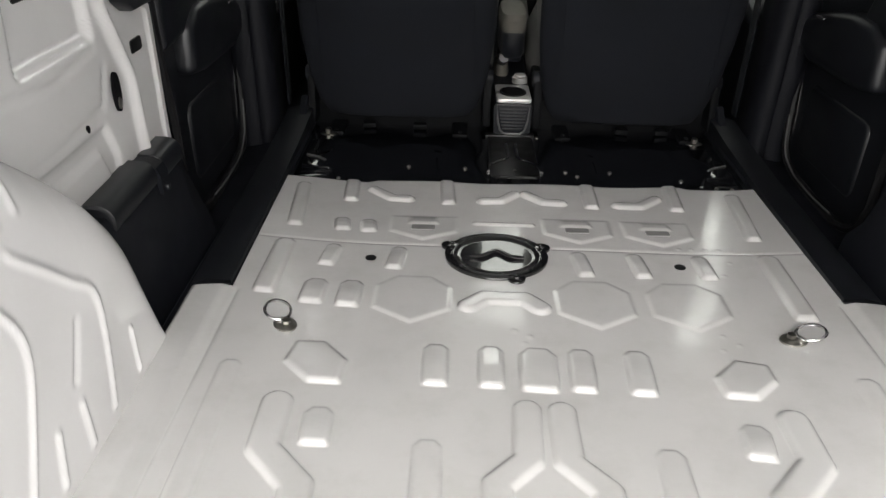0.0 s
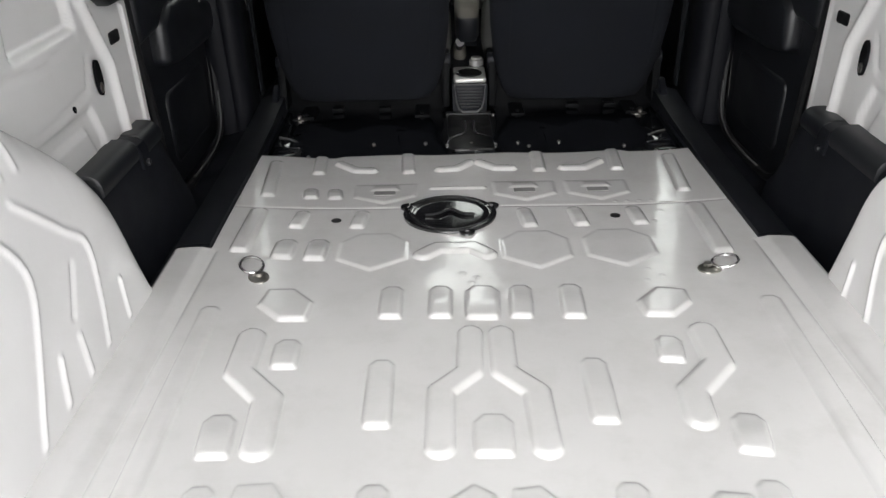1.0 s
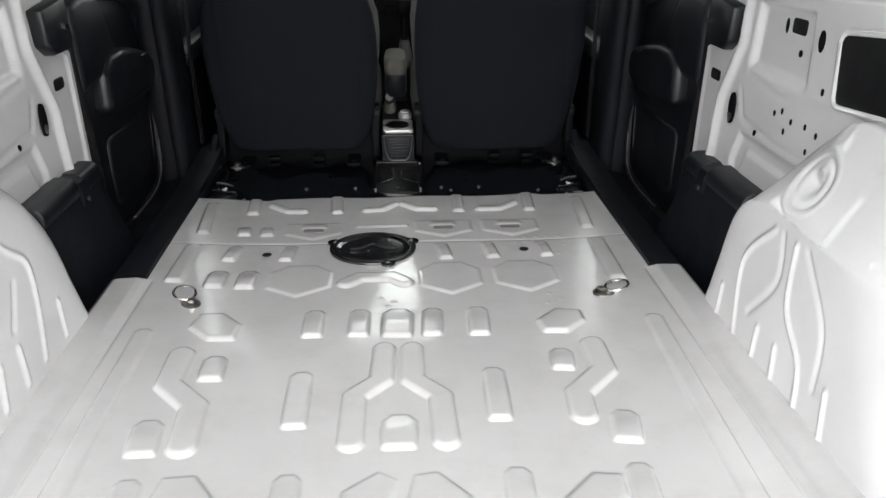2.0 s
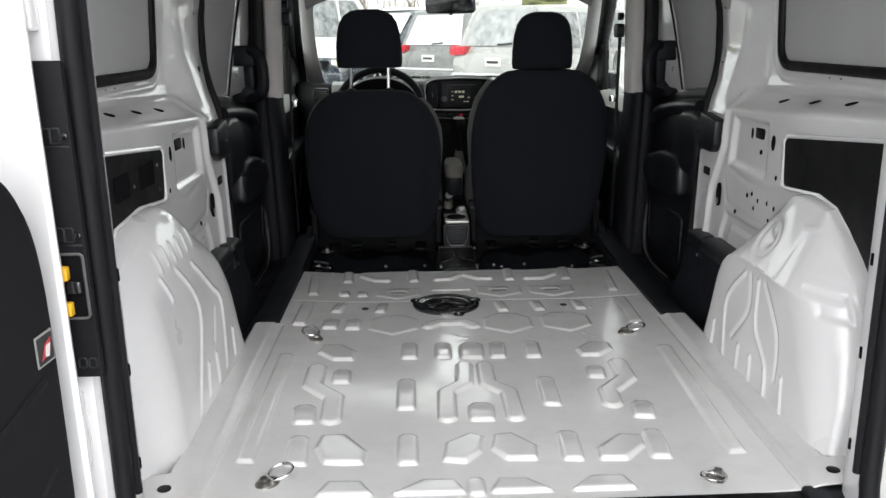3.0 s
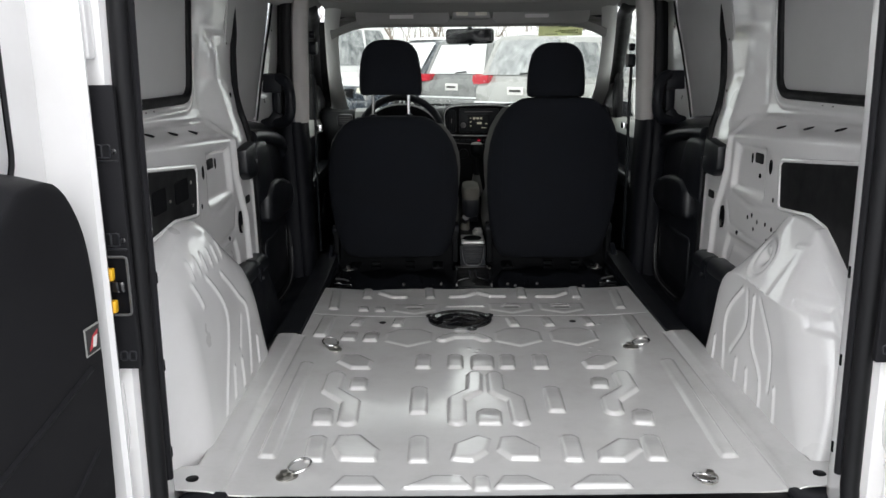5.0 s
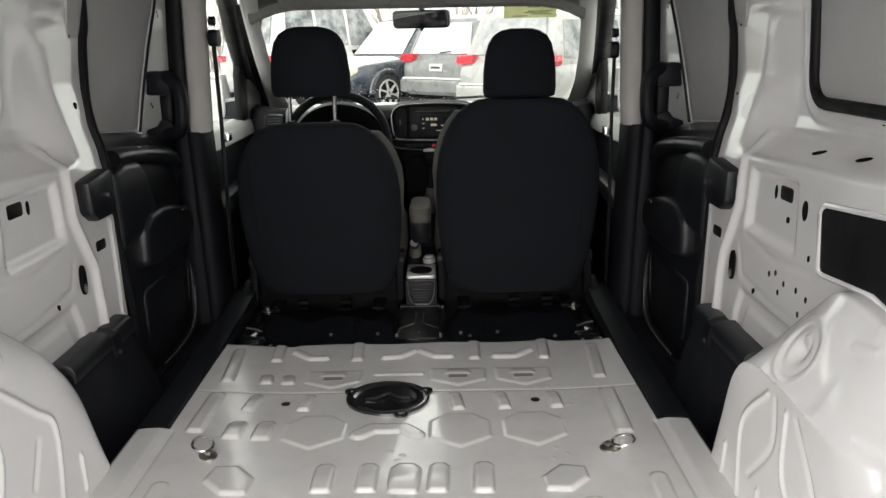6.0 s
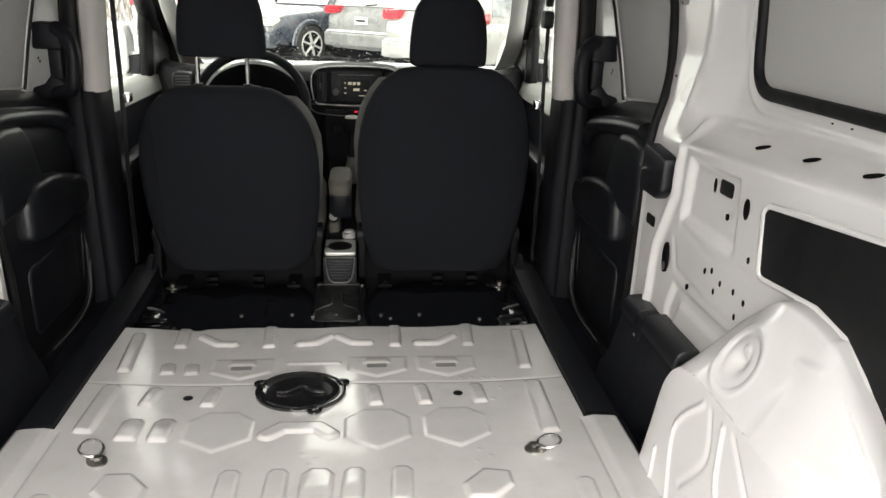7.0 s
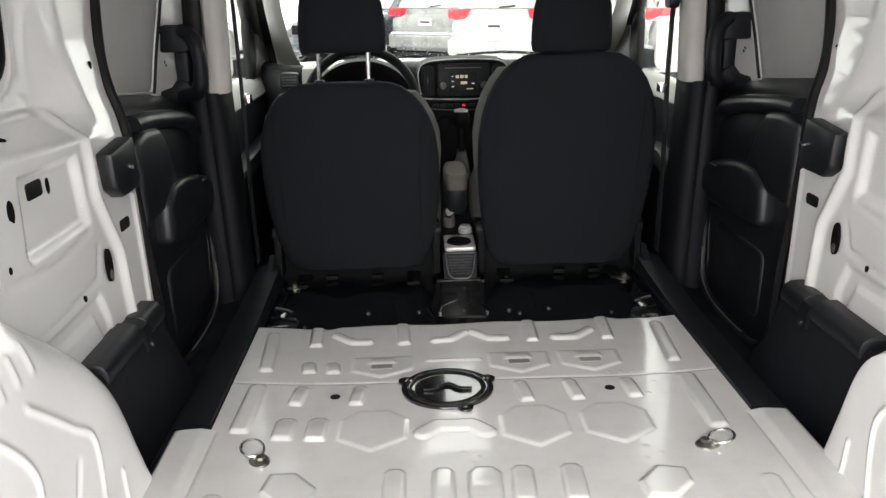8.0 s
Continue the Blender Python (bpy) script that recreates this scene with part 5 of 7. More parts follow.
# ---- front seats ----
def build_seat(cx, top, rest0, rest1, rest_w, posts):
    ob = thing("bucket_seat", (cx, 2.75, -0.05), "black cloth front bucket seat with " + ("raised headrest on steel posts" if posts else "lowered headrest"), "car seat", "front seats")
    k = (top - 0.07) / 0.55

    def yb(z):                      # rear face of the backrest
        return ramp(z, [0.0, 0.07, 0.3, 0.66], [2.59, 2.575, 2.52, 2.435])
    zz = [0.018, 0.026, 0.06, 0.14, 0.24, 0.32, 0.40, 0.46, 0.51, 0.55, 0.58, 0.602, 0.615, 0.62]
    ww = [0.165, 0.195, 0.218, 0.240, 0.252, 0.256, 0.254, 0.246, 0.231, 0.210, 0.186, 0.157, 0.130, 0.09]
    dd = [0.030, 0.045, 0.052, 0.058, 0.060, 0.060, 0.058, 0.056, 0.053, 0.050, 0.045, 0.038, 0.028, 0.015]
    rings = []
    for z, w, d in zip(zz, ww, dd):
        z2 = 0.07 + (z - 0.07) * k
        rings.append(superring(cx, yb(z2) + 0.058, z2, w, d, 40, 3.2))
    back = part("backrest", loft(rings), FABRIC, ob)
    # front cushion of the backrest, wider and paler at the sides
    rings = [superring(cx, yb(z2) + 0.135, z2, w * ramp(z2, [0.1, 0.3, 0.45, 0.6], [0.95, 1.01, 1.055, 1.05]), d * 1.25, 40, 2.8) for z2, w, d in ((0.07 + (z - 0.07) * k, w, d) for z, w, d in zip(zz[1:-3], ww[1:-3], dd[1:-3]))]
    part("side_bolster", loft(rings), FABRIC_GREY, ob, "dark grey side fabric")
    for u in (-0.45, 0.45):          # stitched seams down the rear cover
        part("seam", tube([(cx + u * 0.44, yb(z) - 0.0005, z) for z in np.linspace(0.12, top - 0.09, 10)], 0.0008, 5), FABRIC, back)
    rings = [superring(cx, yc, z, hw, hd, 36, 3) for z, yc, hw, hd in ((0.03, 2.86, 0.22, 0.20), (0.06, 2.86, 0.25, 0.24), (0.14, 2.86, 0.265, 0.25), (0.22, 2.86, 0.262, 0.25), (0.27, 2.86, 0.24, 0.235), (0.285, 2.86, 0.18, 0.18))]
    part("cushion", loft(rings), FABRIC_GREY, ob)
    part("seat_frame", box(cx - 0.25, cx + 0.25, 2.66, 3.05, -0.07, 0.08, 0.015), DASH, ob)
    for u in (-0.17, 0.17):
        rl = part("slide_rail", box(cx + u - 0.022, cx + u + 0.022, 2.56, 3.10, -0.055, -0.008, 0.006), DASH, ob)
        part("rail_bolt", loft([[(px, py, z) for px, py in ellipse(cx + u, 2.575, r, r, 6)] for r, z in ((0.006, -0.009), (0.006, -0.003), (0.003, -0.001))]), DASH, rl)
    for u in (-1, 1):
        part("recline_pivot", prism(ellipse(2.64, 0.13, 0.022, 0.022, 14), "x", cx + u * 0.225, cx + u * 0.258, 0.004), PLASTIC, ob)
        part("side_shield", prism([(2.60, 0.0), (3.0, 0.0), (3.0, 0.09), (2.70, 0.15), (2.62, 0.14)], "x", cx + u * 0.230, cx + u * 0.254, 0.006), DASH, ob)
    for u in ((-0.10, 0.04) if posts else (-0.02, 0.09)):
        part("wire_clip", box(cx + u, cx + u + 0.036, 2.602, 2.625, -0.012, 0.002, 0.003), DASH, ob)
    # headrest
    hz = rest1 - rest0
    prof = [(0.0, 0.90, 0.030), (0.02, 0.97, 0.042), (0.10, 1.0, 0.050), (0.35, 0.99, 0.054), (0.60, 0.94, 0.054), (0.78, 0.86, 0.050), (0.90, 0.72, 0.044), (0.97, 0.52, 0.034), (1.0, 0.30, 0.020)]
    rings = [superring(cx, 2.525 - 0.018 * u, rest0 + hz * u, rest_w / 2 * w, d, 32, 3.0) for u, w, d in prof]
    part("headrest", loft(rings), FABRIC, ob)
    for u in (-0.067, 0.067):
        part("headrest_post", tube([(cx + u, 2.515, top - 0.03), (cx + u, 2.515, rest0 + 0.03)], 0.0062, 8), CHROME, ob)
        if posts:
            part("post_sleeve", tube([(cx + u, 2.513, top - 0.025), (cx + u, 2.513, top + 0.006)], 0.013, 10), PLASTIC, ob)


build_seat(-0.310, 0.598, 0.676, 0.877, 0.236, True)
build_seat(0.312, 0.664, 0.664, 0.862, 0.218, False)

# ---- centre console ----
con = thing("center_console", (0, 2.8, -0.02), "black console between the seats with silver cup holder tray", "console")
part("body", loft([[(x, y, z) for x, z in ((-0.047, -0.02), (-0.050, z1 - 0.01), (-0.044, z1), (0.048, z1), (0.054, z1 - 0.01), (0.051, -0.02))] for y, z1 in ((2.575, 0.078), (2.60, 0.085), (2.75, 0.088), (2.95, 0.12), (3.15, 0.20), (3.22, 0.26))]), PLASTIC, con)
grille = [(-0.042, 0.078), (0.047, 0.078), (0.043, 0.030), (0.036, 0.006), (0.024, -0.004), (-0.019, -0.004), (-0.031, 0.006), (-0.038, 0.030)]
part("grille_frame", prism(grille, "y", 2.567, 2.577, 0.003), PLASTIC, con)
part("grille_rim", tube([(x, 2.566, z) for x, z in grille], 0.0028, 6, True), TRIM_GREY, con)
for k in range(7):
    z = 0.008 + 0.0092 * k
    w = ramp(z, [0.0, 0.03, 0.08], [0.024, 0.034, 0.038])
    part("grille_slat", box(0.0025 - w, 0.0025 + w, 2.562, 2.570, z, z + 0.0045, 0.001), PLASTIC_SOFT, con)
tray = part("cup_tray", prism(rounded(-0.045, 0.050, 2.562, 2.70, 0.012), "z", 0.083, 0.095, 0.003), SILVER, con, "silver cup holder tray")
part("cup_well", prism(ellipse(0.002, 2.628, 0.034, 0.040, 22), "z", 0.0905, 0.0955), HOLE, tray)
part("cup_ring", tube([(px, py, 0.095) for px, py in ellipse(0.002, 2.628, 0.035, 0.041, 24)], 0.003, 6, True), BLACK_GLOSS, tray)
knob = part("rotary_knob", loft([[(px, py, z) for px, py in ellipse(0.028, 2.745, r, r, 16)] for r, z in ((0.022, 0.088), (0.022, 0.104), (0.016, 0.107), (0.016, 0.112), (0.008, 0.114))]), SILVER, con)
part("brake_lever", tube(smooth_path([(-0.022, 2.86, 0.10), (-0.022, 2.80, 0.135), (-0.022, 2.72, 0.165)]), [0.014] * 13, 10), PLASTIC_SOFT, con, "dark parking brake lever")
part("brake_boot", loft([superring(-0.022, 2.84, z, w, d, 16) for z, w, d in ((0.09, 0.024, 0.06), (0.12, 0.020, 0.045), (0.14, 0.016, 0.03))]), PAD, con)
arm = thing("armrest", (0.0, 2.78, 0.22), "dark grey folding armrest beside the driver seat", "armrest")
part("pad", loft([superring(0.0, 2.80, z, w, d, 28, 4) for z, w, d in ((0.232, 0.031, 0.09), (0.241, 0.037, 0.11), (0.272, 0.038, 0.115), (0.288, 0.033, 0.105), (0.294, 0.020, 0.08))]), PAD, arm)
part("body", loft([superring(0.0, 2.80, z, w, d, 24, 4) for z, w, d in ((0.165, 0.030, 0.085), (0.180, 0.036, 0.100), (0.240, 0.037, 0.108))]), PLASTIC_SOFT, arm)
part("hinge", box(-0.034, 0.036, 2.84, 2.90, 0.12, 0.20, 0.008), PLASTIC, arm)

# ---- dashboard ----
dash = thing("dashboard", (0, 3.3, 0.2), "black moulded dashboard with radio and air vents", "dashboard")
prof = [(3.30, 0.10), (3.22, 0.24), (3.17, 0.36), (3.16, 0.47), (3.17, 0.545), (3.20, 0.572), (3.30, 0.582), (3.55, 0.566), (3.85, 0.536), (4.03, 0.516), (4.05, 0.10)]
def dash_bow(x):         # the dashboard recedes towards the doors
    return 0.10 * (abs(x) / 0.75) ** 2 + 0.30 * (max(0.0, abs(x) - 0.50) / 0.24) ** 2


part("panel", loft([[(x, y + dash_bow(x) * (y < 3.6) * min(1.0, (3.6 - y) / 0.3), z - 0.012 * (abs(x) / 0.75) ** 2) for y, z in prof] for x in np.linspace(-0.74, 0.74, 25)], True, True), DASH, dash)
pod = [(-0.092, 0.474), (-0.070, 0.470), (0.05, 0.466), (0.170, 0.470), (0.192, 0.474), (0.202, 0.490), (0.210, 0.545), (0.206, 0.572), (0.190, 0.592), (0.150, 0.602), (0.05, 0.606), (-0.050, 0.602), (-0.090, 0.592), (-0.106, 0.572), (-0.110, 0.545), (-0.102, 0.490)]
pod = [(p.x, p.z) for p in smooth_path([(x, 0, z) for x, z in pod + pod[:1]], 3)][:-1]
stack = part("stack_panel", loft([[(0.05 + (x - 0.05) * k, y, 0.535 + (z - 0.535) * k) for x, z in pod] for y, k in ((3.24, 1.04), (3.135, 1.03), (3.118, 1.01), (3.113, 0.985), (3.116, 0.955), (3.1165, 0.60))], True, True), DASH, dash)
part("stack_trim", tube([(0.05 + (x - 0.05) * 0.99, 3.1125, 0.535 + (z - 0.535) * 0.99) for x, z in pod], 0.0024, 8, True), SILVER, stack)
strip_z = [(-0.118, 0.470), (-0.100, 0.446), (-0.060, 0.436), (0.05, 0.430), (0.160, 0.436), (0.200, 0.446), (0.218, 0.470), (0.200, 0.468), (0.05, 0.460), (-0.10, 0.468)]
strip_p = [(p.x, p.z) for p in smooth_path([(x, 0, z) for x, z in strip_z + strip_z[:1]], 3)][:-1]
bar = part("switch_strip", loft([[(x, y, z) for x, z in strip_p] for y in (3.22, 3.120, 3.112)], True, True), DASH, dash)
part("strip_lip", tube([(x, 3.112, z - 0.001) for x, z in strip_p[:18]], 0.0022, 6), TRIM_GREY, bar)
part("heater_panel", loft([[(0.045 + x * k, y, z) for x, z in ((-0.085, 0.16), (0.085, 0.16), (0.105, 0.30), (0.115, 0.40), (0.095, 0.436), (-0.095, 0.436), (-0.115, 0.40), (-0.105, 0.30))] for y, k in ((3.25, 1.05), (3.145, 1.0), (3.132, 0.96))], True, True), DASH, dash)
radio = part("radio", prism(rounded(-0.040, 0.140, 0.480, 0.590, 0.008), "y", 3.106, 3.12, 0.003), PLASTIC, dash)
scr = part("screen", prism(rounded(-0.002, 0.098, 0.490, 0.560, 0.004), "y", 3.1035, 3.108, 0.001), SCREEN, radio, "lit radio touch screen")
for x, z, w, hgt in ((0.022, 0.541, 0.012, 0.010), (0.038, 0.541, 0.012, 0.010), (0.054, 0.541, 0.010, 0.010), (0.040, 0.520, 0.022, 0.009), (0.008, 0.545, 0.006, 0.004), (0.008, 0.528, 0.008, 0.004), (0.008, 0.510, 0.008, 0.004), (0.078, 0.520, 0.010, 0.004), (0.060, 0.502, 0.024, 0.003)):
    part("screen_icon", box(x, x + w, 3.1022, 3.1036, z, z + hgt), SCREEN_TEXT, scr)
part("disc_slot", box(-0.015, 0.112, 3.1030, 3.1075, 0.574, 0.577, 0.001), TRIM_GREY, radio)
for x in (-0.022, 0.121):
    part("knob", prism(ellipse(x, 0.516, 0.012, 0.012, 18), "y", 3.092, 3.108, 0.004), TRIM_GREY, radio, "grey radio knob")
for x in (-0.075, 0.172):
    vent = part("air_vent", prism(rounded(x - 0.022, x + 0.022, 0.480, 0.585, 0.014), "y", 3.108, 3.118, 0.003), PLASTIC, dash)
    for k in range(4):
        part("vane", box(x - 0.015 + 0.009 * k, x - 0.012 + 0.009 * k, 3.103, 3.110, 0.490, 0.575, 0.001), DASH, vent)
    part("vent_tab", box(x - 0.002, x + 0.002, 3.099, 3.105, 0.525, 0.545, 0.001), TRIM_GREY, vent)
for k in range(8):
    x = -0.06 + 0.026 * k
    part("switch", box(x, x + 0.021, 3.1075, 3.116, 0.440, 0.452, 0.002), PLASTIC, dash)
part("hazard_switch", box(0.043, 0.056, 3.106, 3.115, 0.4425, 0.4495, 0.002), HAZARD, dash, "glowing red hazard switch")
for x in (-0.02, 0.045, 0.11):
    part("heater_knob", prism(ellipse(x, 0.385, 0.022, 0.022, 20), "y", 3.100, 3.13, 0.004), DASH, dash)
part("shift_boot", loft([superring(0.035, 3.06 - 0.02 * u, 0.20 + 0.10 * u, 0.035 - 0.02 * u, 0.04 - 0.02 * u, 16) for u in (0, 0.5, 1)]), FABRIC_GREY, dash)
part("shift_knob", loft([superring(0.035, 3.02, z, w, w, 16) for z, w in ((0.30, 0.012), (0.38, 0.012), (0.395, 0.028), (0.42, 0.031), (0.437, 0.026), (0.442, 0.012))]), DASH, dash, "black gear knob")
part("knob_cap", loft([superring(0.035, 3.02, z, w, w, 16) for z, w in ((0.434, 0.026), (0.443, 0.022), (0.447, 0.010))]), SILVER, dash, "silver cap of the gear knob")
part("cluster_hood", loft([[(cx_, y, z) for cx_, z in [(-0.300 + 0.165 * math.cos(t), 0.490 + h_ * math.sin(t)) for t in np.linspace(0, math.pi, 18)] + [(-0.465, 0.44), (-0.135, 0.44)]] for y, h_ in ((3.06, 0.120), (3.10, 0.128), (3.34, 0.085))]), DASH, dash)
part("gauge_face", loft([[(-0.300 + r * math.cos(t), 3.057, 0.490 + r * 0.76 * math.sin(t)) for t in np.linspace(0, 2 * math.pi, 24, endpoint=False)] for r in (0.142, 0.002)], False), HOLE, dash)
for s in (-1, 1):
    ends = [(x, 3.156 + dash_bow(x)) for x in np.linspace(0.41, 0.525, 6)]
    # the left end's pale colour paints the sheen on the black dashboard
    part("end_panel", mirror_x(loft([[(x, y + 0.004, 0.490), (x, y, 0.50), (x, y + 0.002, 0.545), (x, y + 0.022, 0.574), (x, y + 0.09, 0.586), (x, y + 0.09, 0.490)] for x, y in ends], True, True), s), LIT_AND_LABEL_GREY if s < 0 else DASH, dash, "left end of the dashboard, its daylight sheen put into the colour" if s < 0 else "")
for x in (-0.575, 0.575):
    y = 3.150 + dash_bow(x)
    v_ = part("side_vent", prism(rounded(x - 0.036, x + 0.036, 0.505, 0.560, 0.012), "y", y - 0.012, y + 0.06, 0.005), PLASTIC_SOFT, dash)
    for k in range(4):
        part("vane", box(x - 0.026, x + 0.026, y - 0.017, y - 0.010, 0.515 + 0.010 * k, 0.519 + 0.010 * k, 0.001), TRIM_GREY, v_)

wheel = thing("steering_wheel", (-0.300, 2.98, 0.48), "black leather steering wheel with grey spokes", "steering wheel")
tilt = Matrix.Translation((-0.300, 2.98, 0.478)) @ Euler((radians(-24), 0, 0)).to_matrix().to_4x4()
part("rim", tube([tilt @ Vector((0.184 * math.cos(t), 0, 0.184 * math.sin(t))) for t in np.linspace(0, 2 * math.pi, 44, endpoint=False)], 0.0155, 12, True), PLASTIC, wheel)
part("hub", loft([[tilt @ Vector((px, y, pz)) for px, pz in ellipse(0, -0.01, r, r * 0.85, 24)] for r, y in ((0.04, -0.036), (0.075, -0.033), (0.092, -0.018), (0.094, 0.0), (0.07, 0.05))]), TRIM_GREY, wheel, "grey padded wheel hub")
for a in (0, 180, 250, 290):
    d = Vector((math.cos(radians(a)), 0, math.sin(radians(a))))
    part("spoke", tube([tilt @ (d * 0.055), tilt @ (d * 0.12 + Vector((0, -0.008, 0))), tilt @ (d * 0.178)], [0.020, 0.017, 0.013], 8, flat=0.5), TRIM_GREY if a in (0, 180) else PLASTIC, wheel)
part("column", tube([tilt @ Vector((0, 0.03, 0)), tilt @ Vector((0, 0.20, -0.02))], 0.05, 12), PLASTIC, wheel)
part("stalk", tube([tilt @ Vector((0.05, 0.05, 0.0)), tilt @ Vector((0.21, 0.03, 0.03))], 0.007, 8), PLASTIC, wheel)

# ---- windscreen, front pillars, front doors ----
wb, wt = Vector((0.0, 4.05, 0.522)), Vector((0.0, 3.10, 0.972))


def screen_point(u, v, off=0.0):
    """A point of the windscreen; u across from -1 to 1, v up from 0 to 1."""
    half = 0.745 + (0.600 - 0.745) * v
    p = wb.lerp(wt, v)
    return Vector((u * half, p.y - 0.10 * u * u, p.z)) + off * Vector((0, -0.43, -0.90))


scr_v = [tuple(screen_point(u, v)) for v in np.linspace(0, 1, 9) for u in np.linspace(-1, 1, 25)]
windscreen = part("windscreen", (scr_v, grid_faces(9, 25)), GLASS)
windscreen.visible_shadow = False
tagged(windscreen, "wet windscreen with droplets and melting snow", "windscreen", kind="structure")
sticker = part("window_sticker", (lambda a, b: loft([a, b]))([screen_point(u, v, 0.003) for u, v in ((0.52, 0.865), (0.83, 0.865), (0.83, 0.965), (0.52, 0.965))], [screen_point(u, v, 0.0045) for u, v in ((0.52, 0.865), (0.83, 0.865), (0.83, 0.965), (0.52, 0.965))]), PAPER_YELLOW)
tagged(sticker, "faded yellow paper sticker on the windscreen", "sticker")
for v0, u0, u1 in ((0.945, 0.66, 0.73), (0.915, 0.66, 0.80), (0.905, 0.64, 0.78), (0.893, 0.68, 0.80), (0.88, 0.57, 0.66)):
    part("printed_line", loft([[screen_point(u, v, 0.0056) for u, v in ((u0, v0), (u1, v0), (u1, v0 + 0.006), (u0, v0 + 0.006))], [screen_point(u, v, 0.0062) for u, v in ((u0, v0), (u1, v0), (u1, v0 + 0.006), (u0, v0 + 0.006))]]), INK_OLIVE, sticker)


def build_drops():
    rnd = random.Random(5)
    V, F = [], []
    for k in range(1500):
        u, v = rnd.uniform(-0.98, 0.98), rnd.random() ** 1.6 * 0.85 + 0.02
        r = rnd.uniform(0.0007, 0.0020) * (1.7 if v < 0.2 else 1)
        c = screen_point(u, v, -0.0015)
        e1, e2, nn = Vector((1, 0, 0)), (wt - wb).normalized(), Vector((0, 0.43, 0.90))
        b0 = len(V)
        for i in range(6):
            a = i * math.pi / 3
            V.append(c + r * (math.cos(a) * e1 + math.sin(a) * rnd.uniform(0.8, 1.4) * e2))
        V.append(c + nn * r * 0.6)
        F += [(b0 + i, b0 + (i + 1) % 6, b0 + 6) for i in range(6)]
    ob = part("snow_specks", (V, F), SNOW, None, "", 80)
    tagged(ob, "melting snow specks clinging to the windscreen", "snow", kind="stuff")


build_drops()
lump = []
for i in range(60):
    u = -0.97 + 1.94 * i / 59
    hgt = 0.004 + 0.007 * abs(noise.noise((u * 6, 2.0, 0))) + 0.006 * noise.noise((u * 25, 0, 1))
    p = screen_point(u, 0.0, -0.01)
    lump.append([p + Vector((0, 0.10, -0.03)), p + Vector((0, 0.05, hgt)), p + Vector((0, 0.01, hgt)), p + Vector((0, -0.006, 0.0)), p + Vector((0, 0.0, -0.03))])
tagged(part("snow_on_cowl", loft(lump), SNOW), "wet snow lying along the foot of the windscreen", "snow", kind="stuff")
cowl = part("cowl", loft([[(x, y - 0.10 * (x / 0.74) ** 2, z) for y, z in ((4.065, 0.508), (4.075, 0.528), (4.13, 0.536), (4.19, 0.530), (4.21, 0.50))] for x in np.linspace(-0.74, 0.74, 21)], True, True), PLASTIC)
tagged(cowl, "black plastic cowl below the windscreen with wet snow", "cowl", kind="structure")
for a, b in ((-0.50, 0.05), (0.10, 0.62)):
    wp = thing("wiper", tuple(screen_point(a, 0.0, -0.02)), "black windscreen wiper resting at the foot of the glass", "wiper", "windscreen wipers")
    part("blade", tube([screen_point(a + (b - a) * k / 6, 0.035 + 0.03 * math.sin(k * 0.5), -0.014) for k in range(7)], 0.006, 6), RUBBER, wp)
    part("arm", tube([screen_point(b + 0.08, -0.03, -0.03), screen_point(a + (b - a) * 0.7, 0.03, -0.028), screen_point(a + (b - a) * 0.5, 0.05, -0.022)], 0.006, 6), PLASTIC, wp)
hood_v = [(x, y, 0.505 - 0.10 * ((y - 4.07) / 0.6) ** 1.5 - 0.05 * abs(x / 0.8) ** 3) for y in np.linspace(4.07, 4.65, 10) for x in np.linspace(-0.82, 0.82, 15)]
tagged(thick(part("bonnet", (hood_v, grid_faces(10, 15, True)), WHITE), 0.01), "white painted bonnet below the windscreen", "bonnet", kind="structure")

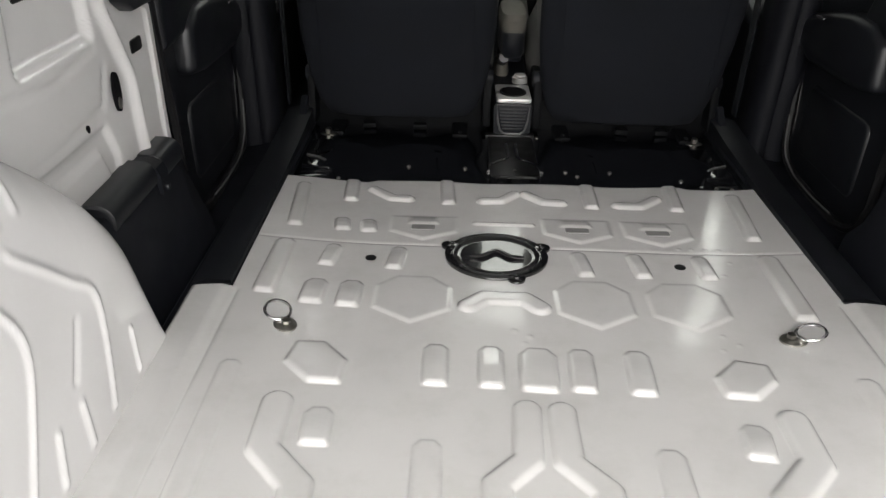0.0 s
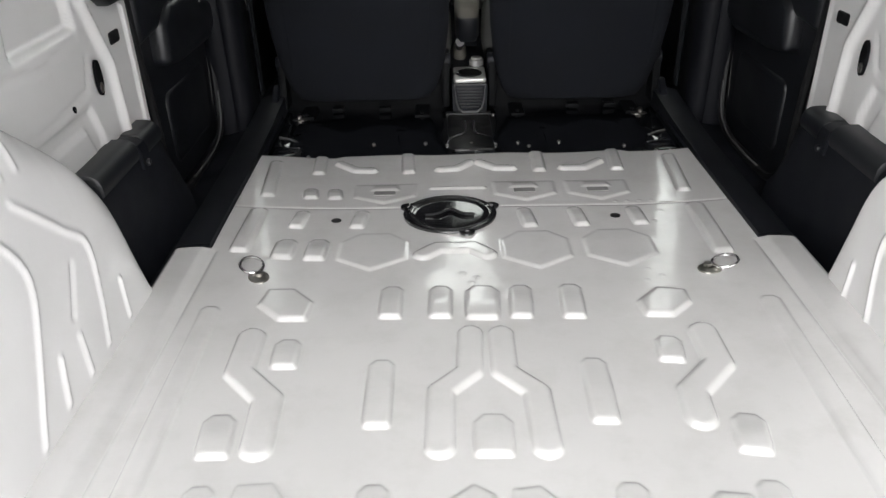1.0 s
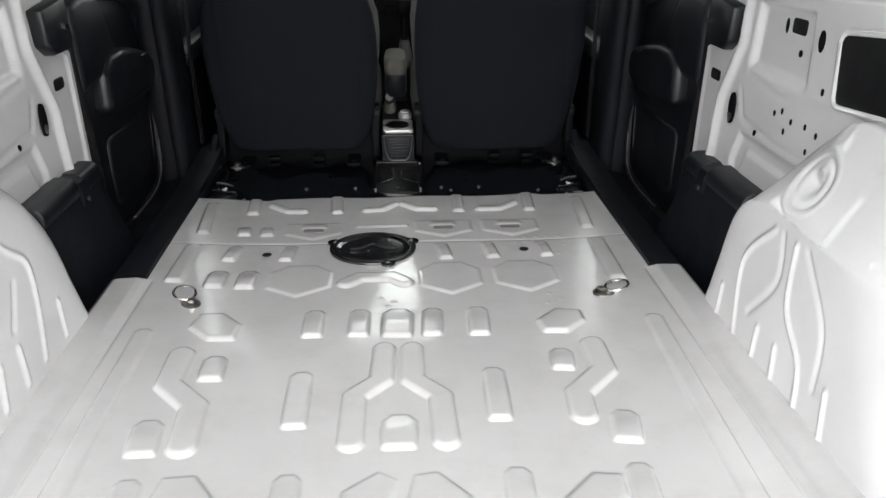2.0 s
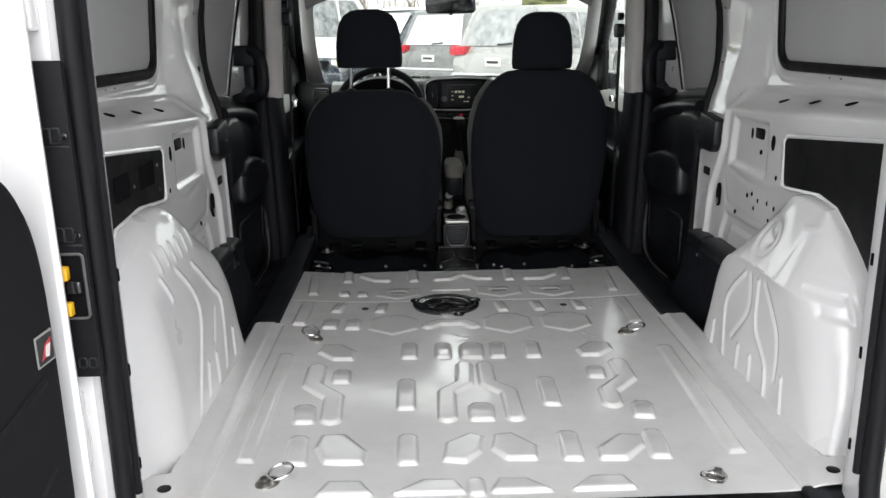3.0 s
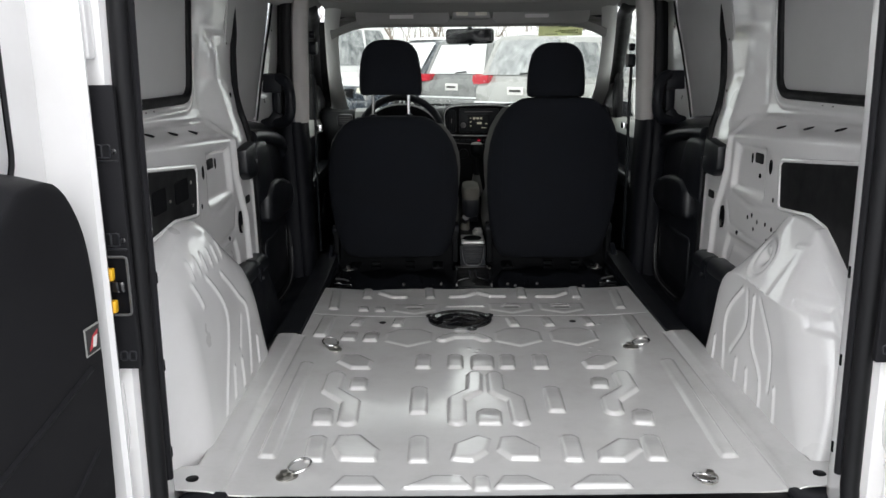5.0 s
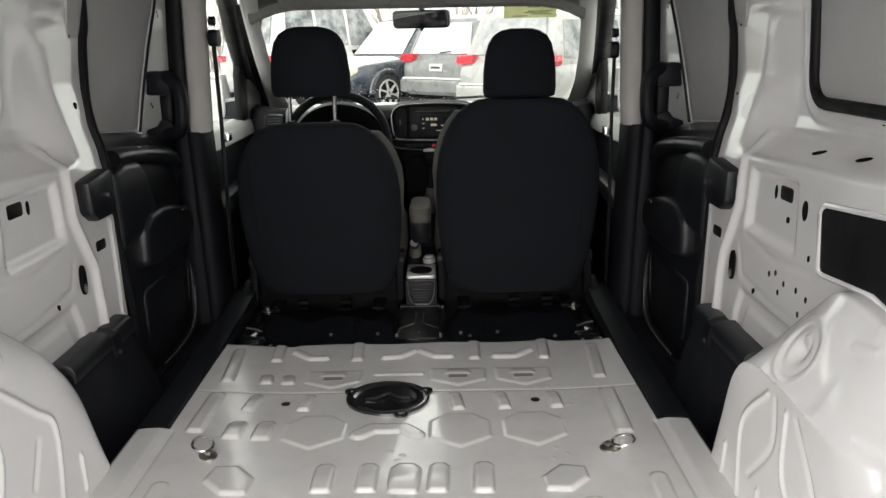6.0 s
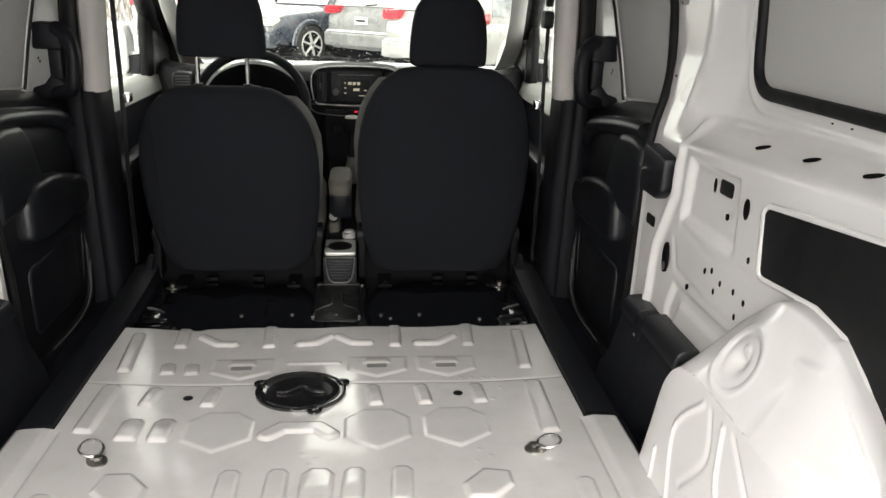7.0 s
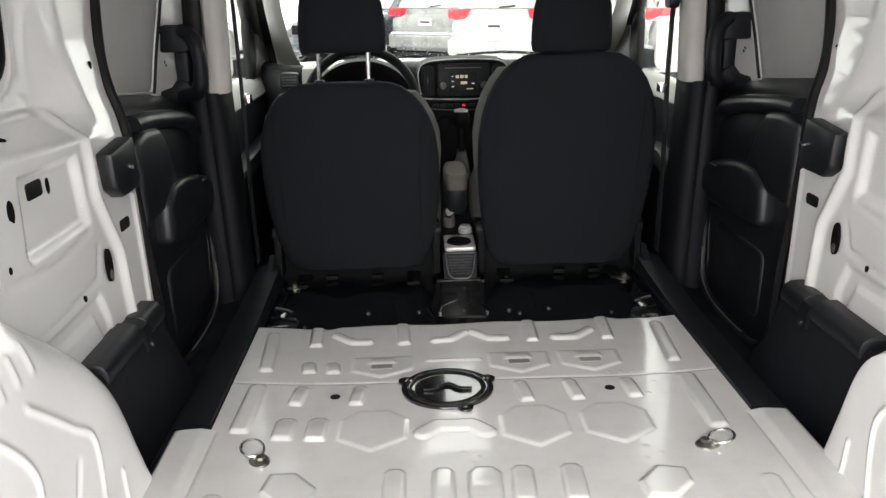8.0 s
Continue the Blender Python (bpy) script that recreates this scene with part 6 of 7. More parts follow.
for s in (-1, 1):
    name = "right" if s > 0 else "left"
    ap = part("front_pillar_" + name, mirror_x(loft([[(x - 0.014 - k, y - 0.030, z), (x + 0.004 - k * 0.6, y - 0.050, z), (x + 0.030, y - 0.048, z + 0.006), (x + 0.046, y - 0.020, z + 0.004), (x + 0.048, y + 0.015, z), (x + 0.034, y + 0.035, z), (x + 0.004, y + 0.012, z)]
                                                     for x, y, z, k in ((px - (ramp(pz, [0.50, 0.66, 0.96], [0.055, 0.045, 0.015]) if s < 0 else 0.0), py, pz, pk) for px, py, pz, pk in ((0.745, 3.98, 0.505, 0.075), (0.735, 3.93, 0.528, 0.050), (0.722, 3.84, 0.570, 0.030), (0.698, 3.66, 0.655, 0.014), (0.660, 3.42, 0.768, 0.004), (0.618, 3.18, 0.882, 0.0), (0.592, 3.04, 0.955, 0.006), (0.566, 2.90, 1.020, 0.010)))]), s), PILLAR_PALE, None, "", 60)
    tagged(ap, "light grey windscreen pillar trim", "pillar", kind="structure")
    fd = thing("door_3" if s > 0 else "door_4", (s * 0.75, 3.1, -0.2), "closed front door with dark trim and a glass window", "front door", "front doors", "structure")
    part("outer_panel", mirror_x(box(0.80, 0.83, 2.66, 4.10, -0.35, 0.50, 0.01), s), WHITE, fd)
    trim = part("door_trim", mirror_x(loft([[(x, y, z) for x, z in ((0.80, -0.15), (0.735, -0.15), (0.715, 0.10), (0.700, 0.30), (0.712, 0.42), (0.745, 0.505), (0.80, 0.515))] for y in (2.68, 3.0, 3.4, 3.66, 3.90)], True, True), s), PLASTIC_SOFT, fd, "dark moulded door trim")
    # top of the dark door trim, coloured pale for the window light on it
    part("window_sill", mirror_x(loft([[(0.712, y, 0.468), (0.716, y, 0.476), (0.724, y, 0.490), (0.740, y, 0.512), (0.762, y, 0.520), (0.80, y, 0.520), (0.80, y, 0.468)] for y in (2.70, 3.0, 3.40, 3.62, 3.88)], True, True), s), LIT_AND_LABEL_GREY, trim, "window sill of the dark door trim, window light in its colour")
    part("arm_ledge", mirror_x(prism([(2.75, 0.26), (3.30, 0.30), (3.32, 0.34), (2.80, 0.325), (2.74, 0.30)], "x", 0.655, 0.72, 0.012), s), PLASTIC_SOFT, trim)
    part("speaker_grille", mirror_x(prism(ellipse(3.40, 0.08, 0.08, 0.08, 24), "x", 0.705, 0.72, 0.004), s), PLASTIC, trim)
    fr = smooth_path([(0.775, 2.70, 0.51), (0.765, 2.695, 0.70), (0.725, 2.70, 0.93), (0.690, 2.74, 1.01), (0.665, 2.90, 1.02), (0.688, 3.10, 0.985), (0.722, 3.30, 0.875), (0.758, 3.54, 0.755), (0.785, 3.78, 0.635), (0.798, 3.94, 0.535)], 4)
    part("window_frame", mirror_x(tube(fr, [0.019] * 16 + [0.030] * 4 + [0.037] * (len(fr) - 20), 10), s), RUBBER, fd)
    gp = [(0.782, 2.70, 0.505), (0.770, 2.70, 0.72), (0.720, 2.74, 1.00), (0.672, 2.92, 1.02), (0.698, 3.12, 0.975), (0.745, 3.42, 0.82), (0.800, 3.94, 0.505)]
    pane = part("window_pane", mirror_x((gp, [tuple(range(len(gp)))]), s), GLASS, fd)
    pane.visible_shadow = False
    part("window_post", mirror_x(prism([(3.47, 0.505), (3.555, 0.505), (3.575, 0.690), (3.50, 0.765), (3.47, 0.70)], "x", 0.752, 0.785, 0.010), s), RUBBER, fd)
    part("quarter_trim", mirror_x(prism([(3.562, 0.505), (3.80, 0.505), (3.84, 0.60), (3.74, 0.655), (3.66, 0.690), (3.585, 0.685)], "x", 0.748, 0.776, 0.012), s), TRIM_GREY, fd, "grey mirror base trim")
    shift = 0.045 if s < 0 else 0.0
    part("pillar_seal", mirror_x(loft([[(xa, ya, za), (xb - shift, yb, zb), (xb - shift, yb + 0.02, zb + 0.004), (xa, ya + 0.02, za + 0.004)] for xa, ya, za, xb, yb, zb in (
        (0.700, 3.10, 0.965, 0.600, 3.10, 0.975), (0.722, 3.30, 0.872, 0.660, 3.28, 0.872), (0.758, 3.54, 0.752, 0.700, 3.52, 0.752), (0.782, 3.78, 0.635, 0.740, 3.74, 0.635), (0.798, 3.94, 0.535, 0.775, 3.90, 0.545), (0.800, 3.99, 0.500, 0.790, 3.96, 0.505))], True, True), s), RUBBER, fd, "black seal beside the windscreen pillar")
    dm = thing("door_mirror", (s * 0.95, 3.52, 0.52), "white door mirror outside the front window", "door mirror", "door mirrors")
    part("shell", mirror_x(loft([superring(0.935, 3.56, z, w, d, 24, 3.2) for z, w, d in ((0.500, 0.07, 0.03), (0.510, 0.095, 0.045), (0.56, 0.108, 0.055), (0.66, 0.108, 0.055), (0.705, 0.098, 0.045), (0.716, 0.07, 0.03))]), s), WHITE, dm)
    part("mirror_glass", mirror_x(prism(rounded(0.845, 1.025, 0.525, 0.695, 0.030), "y", 3.499, 3.503), s), CHROME, dm)
    part("bezel", mirror_x(tube([(x, 3.501, z) for x, z in rounded(0.842, 1.028, 0.522, 0.698, 0.032)], 0.010, 8, True), s), WHITE, dm)
    part("foot", mirror_x(prism([(0.785, 0.520), (0.86, 0.520), (0.86, 0.588), (0.785, 0.600)], "y", 3.515, 3.60, 0.010), s), PLASTIC, dm, "black mirror foot")
    part("snow_cap", mirror_x(prism([(0.790, 0.598), (0.86, 0.586), (0.86, 0.596), (0.83, 0.606), (0.795, 0.610)], "y", 3.520, 3.595, 0.004), s), SNOW, dm, "melting snow")
    tagged(part("header_rail_" + name, mirror_x(loft([[(0.705 + 0.100 * k * math.copysign(abs(math.cos(t)) ** 0.7, math.cos(t)), y, 1.150 + 0.145 * k * math.copysign(abs(math.sin(t)) ** 0.7, math.sin(t))) for t in np.linspace(0, 2 * math.pi, 28, endpoint=False)] for y, k in ((2.455, 0.55), (2.462, 0.78), (2.48, 0.93), (2.52, 1.0), (2.8, 1.0), (3.05, 0.95))], True, True), s), HEADLINER), "light grey headliner side rail", "headliner", kind="structure")

    kp = part("kick_panel_" + name, mirror_x(box(0.70, 0.79, 3.92, 4.13, -0.40, 0.505, 0.02), s), PLASTIC)
    tagged(kp, "black plastic panel at the side of the footwell", "kick panel", kind="structure")
# added slab, itself unseen; keeps light from the ground out of the cab
cf = part("cabin_floor", box(-0.80, 0.80, 2.68, 4.08, -0.20, -0.11, 0.01), PLASTIC)
tagged(cf, "black slab added to close the footwell under the dashboard", "floor", kind="structure")
fw = part("firewall", box(-0.86, 0.86, 4.06, 4.13, -0.40, 0.500, 0.02), PLASTIC)
tagged(fw, "black bulkhead under the dashboard", "bulkhead", kind="structure")

# ---- headliner, overhead shelf, visors, mirror ----
ceil = part("ceiling", loft([[(x, y, 1.30 + t) for x, t in [(x, 0.0) for x in np.linspace(-0.66, 0.66, 9)] + [(x, 0.012) for x in np.linspace(0.66, -0.66, 9)]] for y in (2.45, 2.8, 3.1)]), HEADLINER)
tagged(ceil, "grey fabric headliner over the seats", "ceiling", kind="structure")
shelf = thing("overhead_shelf", (0, 2.9, 1.03), "grey moulded storage shelf above the windscreen", "shelf")
part("windscreen_header", loft([[(x, y, z - 0.012 - 0.05 * max(0, (abs(x) - 0.42) / 0.18) ** 2) for y, z in ((3.03, 0.990), (3.045, 0.965), (3.075, 0.957), (3.10, 0.962), (3.11, 0.99), (3.07, 1.03))] for x in np.linspace(-0.60, 0.60, 25)], True, True), HEADLINER, shelf)
part("tray", loft([[(x, y, z + 0.010 * (abs(x) / 0.6) ** 4) for y, z in ((2.70, 1.045), (2.72, 1.022), (2.80, 1.015), (3.04, 0.985), (3.10, 0.975), (3.12, 1.00), (2.84, 1.040), (2.73, 1.060))] for x in np.linspace(-0.60, 0.60, 13)], True, True), HEADLINER, shelf)
part("back_wall", box(-0.62, 0.62, 3.06, 3.12, 0.98, 1.31, 0.01), PLASTIC_SOFT, shelf, "dark back of the shelf")
part("front_lip", tube(smooth_path([(-0.58, 2.72, 1.12), (-0.52, 2.70, 1.062), (-0.45, 2.70, 1.042), (0.0, 2.69, 1.036), (0.45, 2.70, 1.042), (0.52, 2.70, 1.062), (0.58, 2.72, 1.12)], 6), 0.014, 10), HEADLINER, shelf)
part("manual", box(-0.33, -0.12, 2.86, 2.98, 1.040, 1.058, 0.003), PAPER, shelf, "white booklet")
for s, x0, x1 in ((-1, 0.082, 0.480), (1, 0.100, 0.510)):
    vz = thing("sun_visor", (s * 0.3, 3.0, 0.98), "light grey folded sun visor with a white label", "sun visor", "sun visors")
    pad = rounded(x0, x1, 0.950, 1.030, 0.026, 6)
    cx_, cz_ = (x0 + x1) / 2, 0.990
    rings = []
    for y, k in ((2.985, 0.90), (2.978, 0.97), (2.965, 1.0), (2.950, 0.985), (2.944, 0.955), (2.942, 0.90)):
        rings.append([(cx_ + (x - cx_) * (1 - (1 - k) * 0.25), y + 0.35 * max(0.0, 0.99 - z) - 0.012 * (z > 0.99), cz_ + (z - cz_) * k) for x, z in pad])
    part("panel", mirror_x(loft(rings, True, True), s), HEADLINER, vz, "", 60)
    part("label", mirror_x(prism(rounded(0.235, 0.335, 0.975, 0.990, 0.002), "y", 2.9375, 2.9480), s), PAPER, vz)
    part("pivot", mirror_x(tube([(x1 - 0.02, 3.03, 1.0), (x1 + 0.04, 3.05, 1.0)], 0.008, 8), s), PLASTIC_SOFT, vz)
dome = thing("dome_light", (0.01, 2.98, 0.985), "grey overhead console with clear map lamps", "dome light")
part("housing", prism([(-0.075, 0.972), (0.092, 0.972), (0.082, 1.022), (-0.065, 1.022)], "y", 2.935, 3.08, 0.010), HEADLINER, dome)
for x in (-0.055, 0.025):
    part("lens", prism(rounded(x, x + 0.05, 0.984, 1.004, 0.004), "y", 2.930, 2.937, 0.001), CLEAR_LENS, dome)
mir = thing("rear_view_mirror", (0.01, 3.22, 0.91), "black rear-view mirror hanging at the windscreen", "mirror")
swing = Matrix.Translation((0.012, 3.215, 0.911)) @ Euler((radians(7), 0, radians(-15))).to_matrix().to_4x4() @ Matrix.Translation((-0.012, -3.215, -0.911))
for nm, geo, mat in (("housing", prism(rounded(-0.100, 0.124, 0.877, 0.945, 0.018), "y", 3.20, 3.235, 0.008, 3), BLACK_GLOSS), ("mirror_glass", prism(rounded(-0.092, 0.116, 0.884, 0.938, 0.014), "y", 3.1975, 3.201), CHROME)):
    bmesh.ops.transform(geo, matrix=swing, verts=geo.verts[:])
    part(nm, geo, mat, mir)
part("stalk", tube([(0.012, 3.22, 0.94), (0.012, 3.24, 0.972), (0.012, 3.18, 0.985)], 0.011, 8), PLASTIC, mir)
part("toggle", box(0.006, 0.020, 3.205, 3.22, 0.868, 0.880, 0.003), PLASTIC, mir)


# ---- rear doors, swung open ----
def build_rear_door(s):
    dr = thing("door_5" if s > 0 else "door_6", (s * 0.70, 0.66, -0.35), "open white rear door with black inner trim panel", "rear door", "rear doors", "structure")

    def P(poly, x0, x1, bevel=0.0, seg=2):
        return mirror_x(prism(poly, "x", x0, x1, bevel, seg), s)
    part("door_shell", P([(-0.03, -0.36), (0.665, -0.36), (0.672, 0.2), (0.668, 0.9), (0.64, 1.20), (-0.03, 1.20)], 0.702, 0.760, 0.010), WHITE, dr)
    fx = 0.628 if s > 0 else 0.638
    part("edge_flange", mirror_x(loft([[(fx - 0.010, 0.655, z), (fx - 0.004, 0.648, z), (fx + 0.012, 0.648, z), (fx + 0.070, 0.652, z), (fx + 0.070, 0.668, z), (fx, 0.668, z), (fx - 0.008, 0.663, z)] for z in (-0.30, 0.0, 0.3, 0.6, 0.9, 1.18)], True, True), s), WHITE, dr, "white folded hinge edge of the door")
    # white frame round the free edge, flush with the trim
    part("edge_frame", P([(-0.045, -0.36), (0.044, -0.36), (0.044, 0.615), (0.030, 0.632), (-0.045, 0.632)], 0.668, 0.710, 0.008), WHITE, dr)

    def face_x(y):                  # the trim is thicker towards the hinges
        return 0.664 - (0.095 if s > 0 else 0.060) * (y - 0.04)
    # inner trim: a sloping shelf along the top; the driver's side has a raised shoulder near the hinges
    if s > 0:
        top = [(0.050, 0.632), (0.12, 0.630), (0.20, 0.628), (0.30, 0.624), (0.40, 0.619), (0.50, 0.612), (0.555, 0.602), (0.588, 0.578)]
    else:
        top = [(0.050, 0.646), (0.12, 0.644), (0.20, 0.639), (0.270, 0.633), (0.315, 0.643), (0.365, 0.663), (0.390, 0.665), (0.410, 0.665), (0.430, 0.664), (0.452, 0.663), (0.490, 0.660), (0.540, 0.649), (0.580, 0.610)]
    outline = top + [(0.606, 0.54), (0.614, 0.42), (0.610, 0.20), (0.602, 0.10), (0.578, 0.062), (0.54, 0.050), (0.30, 0.048), (0.062, 0.048), (0.048, 0.07), (0.047, 0.35)]
    cy, cz = 0.35, 0.36

    def slope(y):                   # the drop of the shelf from the door skin to the face
        if s > 0:
            return ramp(y, [0.05, 0.40, 0.52, 0.60], [0.042, 0.036, 0.032, 0.004])
        return ramp(y, [0.05, 0.156, 0.275, 0.325, 0.386, 0.426, 0.452, 0.50, 0.60], [0.046, 0.049, 0.043, 0.058, 0.078, 0.041, 0.022, 0.013, 0.004])
    dense = [(p.x, p.z) for p in smooth_path([(y, 0, z) for y, z in outline + outline[:1]], 3)][:-1]
    rings = []
    for f, k, dz in ((0.0, 1.0, 0.0), (0.45, 0.999, 0.0), (0.94, 0.994, -0.001), (0.99, 0.986, -0.005), (1.0, 0.965, -0.012), (1.0, 0.945, -0.013), (1.0, 0.65, -0.010), (1.0, 0.30, -0.004), (1.0, 0.02, 0.0)):
        ring = []
        for y, z in dense:
            y2 = cy + (y - cy) * k
            high = min(max((z - 0.50) / 0.10, 0.0), 1.0)
            ring.append((0.704 + (face_x(y2) - 0.704) * f, y2, cz + (z - cz) * k + dz * (z > cz) - slope(y2) * f * high * (k > 0.9) - slope(y2) * high * (k <= 0.9) * k))
        rings.append(ring)
    tr = part("trim_panel", mirror_x(loft(rings, True, False), s), REAR_TRIM, dr, "black grained plastic door trim", 50)
    for pts, r in ((((0.09, 0.265), (0.30, 0.300), (0.575, 0.360)), 0.006), (((0.30, 0.14), (0.45, 0.18), (0.570, 0.235)), 0.004)):
        part("crease", mirror_x(tube([(face_x(p.x) + 0.001, p.x, p.z) for p in smooth_path([(y, 0, z) for y, z in pts], 10)], r, 6), s), REAR_TRIM, tr)
    hx = face_x(0.126)
    hs = part("handle_recess", P(rounded(0.108, 0.144, 0.452, 0.520, 0.017), hx - 0.0075, hx - 0.001, 0.001), HOLE, tr)
    part("handle_lever", mirror_x(box(hx - 0.0115, hx - 0.0055, 0.114, 0.134, 0.484, 0.492, 0.002), s), TRIM_GREY, hs)

    def stuck(poly, lift):          # a thin print on the sloping face
        return mirror_x(loft([[(face_x(y) - k, y, z) for y, z in poly] for k in (lift - 0.0008, lift)], True, True), s)
    st = part("warning_label", stuck(rounded(0.563, 0.605, 0.380, 0.423, 0.002), 0.0016), LIT_AND_LABEL_GREY, tr, "small printed warning label")
    part("label_print", stuck(rounded(0.566, 0.602, 0.383, 0.420, 0.001), 0.0026), INK, st)
    part("label_print", stuck([(0.571, 0.388), (0.592, 0.394), (0.597, 0.414), (0.582, 0.408)], 0.0036), INK_RED, st)
    part("label_print", stuck([(0.579, 0.392), (0.587, 0.390), (0.593, 0.407), (0.583, 0.406)], 0.0046), PAPER, st)
    part("blank_panel", P(rounded(-0.01, 0.545, 0.628, 1.13, 0.05), 0.694, 0.706, 0.003), BLANK_PALE, dr, "pale blanked door window")
    part("gasket", mirror_x(tube([(0.695, y, z) for y, z in rounded(-0.016, 0.551, 0.622, 1.136, 0.056)], 0.005, 6, True), s), RUBBER, dr)
    part("latch_plate", P(rounded(-0.020, 0.026, 0.455, 0.500, 0.006), 0.660, 0.672, 0.003), BLACK_GLOSS, dr)
    for z in (0.02, 0.86):
        hg = part("hinge", mirror_x(box(0.690, 0.720, 0.655, 0.700, z - 0.035, z + 0.035, 0.005), s), WHITE, dr)
        part("hinge_pin", mirror_x(tube([(0.702, 0.682, z - 0.042), (0.702, 0.682, z + 0.042)], 0.008, 8), s), WHITE, hg)


for s in (-1, 1):
    build_rear_door(s)


# ---- outside: ground, parked cars, trees ----
def build_ground():
    n = 60
    V, F = [], []
    xs = np.sign(np.linspace(-1, 1, n)) * (np.abs(np.linspace(-1, 1, n)) ** 3) * 900
    for y in xs:
        for x in xs:
            V.append((x, y, -0.52 + 0.02 * noise.noise((x * 0.2, y * 0.2, 0))))
    ob = part("ground", (V, grid_faces(n, n, True)), SLUSH, None, "", 80)
    tagged(ob, "wet asphalt car park with snow and slush", "ground", kind="structure")


build_ground()


def build_car(name, label, paint, L, W, H, reverse_face=False, snow=True, belt=0.98, boxy=0.0):
    """A parked car at the origin; x forward, z up from the ground."""
    car = thing(name, (0, 0, 0), label, "car", "parked cars")
    hl, hw = L / 2, W / 2
    st = [(-1.0, 0.45, belt - 0.06, 0.90), (-0.985, 0.36, belt, 0.955), (-0.90, 0.33, belt + 0.02, 0.985), (-0.5, 0.30, belt + 0.01, 1.0), (0.1, 0.30, belt, 1.0), (0.42, 0.30, belt - 0.02, 1.0),
          (0.52, 0.31, belt - 0.03, 0.995), (0.82, 0.34, belt - 0.10, 0.97), (0.95, 0.38, belt - 0.18, 0.92), (1.0, 0.46, belt - 0.30, 0.84)]
    rings = []
    for u, zb, zt, k in st:
        w = hw * k
        zm = (zb + zt) / 2
        rings.append([(u * hl, y, z) for y, z in ((-w * 0.86, zb), (-w * 0.97, zb + 0.08), (-w, zm), (-w * 0.985, zt - 0.10), (-w * 0.93, zt - 0.02), (-w * 0.6, zt + 0.02), (w * 0.6, zt + 0.02), (w * 0.93, zt - 0.02), (w * 0.985, zt - 0.10), (w, zm), (w * 0.97, zb + 0.08), (w * 0.86, zb))])
    body = part("body", loft(rings, True, True), paint, car, "", 35)
    # cabin
    r0, r1, r2, r3 = -0.97 + 0.0 * boxy, -0.84, 0.08, 0.40
    b_, t_ = belt - 0.01, H
    cab = [[(r0 * hl, b_), (r1 * hl, t_ - 0.02), (-0.6 * hl, t_), (-0.1 * hl, t_), (r2 * hl, t_ - 0.04), (r3 * hl, b_)]]
    side = cab[0]
    rings = []
    for y, dz in ((-0.93, 0.0), (-0.84, 0.55), (-0.76, 0.93), (-0.66, 1.0), (0.66, 1.0), (0.76, 0.93), (0.84, 0.55), (0.93, 0.0)):
        rings.append([((x * (1 - 0.0 * dz) if z <= b_ else r0 * hl + (x - r0 * hl) if False else x + (0 if z <= b_ else (1 - dz) * ((side[0][0] - side[1][0]) * 0.9 if x < 0 and z > b_ and x < -0.5 * hl else (side[5][0] - side[4][0]) * 0.9 if x > -0.05 * hl else 0)), y * hw, b_ + (z - b_) * max(dz, 0.02)) if True else None) for x, z in side])
    part("cabin", loft(rings, True), paint, car, "", 30)

    def pane(nm, quad, mat=DARK_GLASS, off=0.008, parent=car, lab=""):
        a = [Vector(p) for p in quad]
        n_ = (a[1] - a[0]).cross(a[2] - a[0]).normalized()
        mid = sum(a, Vector()) / len(a)
        if n_.dot(mid - Vector((-0.3 * hl, 0, belt))) < 0:
            n_ = -n_
        return part(nm, loft([[p - n_ * 0.004 for p in a], [p + n_ * off for p in a]]), mat, parent, lab)

    def at_side(x, f, sgn):        # f: 0 belt, 1 roof edge
        return (x, sgn * hw * (0.935 - 0.165 * f), b_ + (t_ - b_) * (0.06 + 0.80 * f))
    for sgn in (-1, 1):
        for x0, x1, a, b in ((-0.84, -0.52, 0.05, 0.0), (-0.49, -0.17, 0, 0), (-0.14, 0.20, 0, -0.14)):
            pane("window", [at_side(x0 * hl, 0.08, sgn), at_side(x1 * hl, 0.08, sgn), at_side((x1 + b) * hl, 0.95, sgn), at_side((x0 + a) * hl, 0.95, sgn)])
        fx = 0.62
        for wx in (-fx, fx):
            arch = [(wx * hl + 0.43 * math.cos(t), sgn * (hw + 0.005), 0.36 + 0.43 * math.sin(t)) for t in np.linspace(0, math.pi, 16)]
            part("wheel_flare", tube(arch, 0.05, 8), paint, car)
            part("wheel_well", prism([(wx * hl + 0.42 * math.cos(t), 0.34 + 0.42 * math.sin(t)) for t in np.linspace(-0.2, math.pi + 0.2, 20)], "y", sgn * (hw - 0.10), sgn * (hw + 0.006)), HOLE, car)
            tyre = part("wheel", loft([[(wx * hl + r * math.cos(t), sgn * (hw - 0.20 + y), 0.37 + r * math.sin(t)) for t in np.linspace(0, 2 * math.pi, 28, endpoint=False)] for r, y in ((0.22, 0.0), (0.35, 0.0), (0.37, 0.03), (0.37, 0.19), (0.35, 0.22), (0.25, 0.225), (0.24, 0.20))], True, sgn > 0), TYRE, car)
            part("rim", loft([[(wx * hl + r * math.cos(t), sgn * (hw + y), 0.37 + r * math.sin(t)) for t in np.linspace(0, 2 * math.pi, 28, endpoint=False)] for r, y in ((0.255, 0.028), (0.235, 0.034), (0.225, 0.012), (0.05, 0.008))], True, sgn > 0), HOLE, tyre)
            for k in range(6):
                a = 2 * math.pi * k / 6 + 0.3
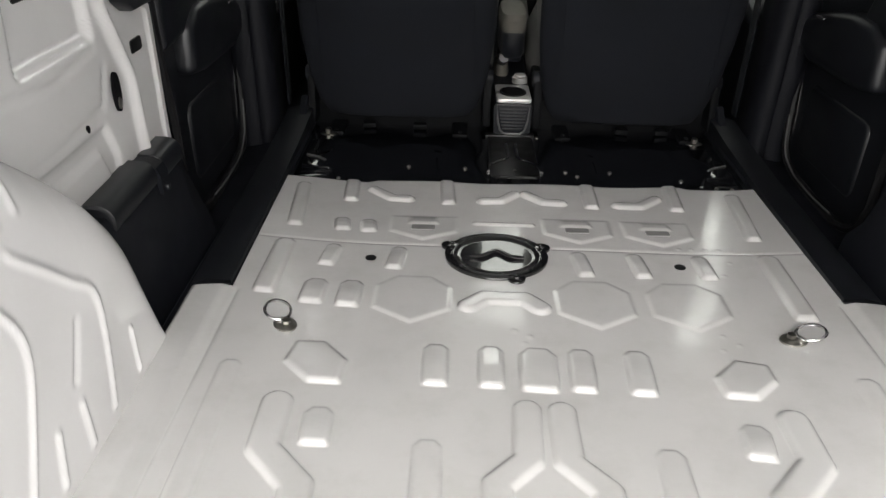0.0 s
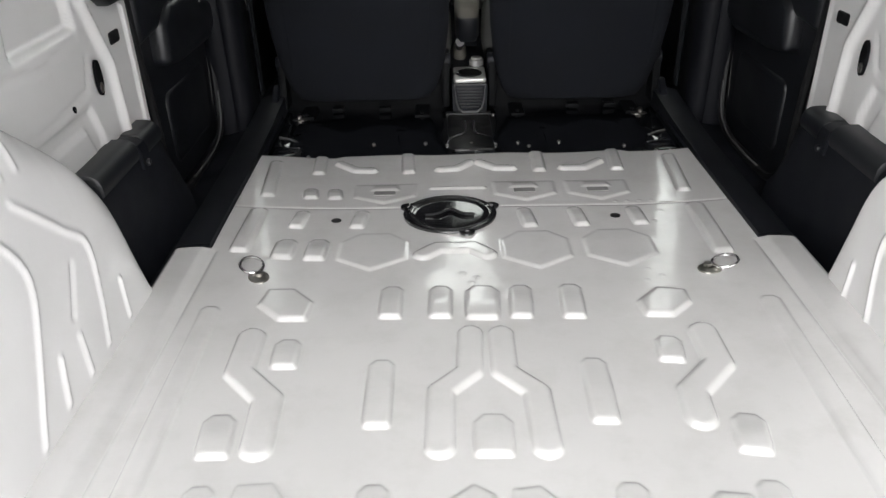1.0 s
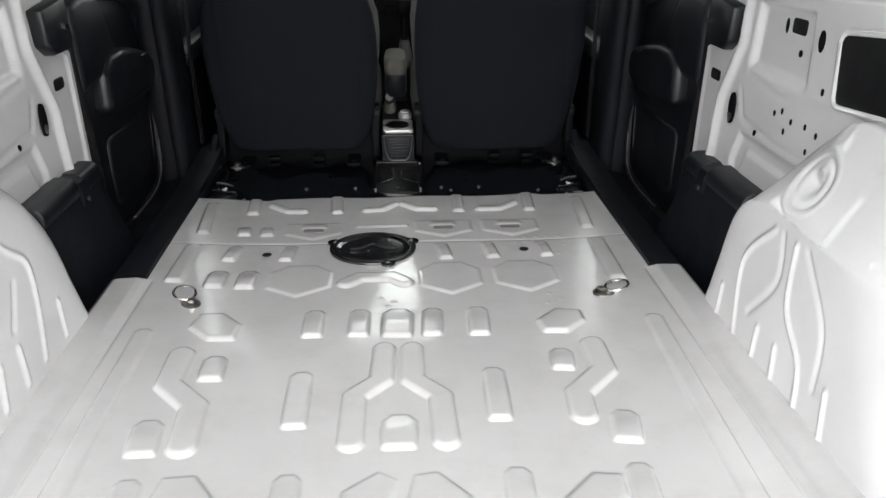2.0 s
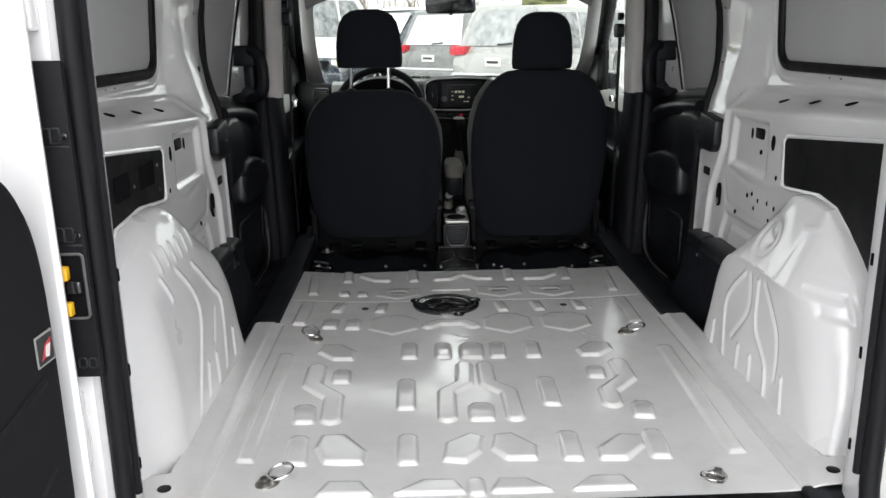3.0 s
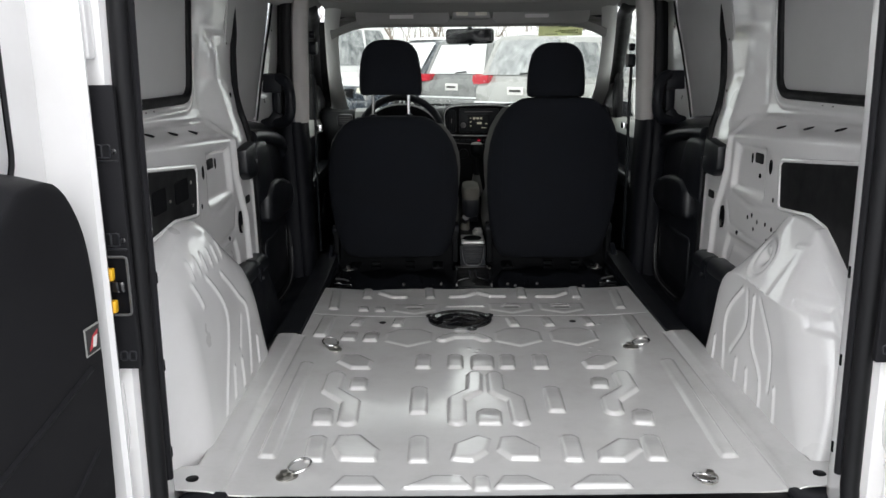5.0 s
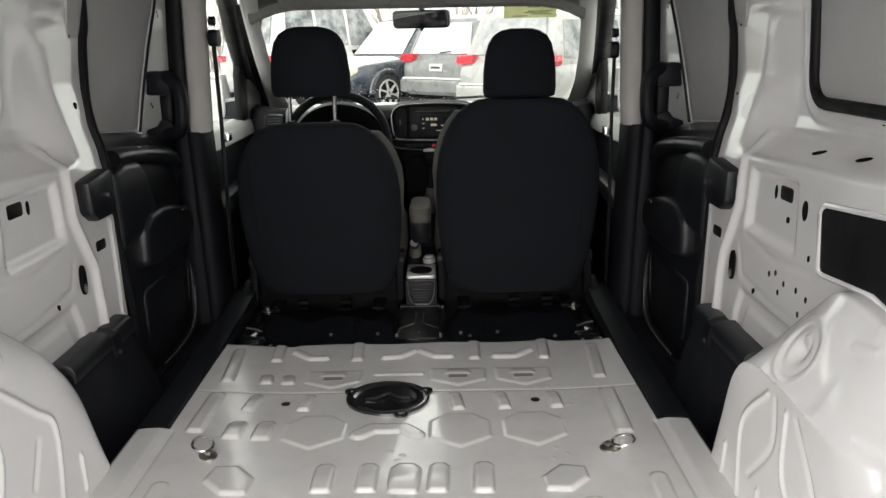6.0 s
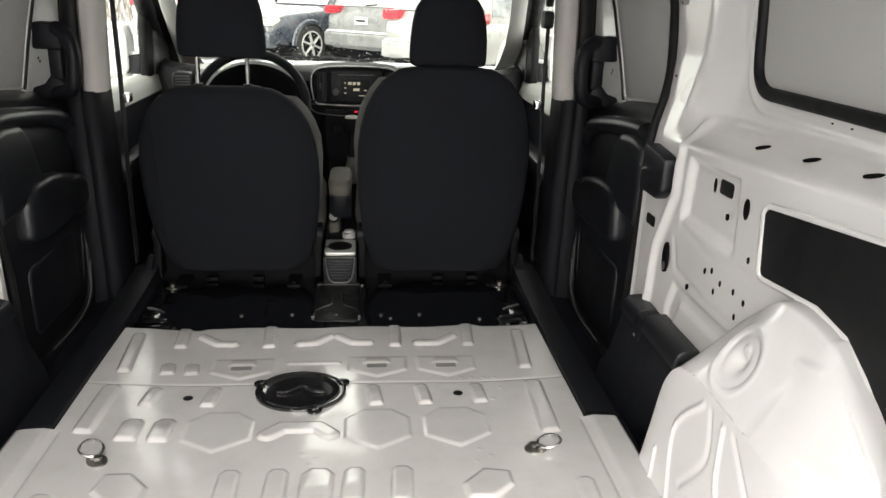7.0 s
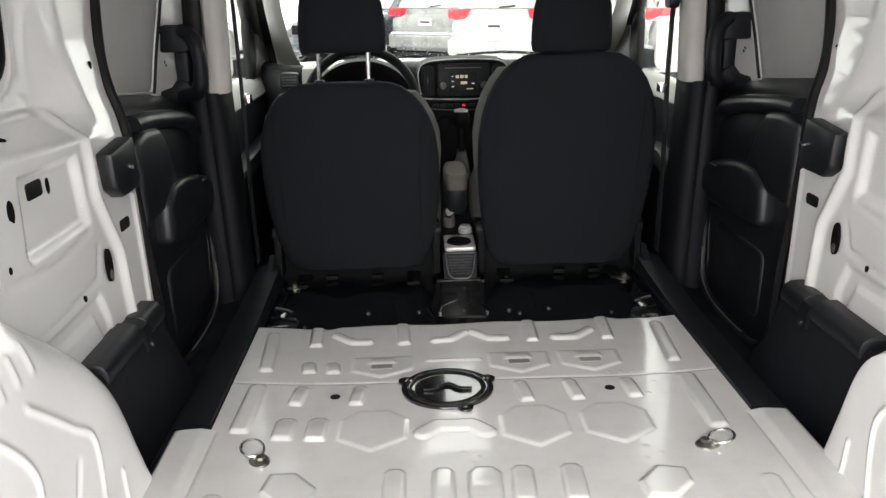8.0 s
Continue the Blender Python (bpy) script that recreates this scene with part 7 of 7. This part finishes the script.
                part("spoke", tube([(wx * hl + 0.03 * math.cos(a), sgn * (hw + 0.030), 0.37 + 0.03 * math.sin(a)), (wx * hl + 0.24 * math.cos(a), sgn * (hw + 0.026), 0.37 + 0.24 * math.sin(a))], [0.045, 0.032], 6, flat=0.5), SILVER, tyre)
            part("rim_ring", tube([(wx * hl + 0.243 * math.cos(t), sgn * (hw + 0.028), 0.37 + 0.243 * math.sin(t)) for t in np.linspace(0, 2 * math.pi, 28, endpoint=False)], 0.016, 6, True), SILVER, tyre)
        # tail lamp, wrapping round the corner, and headlamp
        part("tail_lamp", loft([[(x, sgn * y, z) for y, z in ((hw * 0.66, 0.98), (hw * 0.96, 0.96), (hw * 1.0, 1.02), (hw * 0.98, 1.11), (hw * 0.62, 1.11))] for x in (-hl - 0.005, -hl * 0.90)], True, sgn < 0), RED_LENS, car, "red tail lamp")
        part("rear_reflector", box(-hl - 0.02, -hl + 0.05, sgn * hw * 0.72 - 0.09, sgn * hw * 0.72 + 0.09, 0.50, 0.56, 0.01), RED_LENS, car)
        part("head_lamp", loft([[(x, sgn * y, z) for y, z in ((hw * 0.52, 0.72), (hw * 0.90, 0.72), (hw * 0.93, 0.86), (hw * 0.55, 0.84))] for x in (hl * 0.90, hl * 0.992)], True, sgn < 0), CLEAR_LENS, car, "clear headlamp")
        part("door_mirror", loft([superring(0.30 * hl, sgn * (hw + 0.09), z, 0.06, 0.10, 14) for z in (belt, belt + 0.03, belt + 0.14, belt + 0.16)]), HOLE, car)
        part("sill_board", box(-0.42 * hl, 0.42 * hl, sgn * hw - 0.05, sgn * hw + 0.05, 0.27, 0.33, 0.02), PLASTIC, car)
    back = [(r0 * hl + (r1 - r0) * hl * f - 0.012, 0.0, b_ + (t_ - b_) * f) for f in (0.18, 0.88)]
    rw = [(back[0][0], -hw * 0.76, back[0][2]), (back[0][0], hw * 0.76, back[0][2]), (back[1][0], hw * 0.62, back[1][2]), (back[1][0], -hw * 0.62, back[1][2])]
    pane("rear_window", rw, (ICE_GLASS if paint is CAR_SILVER else SNOW) if snow else DARK_GLASS, 0.014, car, "rear window covered with snow" if snow else "")
    part("wiper", tube([(back[0][0] - 0.02, 0.0, back[0][2] + 0.02), (back[0][0] - 0.01, -0.28, back[0][2] + 0.04)], 0.014, 6), INK, car)
    fw = [(r3 * hl + (r2 - r3) * hl * f + 0.012, 0.0, b_ + (t_ - b_) * f) for f in (0.10, 0.90)]
    pane("front_window", [(fw[0][0], -hw * 0.78, fw[0][2]), (fw[0][0], hw * 0.78, fw[0][2]), (fw[1][0], hw * 0.66, fw[1][2]), (fw[1][0], -hw * 0.66, fw[1][2])], SNOW if snow else DARK_GLASS, 0.014)
    part("rear_bumper", box(-hl - 0.09, -hl + 0.15, -hw * 0.96, hw * 0.96, 0.40, 0.66, 0.05, 3), paint, car)
    part("front_bumper", box(hl - 0.18, hl + 0.05, -hw * 0.93, hw * 0.93, 0.32, 0.60, 0.05, 3), paint, car)
    part("grille", box(hl - 0.05, hl + 0.012, -hw * 0.45, hw * 0.45, 0.64, 0.82, 0.02), HOLE, car)
    pl = part("licence_plate", box(-hl - 0.032, -hl - 0.005, -0.16, 0.16, 0.80, 0.93, 0.004), PAPER, car)
    part("plate_bar", box(-hl - 0.036, -hl - 0.031, -0.12, 0.12, 0.845, 0.885), INK, pl)
    part("chassis", box(-hl * 0.95, hl * 0.93, -hw * 0.85, hw * 0.85, 0.22, 0.40, 0.03), HOLE, car)
    if snow:
        part("roof_snow", loft([superring(-0.36 * hl, 0, t_ + dz, 0.43 * hl * k, hw * 0.66 * k, 36, 4) for dz, k in ((-0.01, 1.0), (0.025, 0.99), (0.045, 0.94))]), SNOW, car, "snow lying on the roof")
        rows = []
        for u in np.linspace(0.42, 0.93, 8):
            zt = ramp(u, [0.42, 0.52, 0.82, 0.95], [belt - 0.02, belt - 0.03, belt - 0.10, belt - 0.18])
            rows.append([(u * hl, y * hw, zt + 0.022 + (0.03 if abs(y) < 0.8 else -0.02)) for y in np.linspace(-0.84, 0.84, 9)] + [(u * hl, y * hw, zt - 0.05) for y in (0.84, -0.84)])
        part("bonnet_snow", loft(rows, True, True), SNOW, car, "snow lying on the bonnet")
        part("bumper_snow", box(-hl - 0.085, -hl + 0.02, -hw * 0.88, hw * 0.88, 0.655, 0.685, 0.012), SNOW, car, "snow on the rear bumper")
    return car


GZ = -0.52
suv = build_car("parked_suv", "grey sport utility car under fresh snow", CAR_GREY, 4.75, 1.92, 1.74)
suv.matrix_basis = pose(1.75, 16.6, GZ, 0, 0, 45)
dark = build_car("parked_suv", "dark blue sport utility car with a snow-covered bonnet", CAR_NAVY, 4.85, 1.90, 1.82, belt=1.02)
dark.matrix_basis = pose(-0.5, 17.6, GZ, 0, 0, 225)
pale = build_car("parked_suv", "pale silver sport utility car under fresh snow", CAR_SILVER, 4.75, 1.92, 1.76)
pale.matrix_basis = pose(2.75, 14.1, GZ, 0, 0, 45)
van = build_car("parked_van", "white delivery van with red tail lamps", CAR_WHITE, 5.0, 1.95, 2.25, snow=False, belt=1.15)
van.matrix_basis = pose(-2.2, 18.6, GZ, 0, 0, 48)
copy_thing(pale, pose(5.2, 11.8, GZ, 0, 0, 45))
copy_thing(dark, pose(-7.5, 16.0, GZ, 0, 0, 60))
copy_thing(suv, pose(-9.0, 10.0, GZ, 0, 0, 80))
copy_thing(van, pose(8.5, 10.0, GZ, 0, 0, 70))


def build_tree(at, height, seed, reach):
    rnd = random.Random(seed)
    tr = thing("bare_tree", at, "bare winter tree with thin grey-brown branches", "tree", "trees behind the car park")
    limbs = []

    def grow(p, d, length, r, depth):
        path, rs = [p], [r]
        for k in range(3):
            d = (d + Vector((rnd.uniform(-1, 1), rnd.uniform(-1, 1), rnd.uniform(-0.3, 0.7))) * 0.18).normalized()
            p = p + d * length / 3
            path.append(p)
            rs.append(r * (1 - 0.15 * (k + 1)))
        limbs.append((depth, tube(path, rs, 5 if depth < 2 else 3, caps=False)))
        if depth < 5:
            for k in range(3 if depth < 4 else 2):
                nd = (d + Vector((rnd.uniform(-1, 1), rnd.uniform(-1, 1), rnd.uniform(-0.3, 0.8))) * reach).normalized()
                grow(path[rnd.choice((2, 3))] if depth else path[3 - k % 2], nd, length * rnd.uniform(0.6, 0.85), rs[-1] * 0.65, depth + 1)
    grow(Vector(at), Vector((0, 0, 1)), height * 0.30, height * 0.018, 0)
    part("trunk", limbs[0][1], BARK, tr)
    part("limbs", join(*[g for d_, g in limbs if 0 < d_ < 3]), BARK, tr)
    part("twigs", join(*[g for d_, g in limbs if d_ >= 3]), BARK, tr)


for k, (x, y, h_) in enumerate(((-7.0, 36, 8.0), (-2.5, 42, 9.0), (2.0, 38, 7.5), (6.5, 44, 9.0), (11, 40, 8.5), (-13, 40, 9), (16, 46, 10), (0, 52, 11), (-18, 50, 10), (9, 56, 11))):
    build_tree((x, y, GZ), h_, 11 + k, 0.75)


def build_thicket():
    rnd = random.Random(77)
    geos = []
    for k in range(1500):
        x, y = rnd.uniform(-20, 22), rnd.uniform(28, 37)
        h_ = rnd.uniform(2.2, 4.6)
        p, d = Vector((x, y, GZ)), Vector((rnd.uniform(-0.35, 0.35), rnd.uniform(-0.2, 0.2), 1)).normalized()
        path = [p]
        for i in range(3):
            d = (d + Vector((rnd.uniform(-0.3, 0.3), rnd.uniform(-0.2, 0.2), 0.1))).normalized()
            path.append(path[-1] + d * h_ / 3)
        r = rnd.uniform(0.012, 0.028)
        geos.append(tube(path, [r, r * 0.8, r * 0.55, r * 0.25], 3, caps=False))
    ob = part("thicket", join(*geos), TWIG, None, "", 80)
    tagged(ob, "bare brown winter thicket behind the parked cars", "thicket", kind="stuff")


build_thicket()
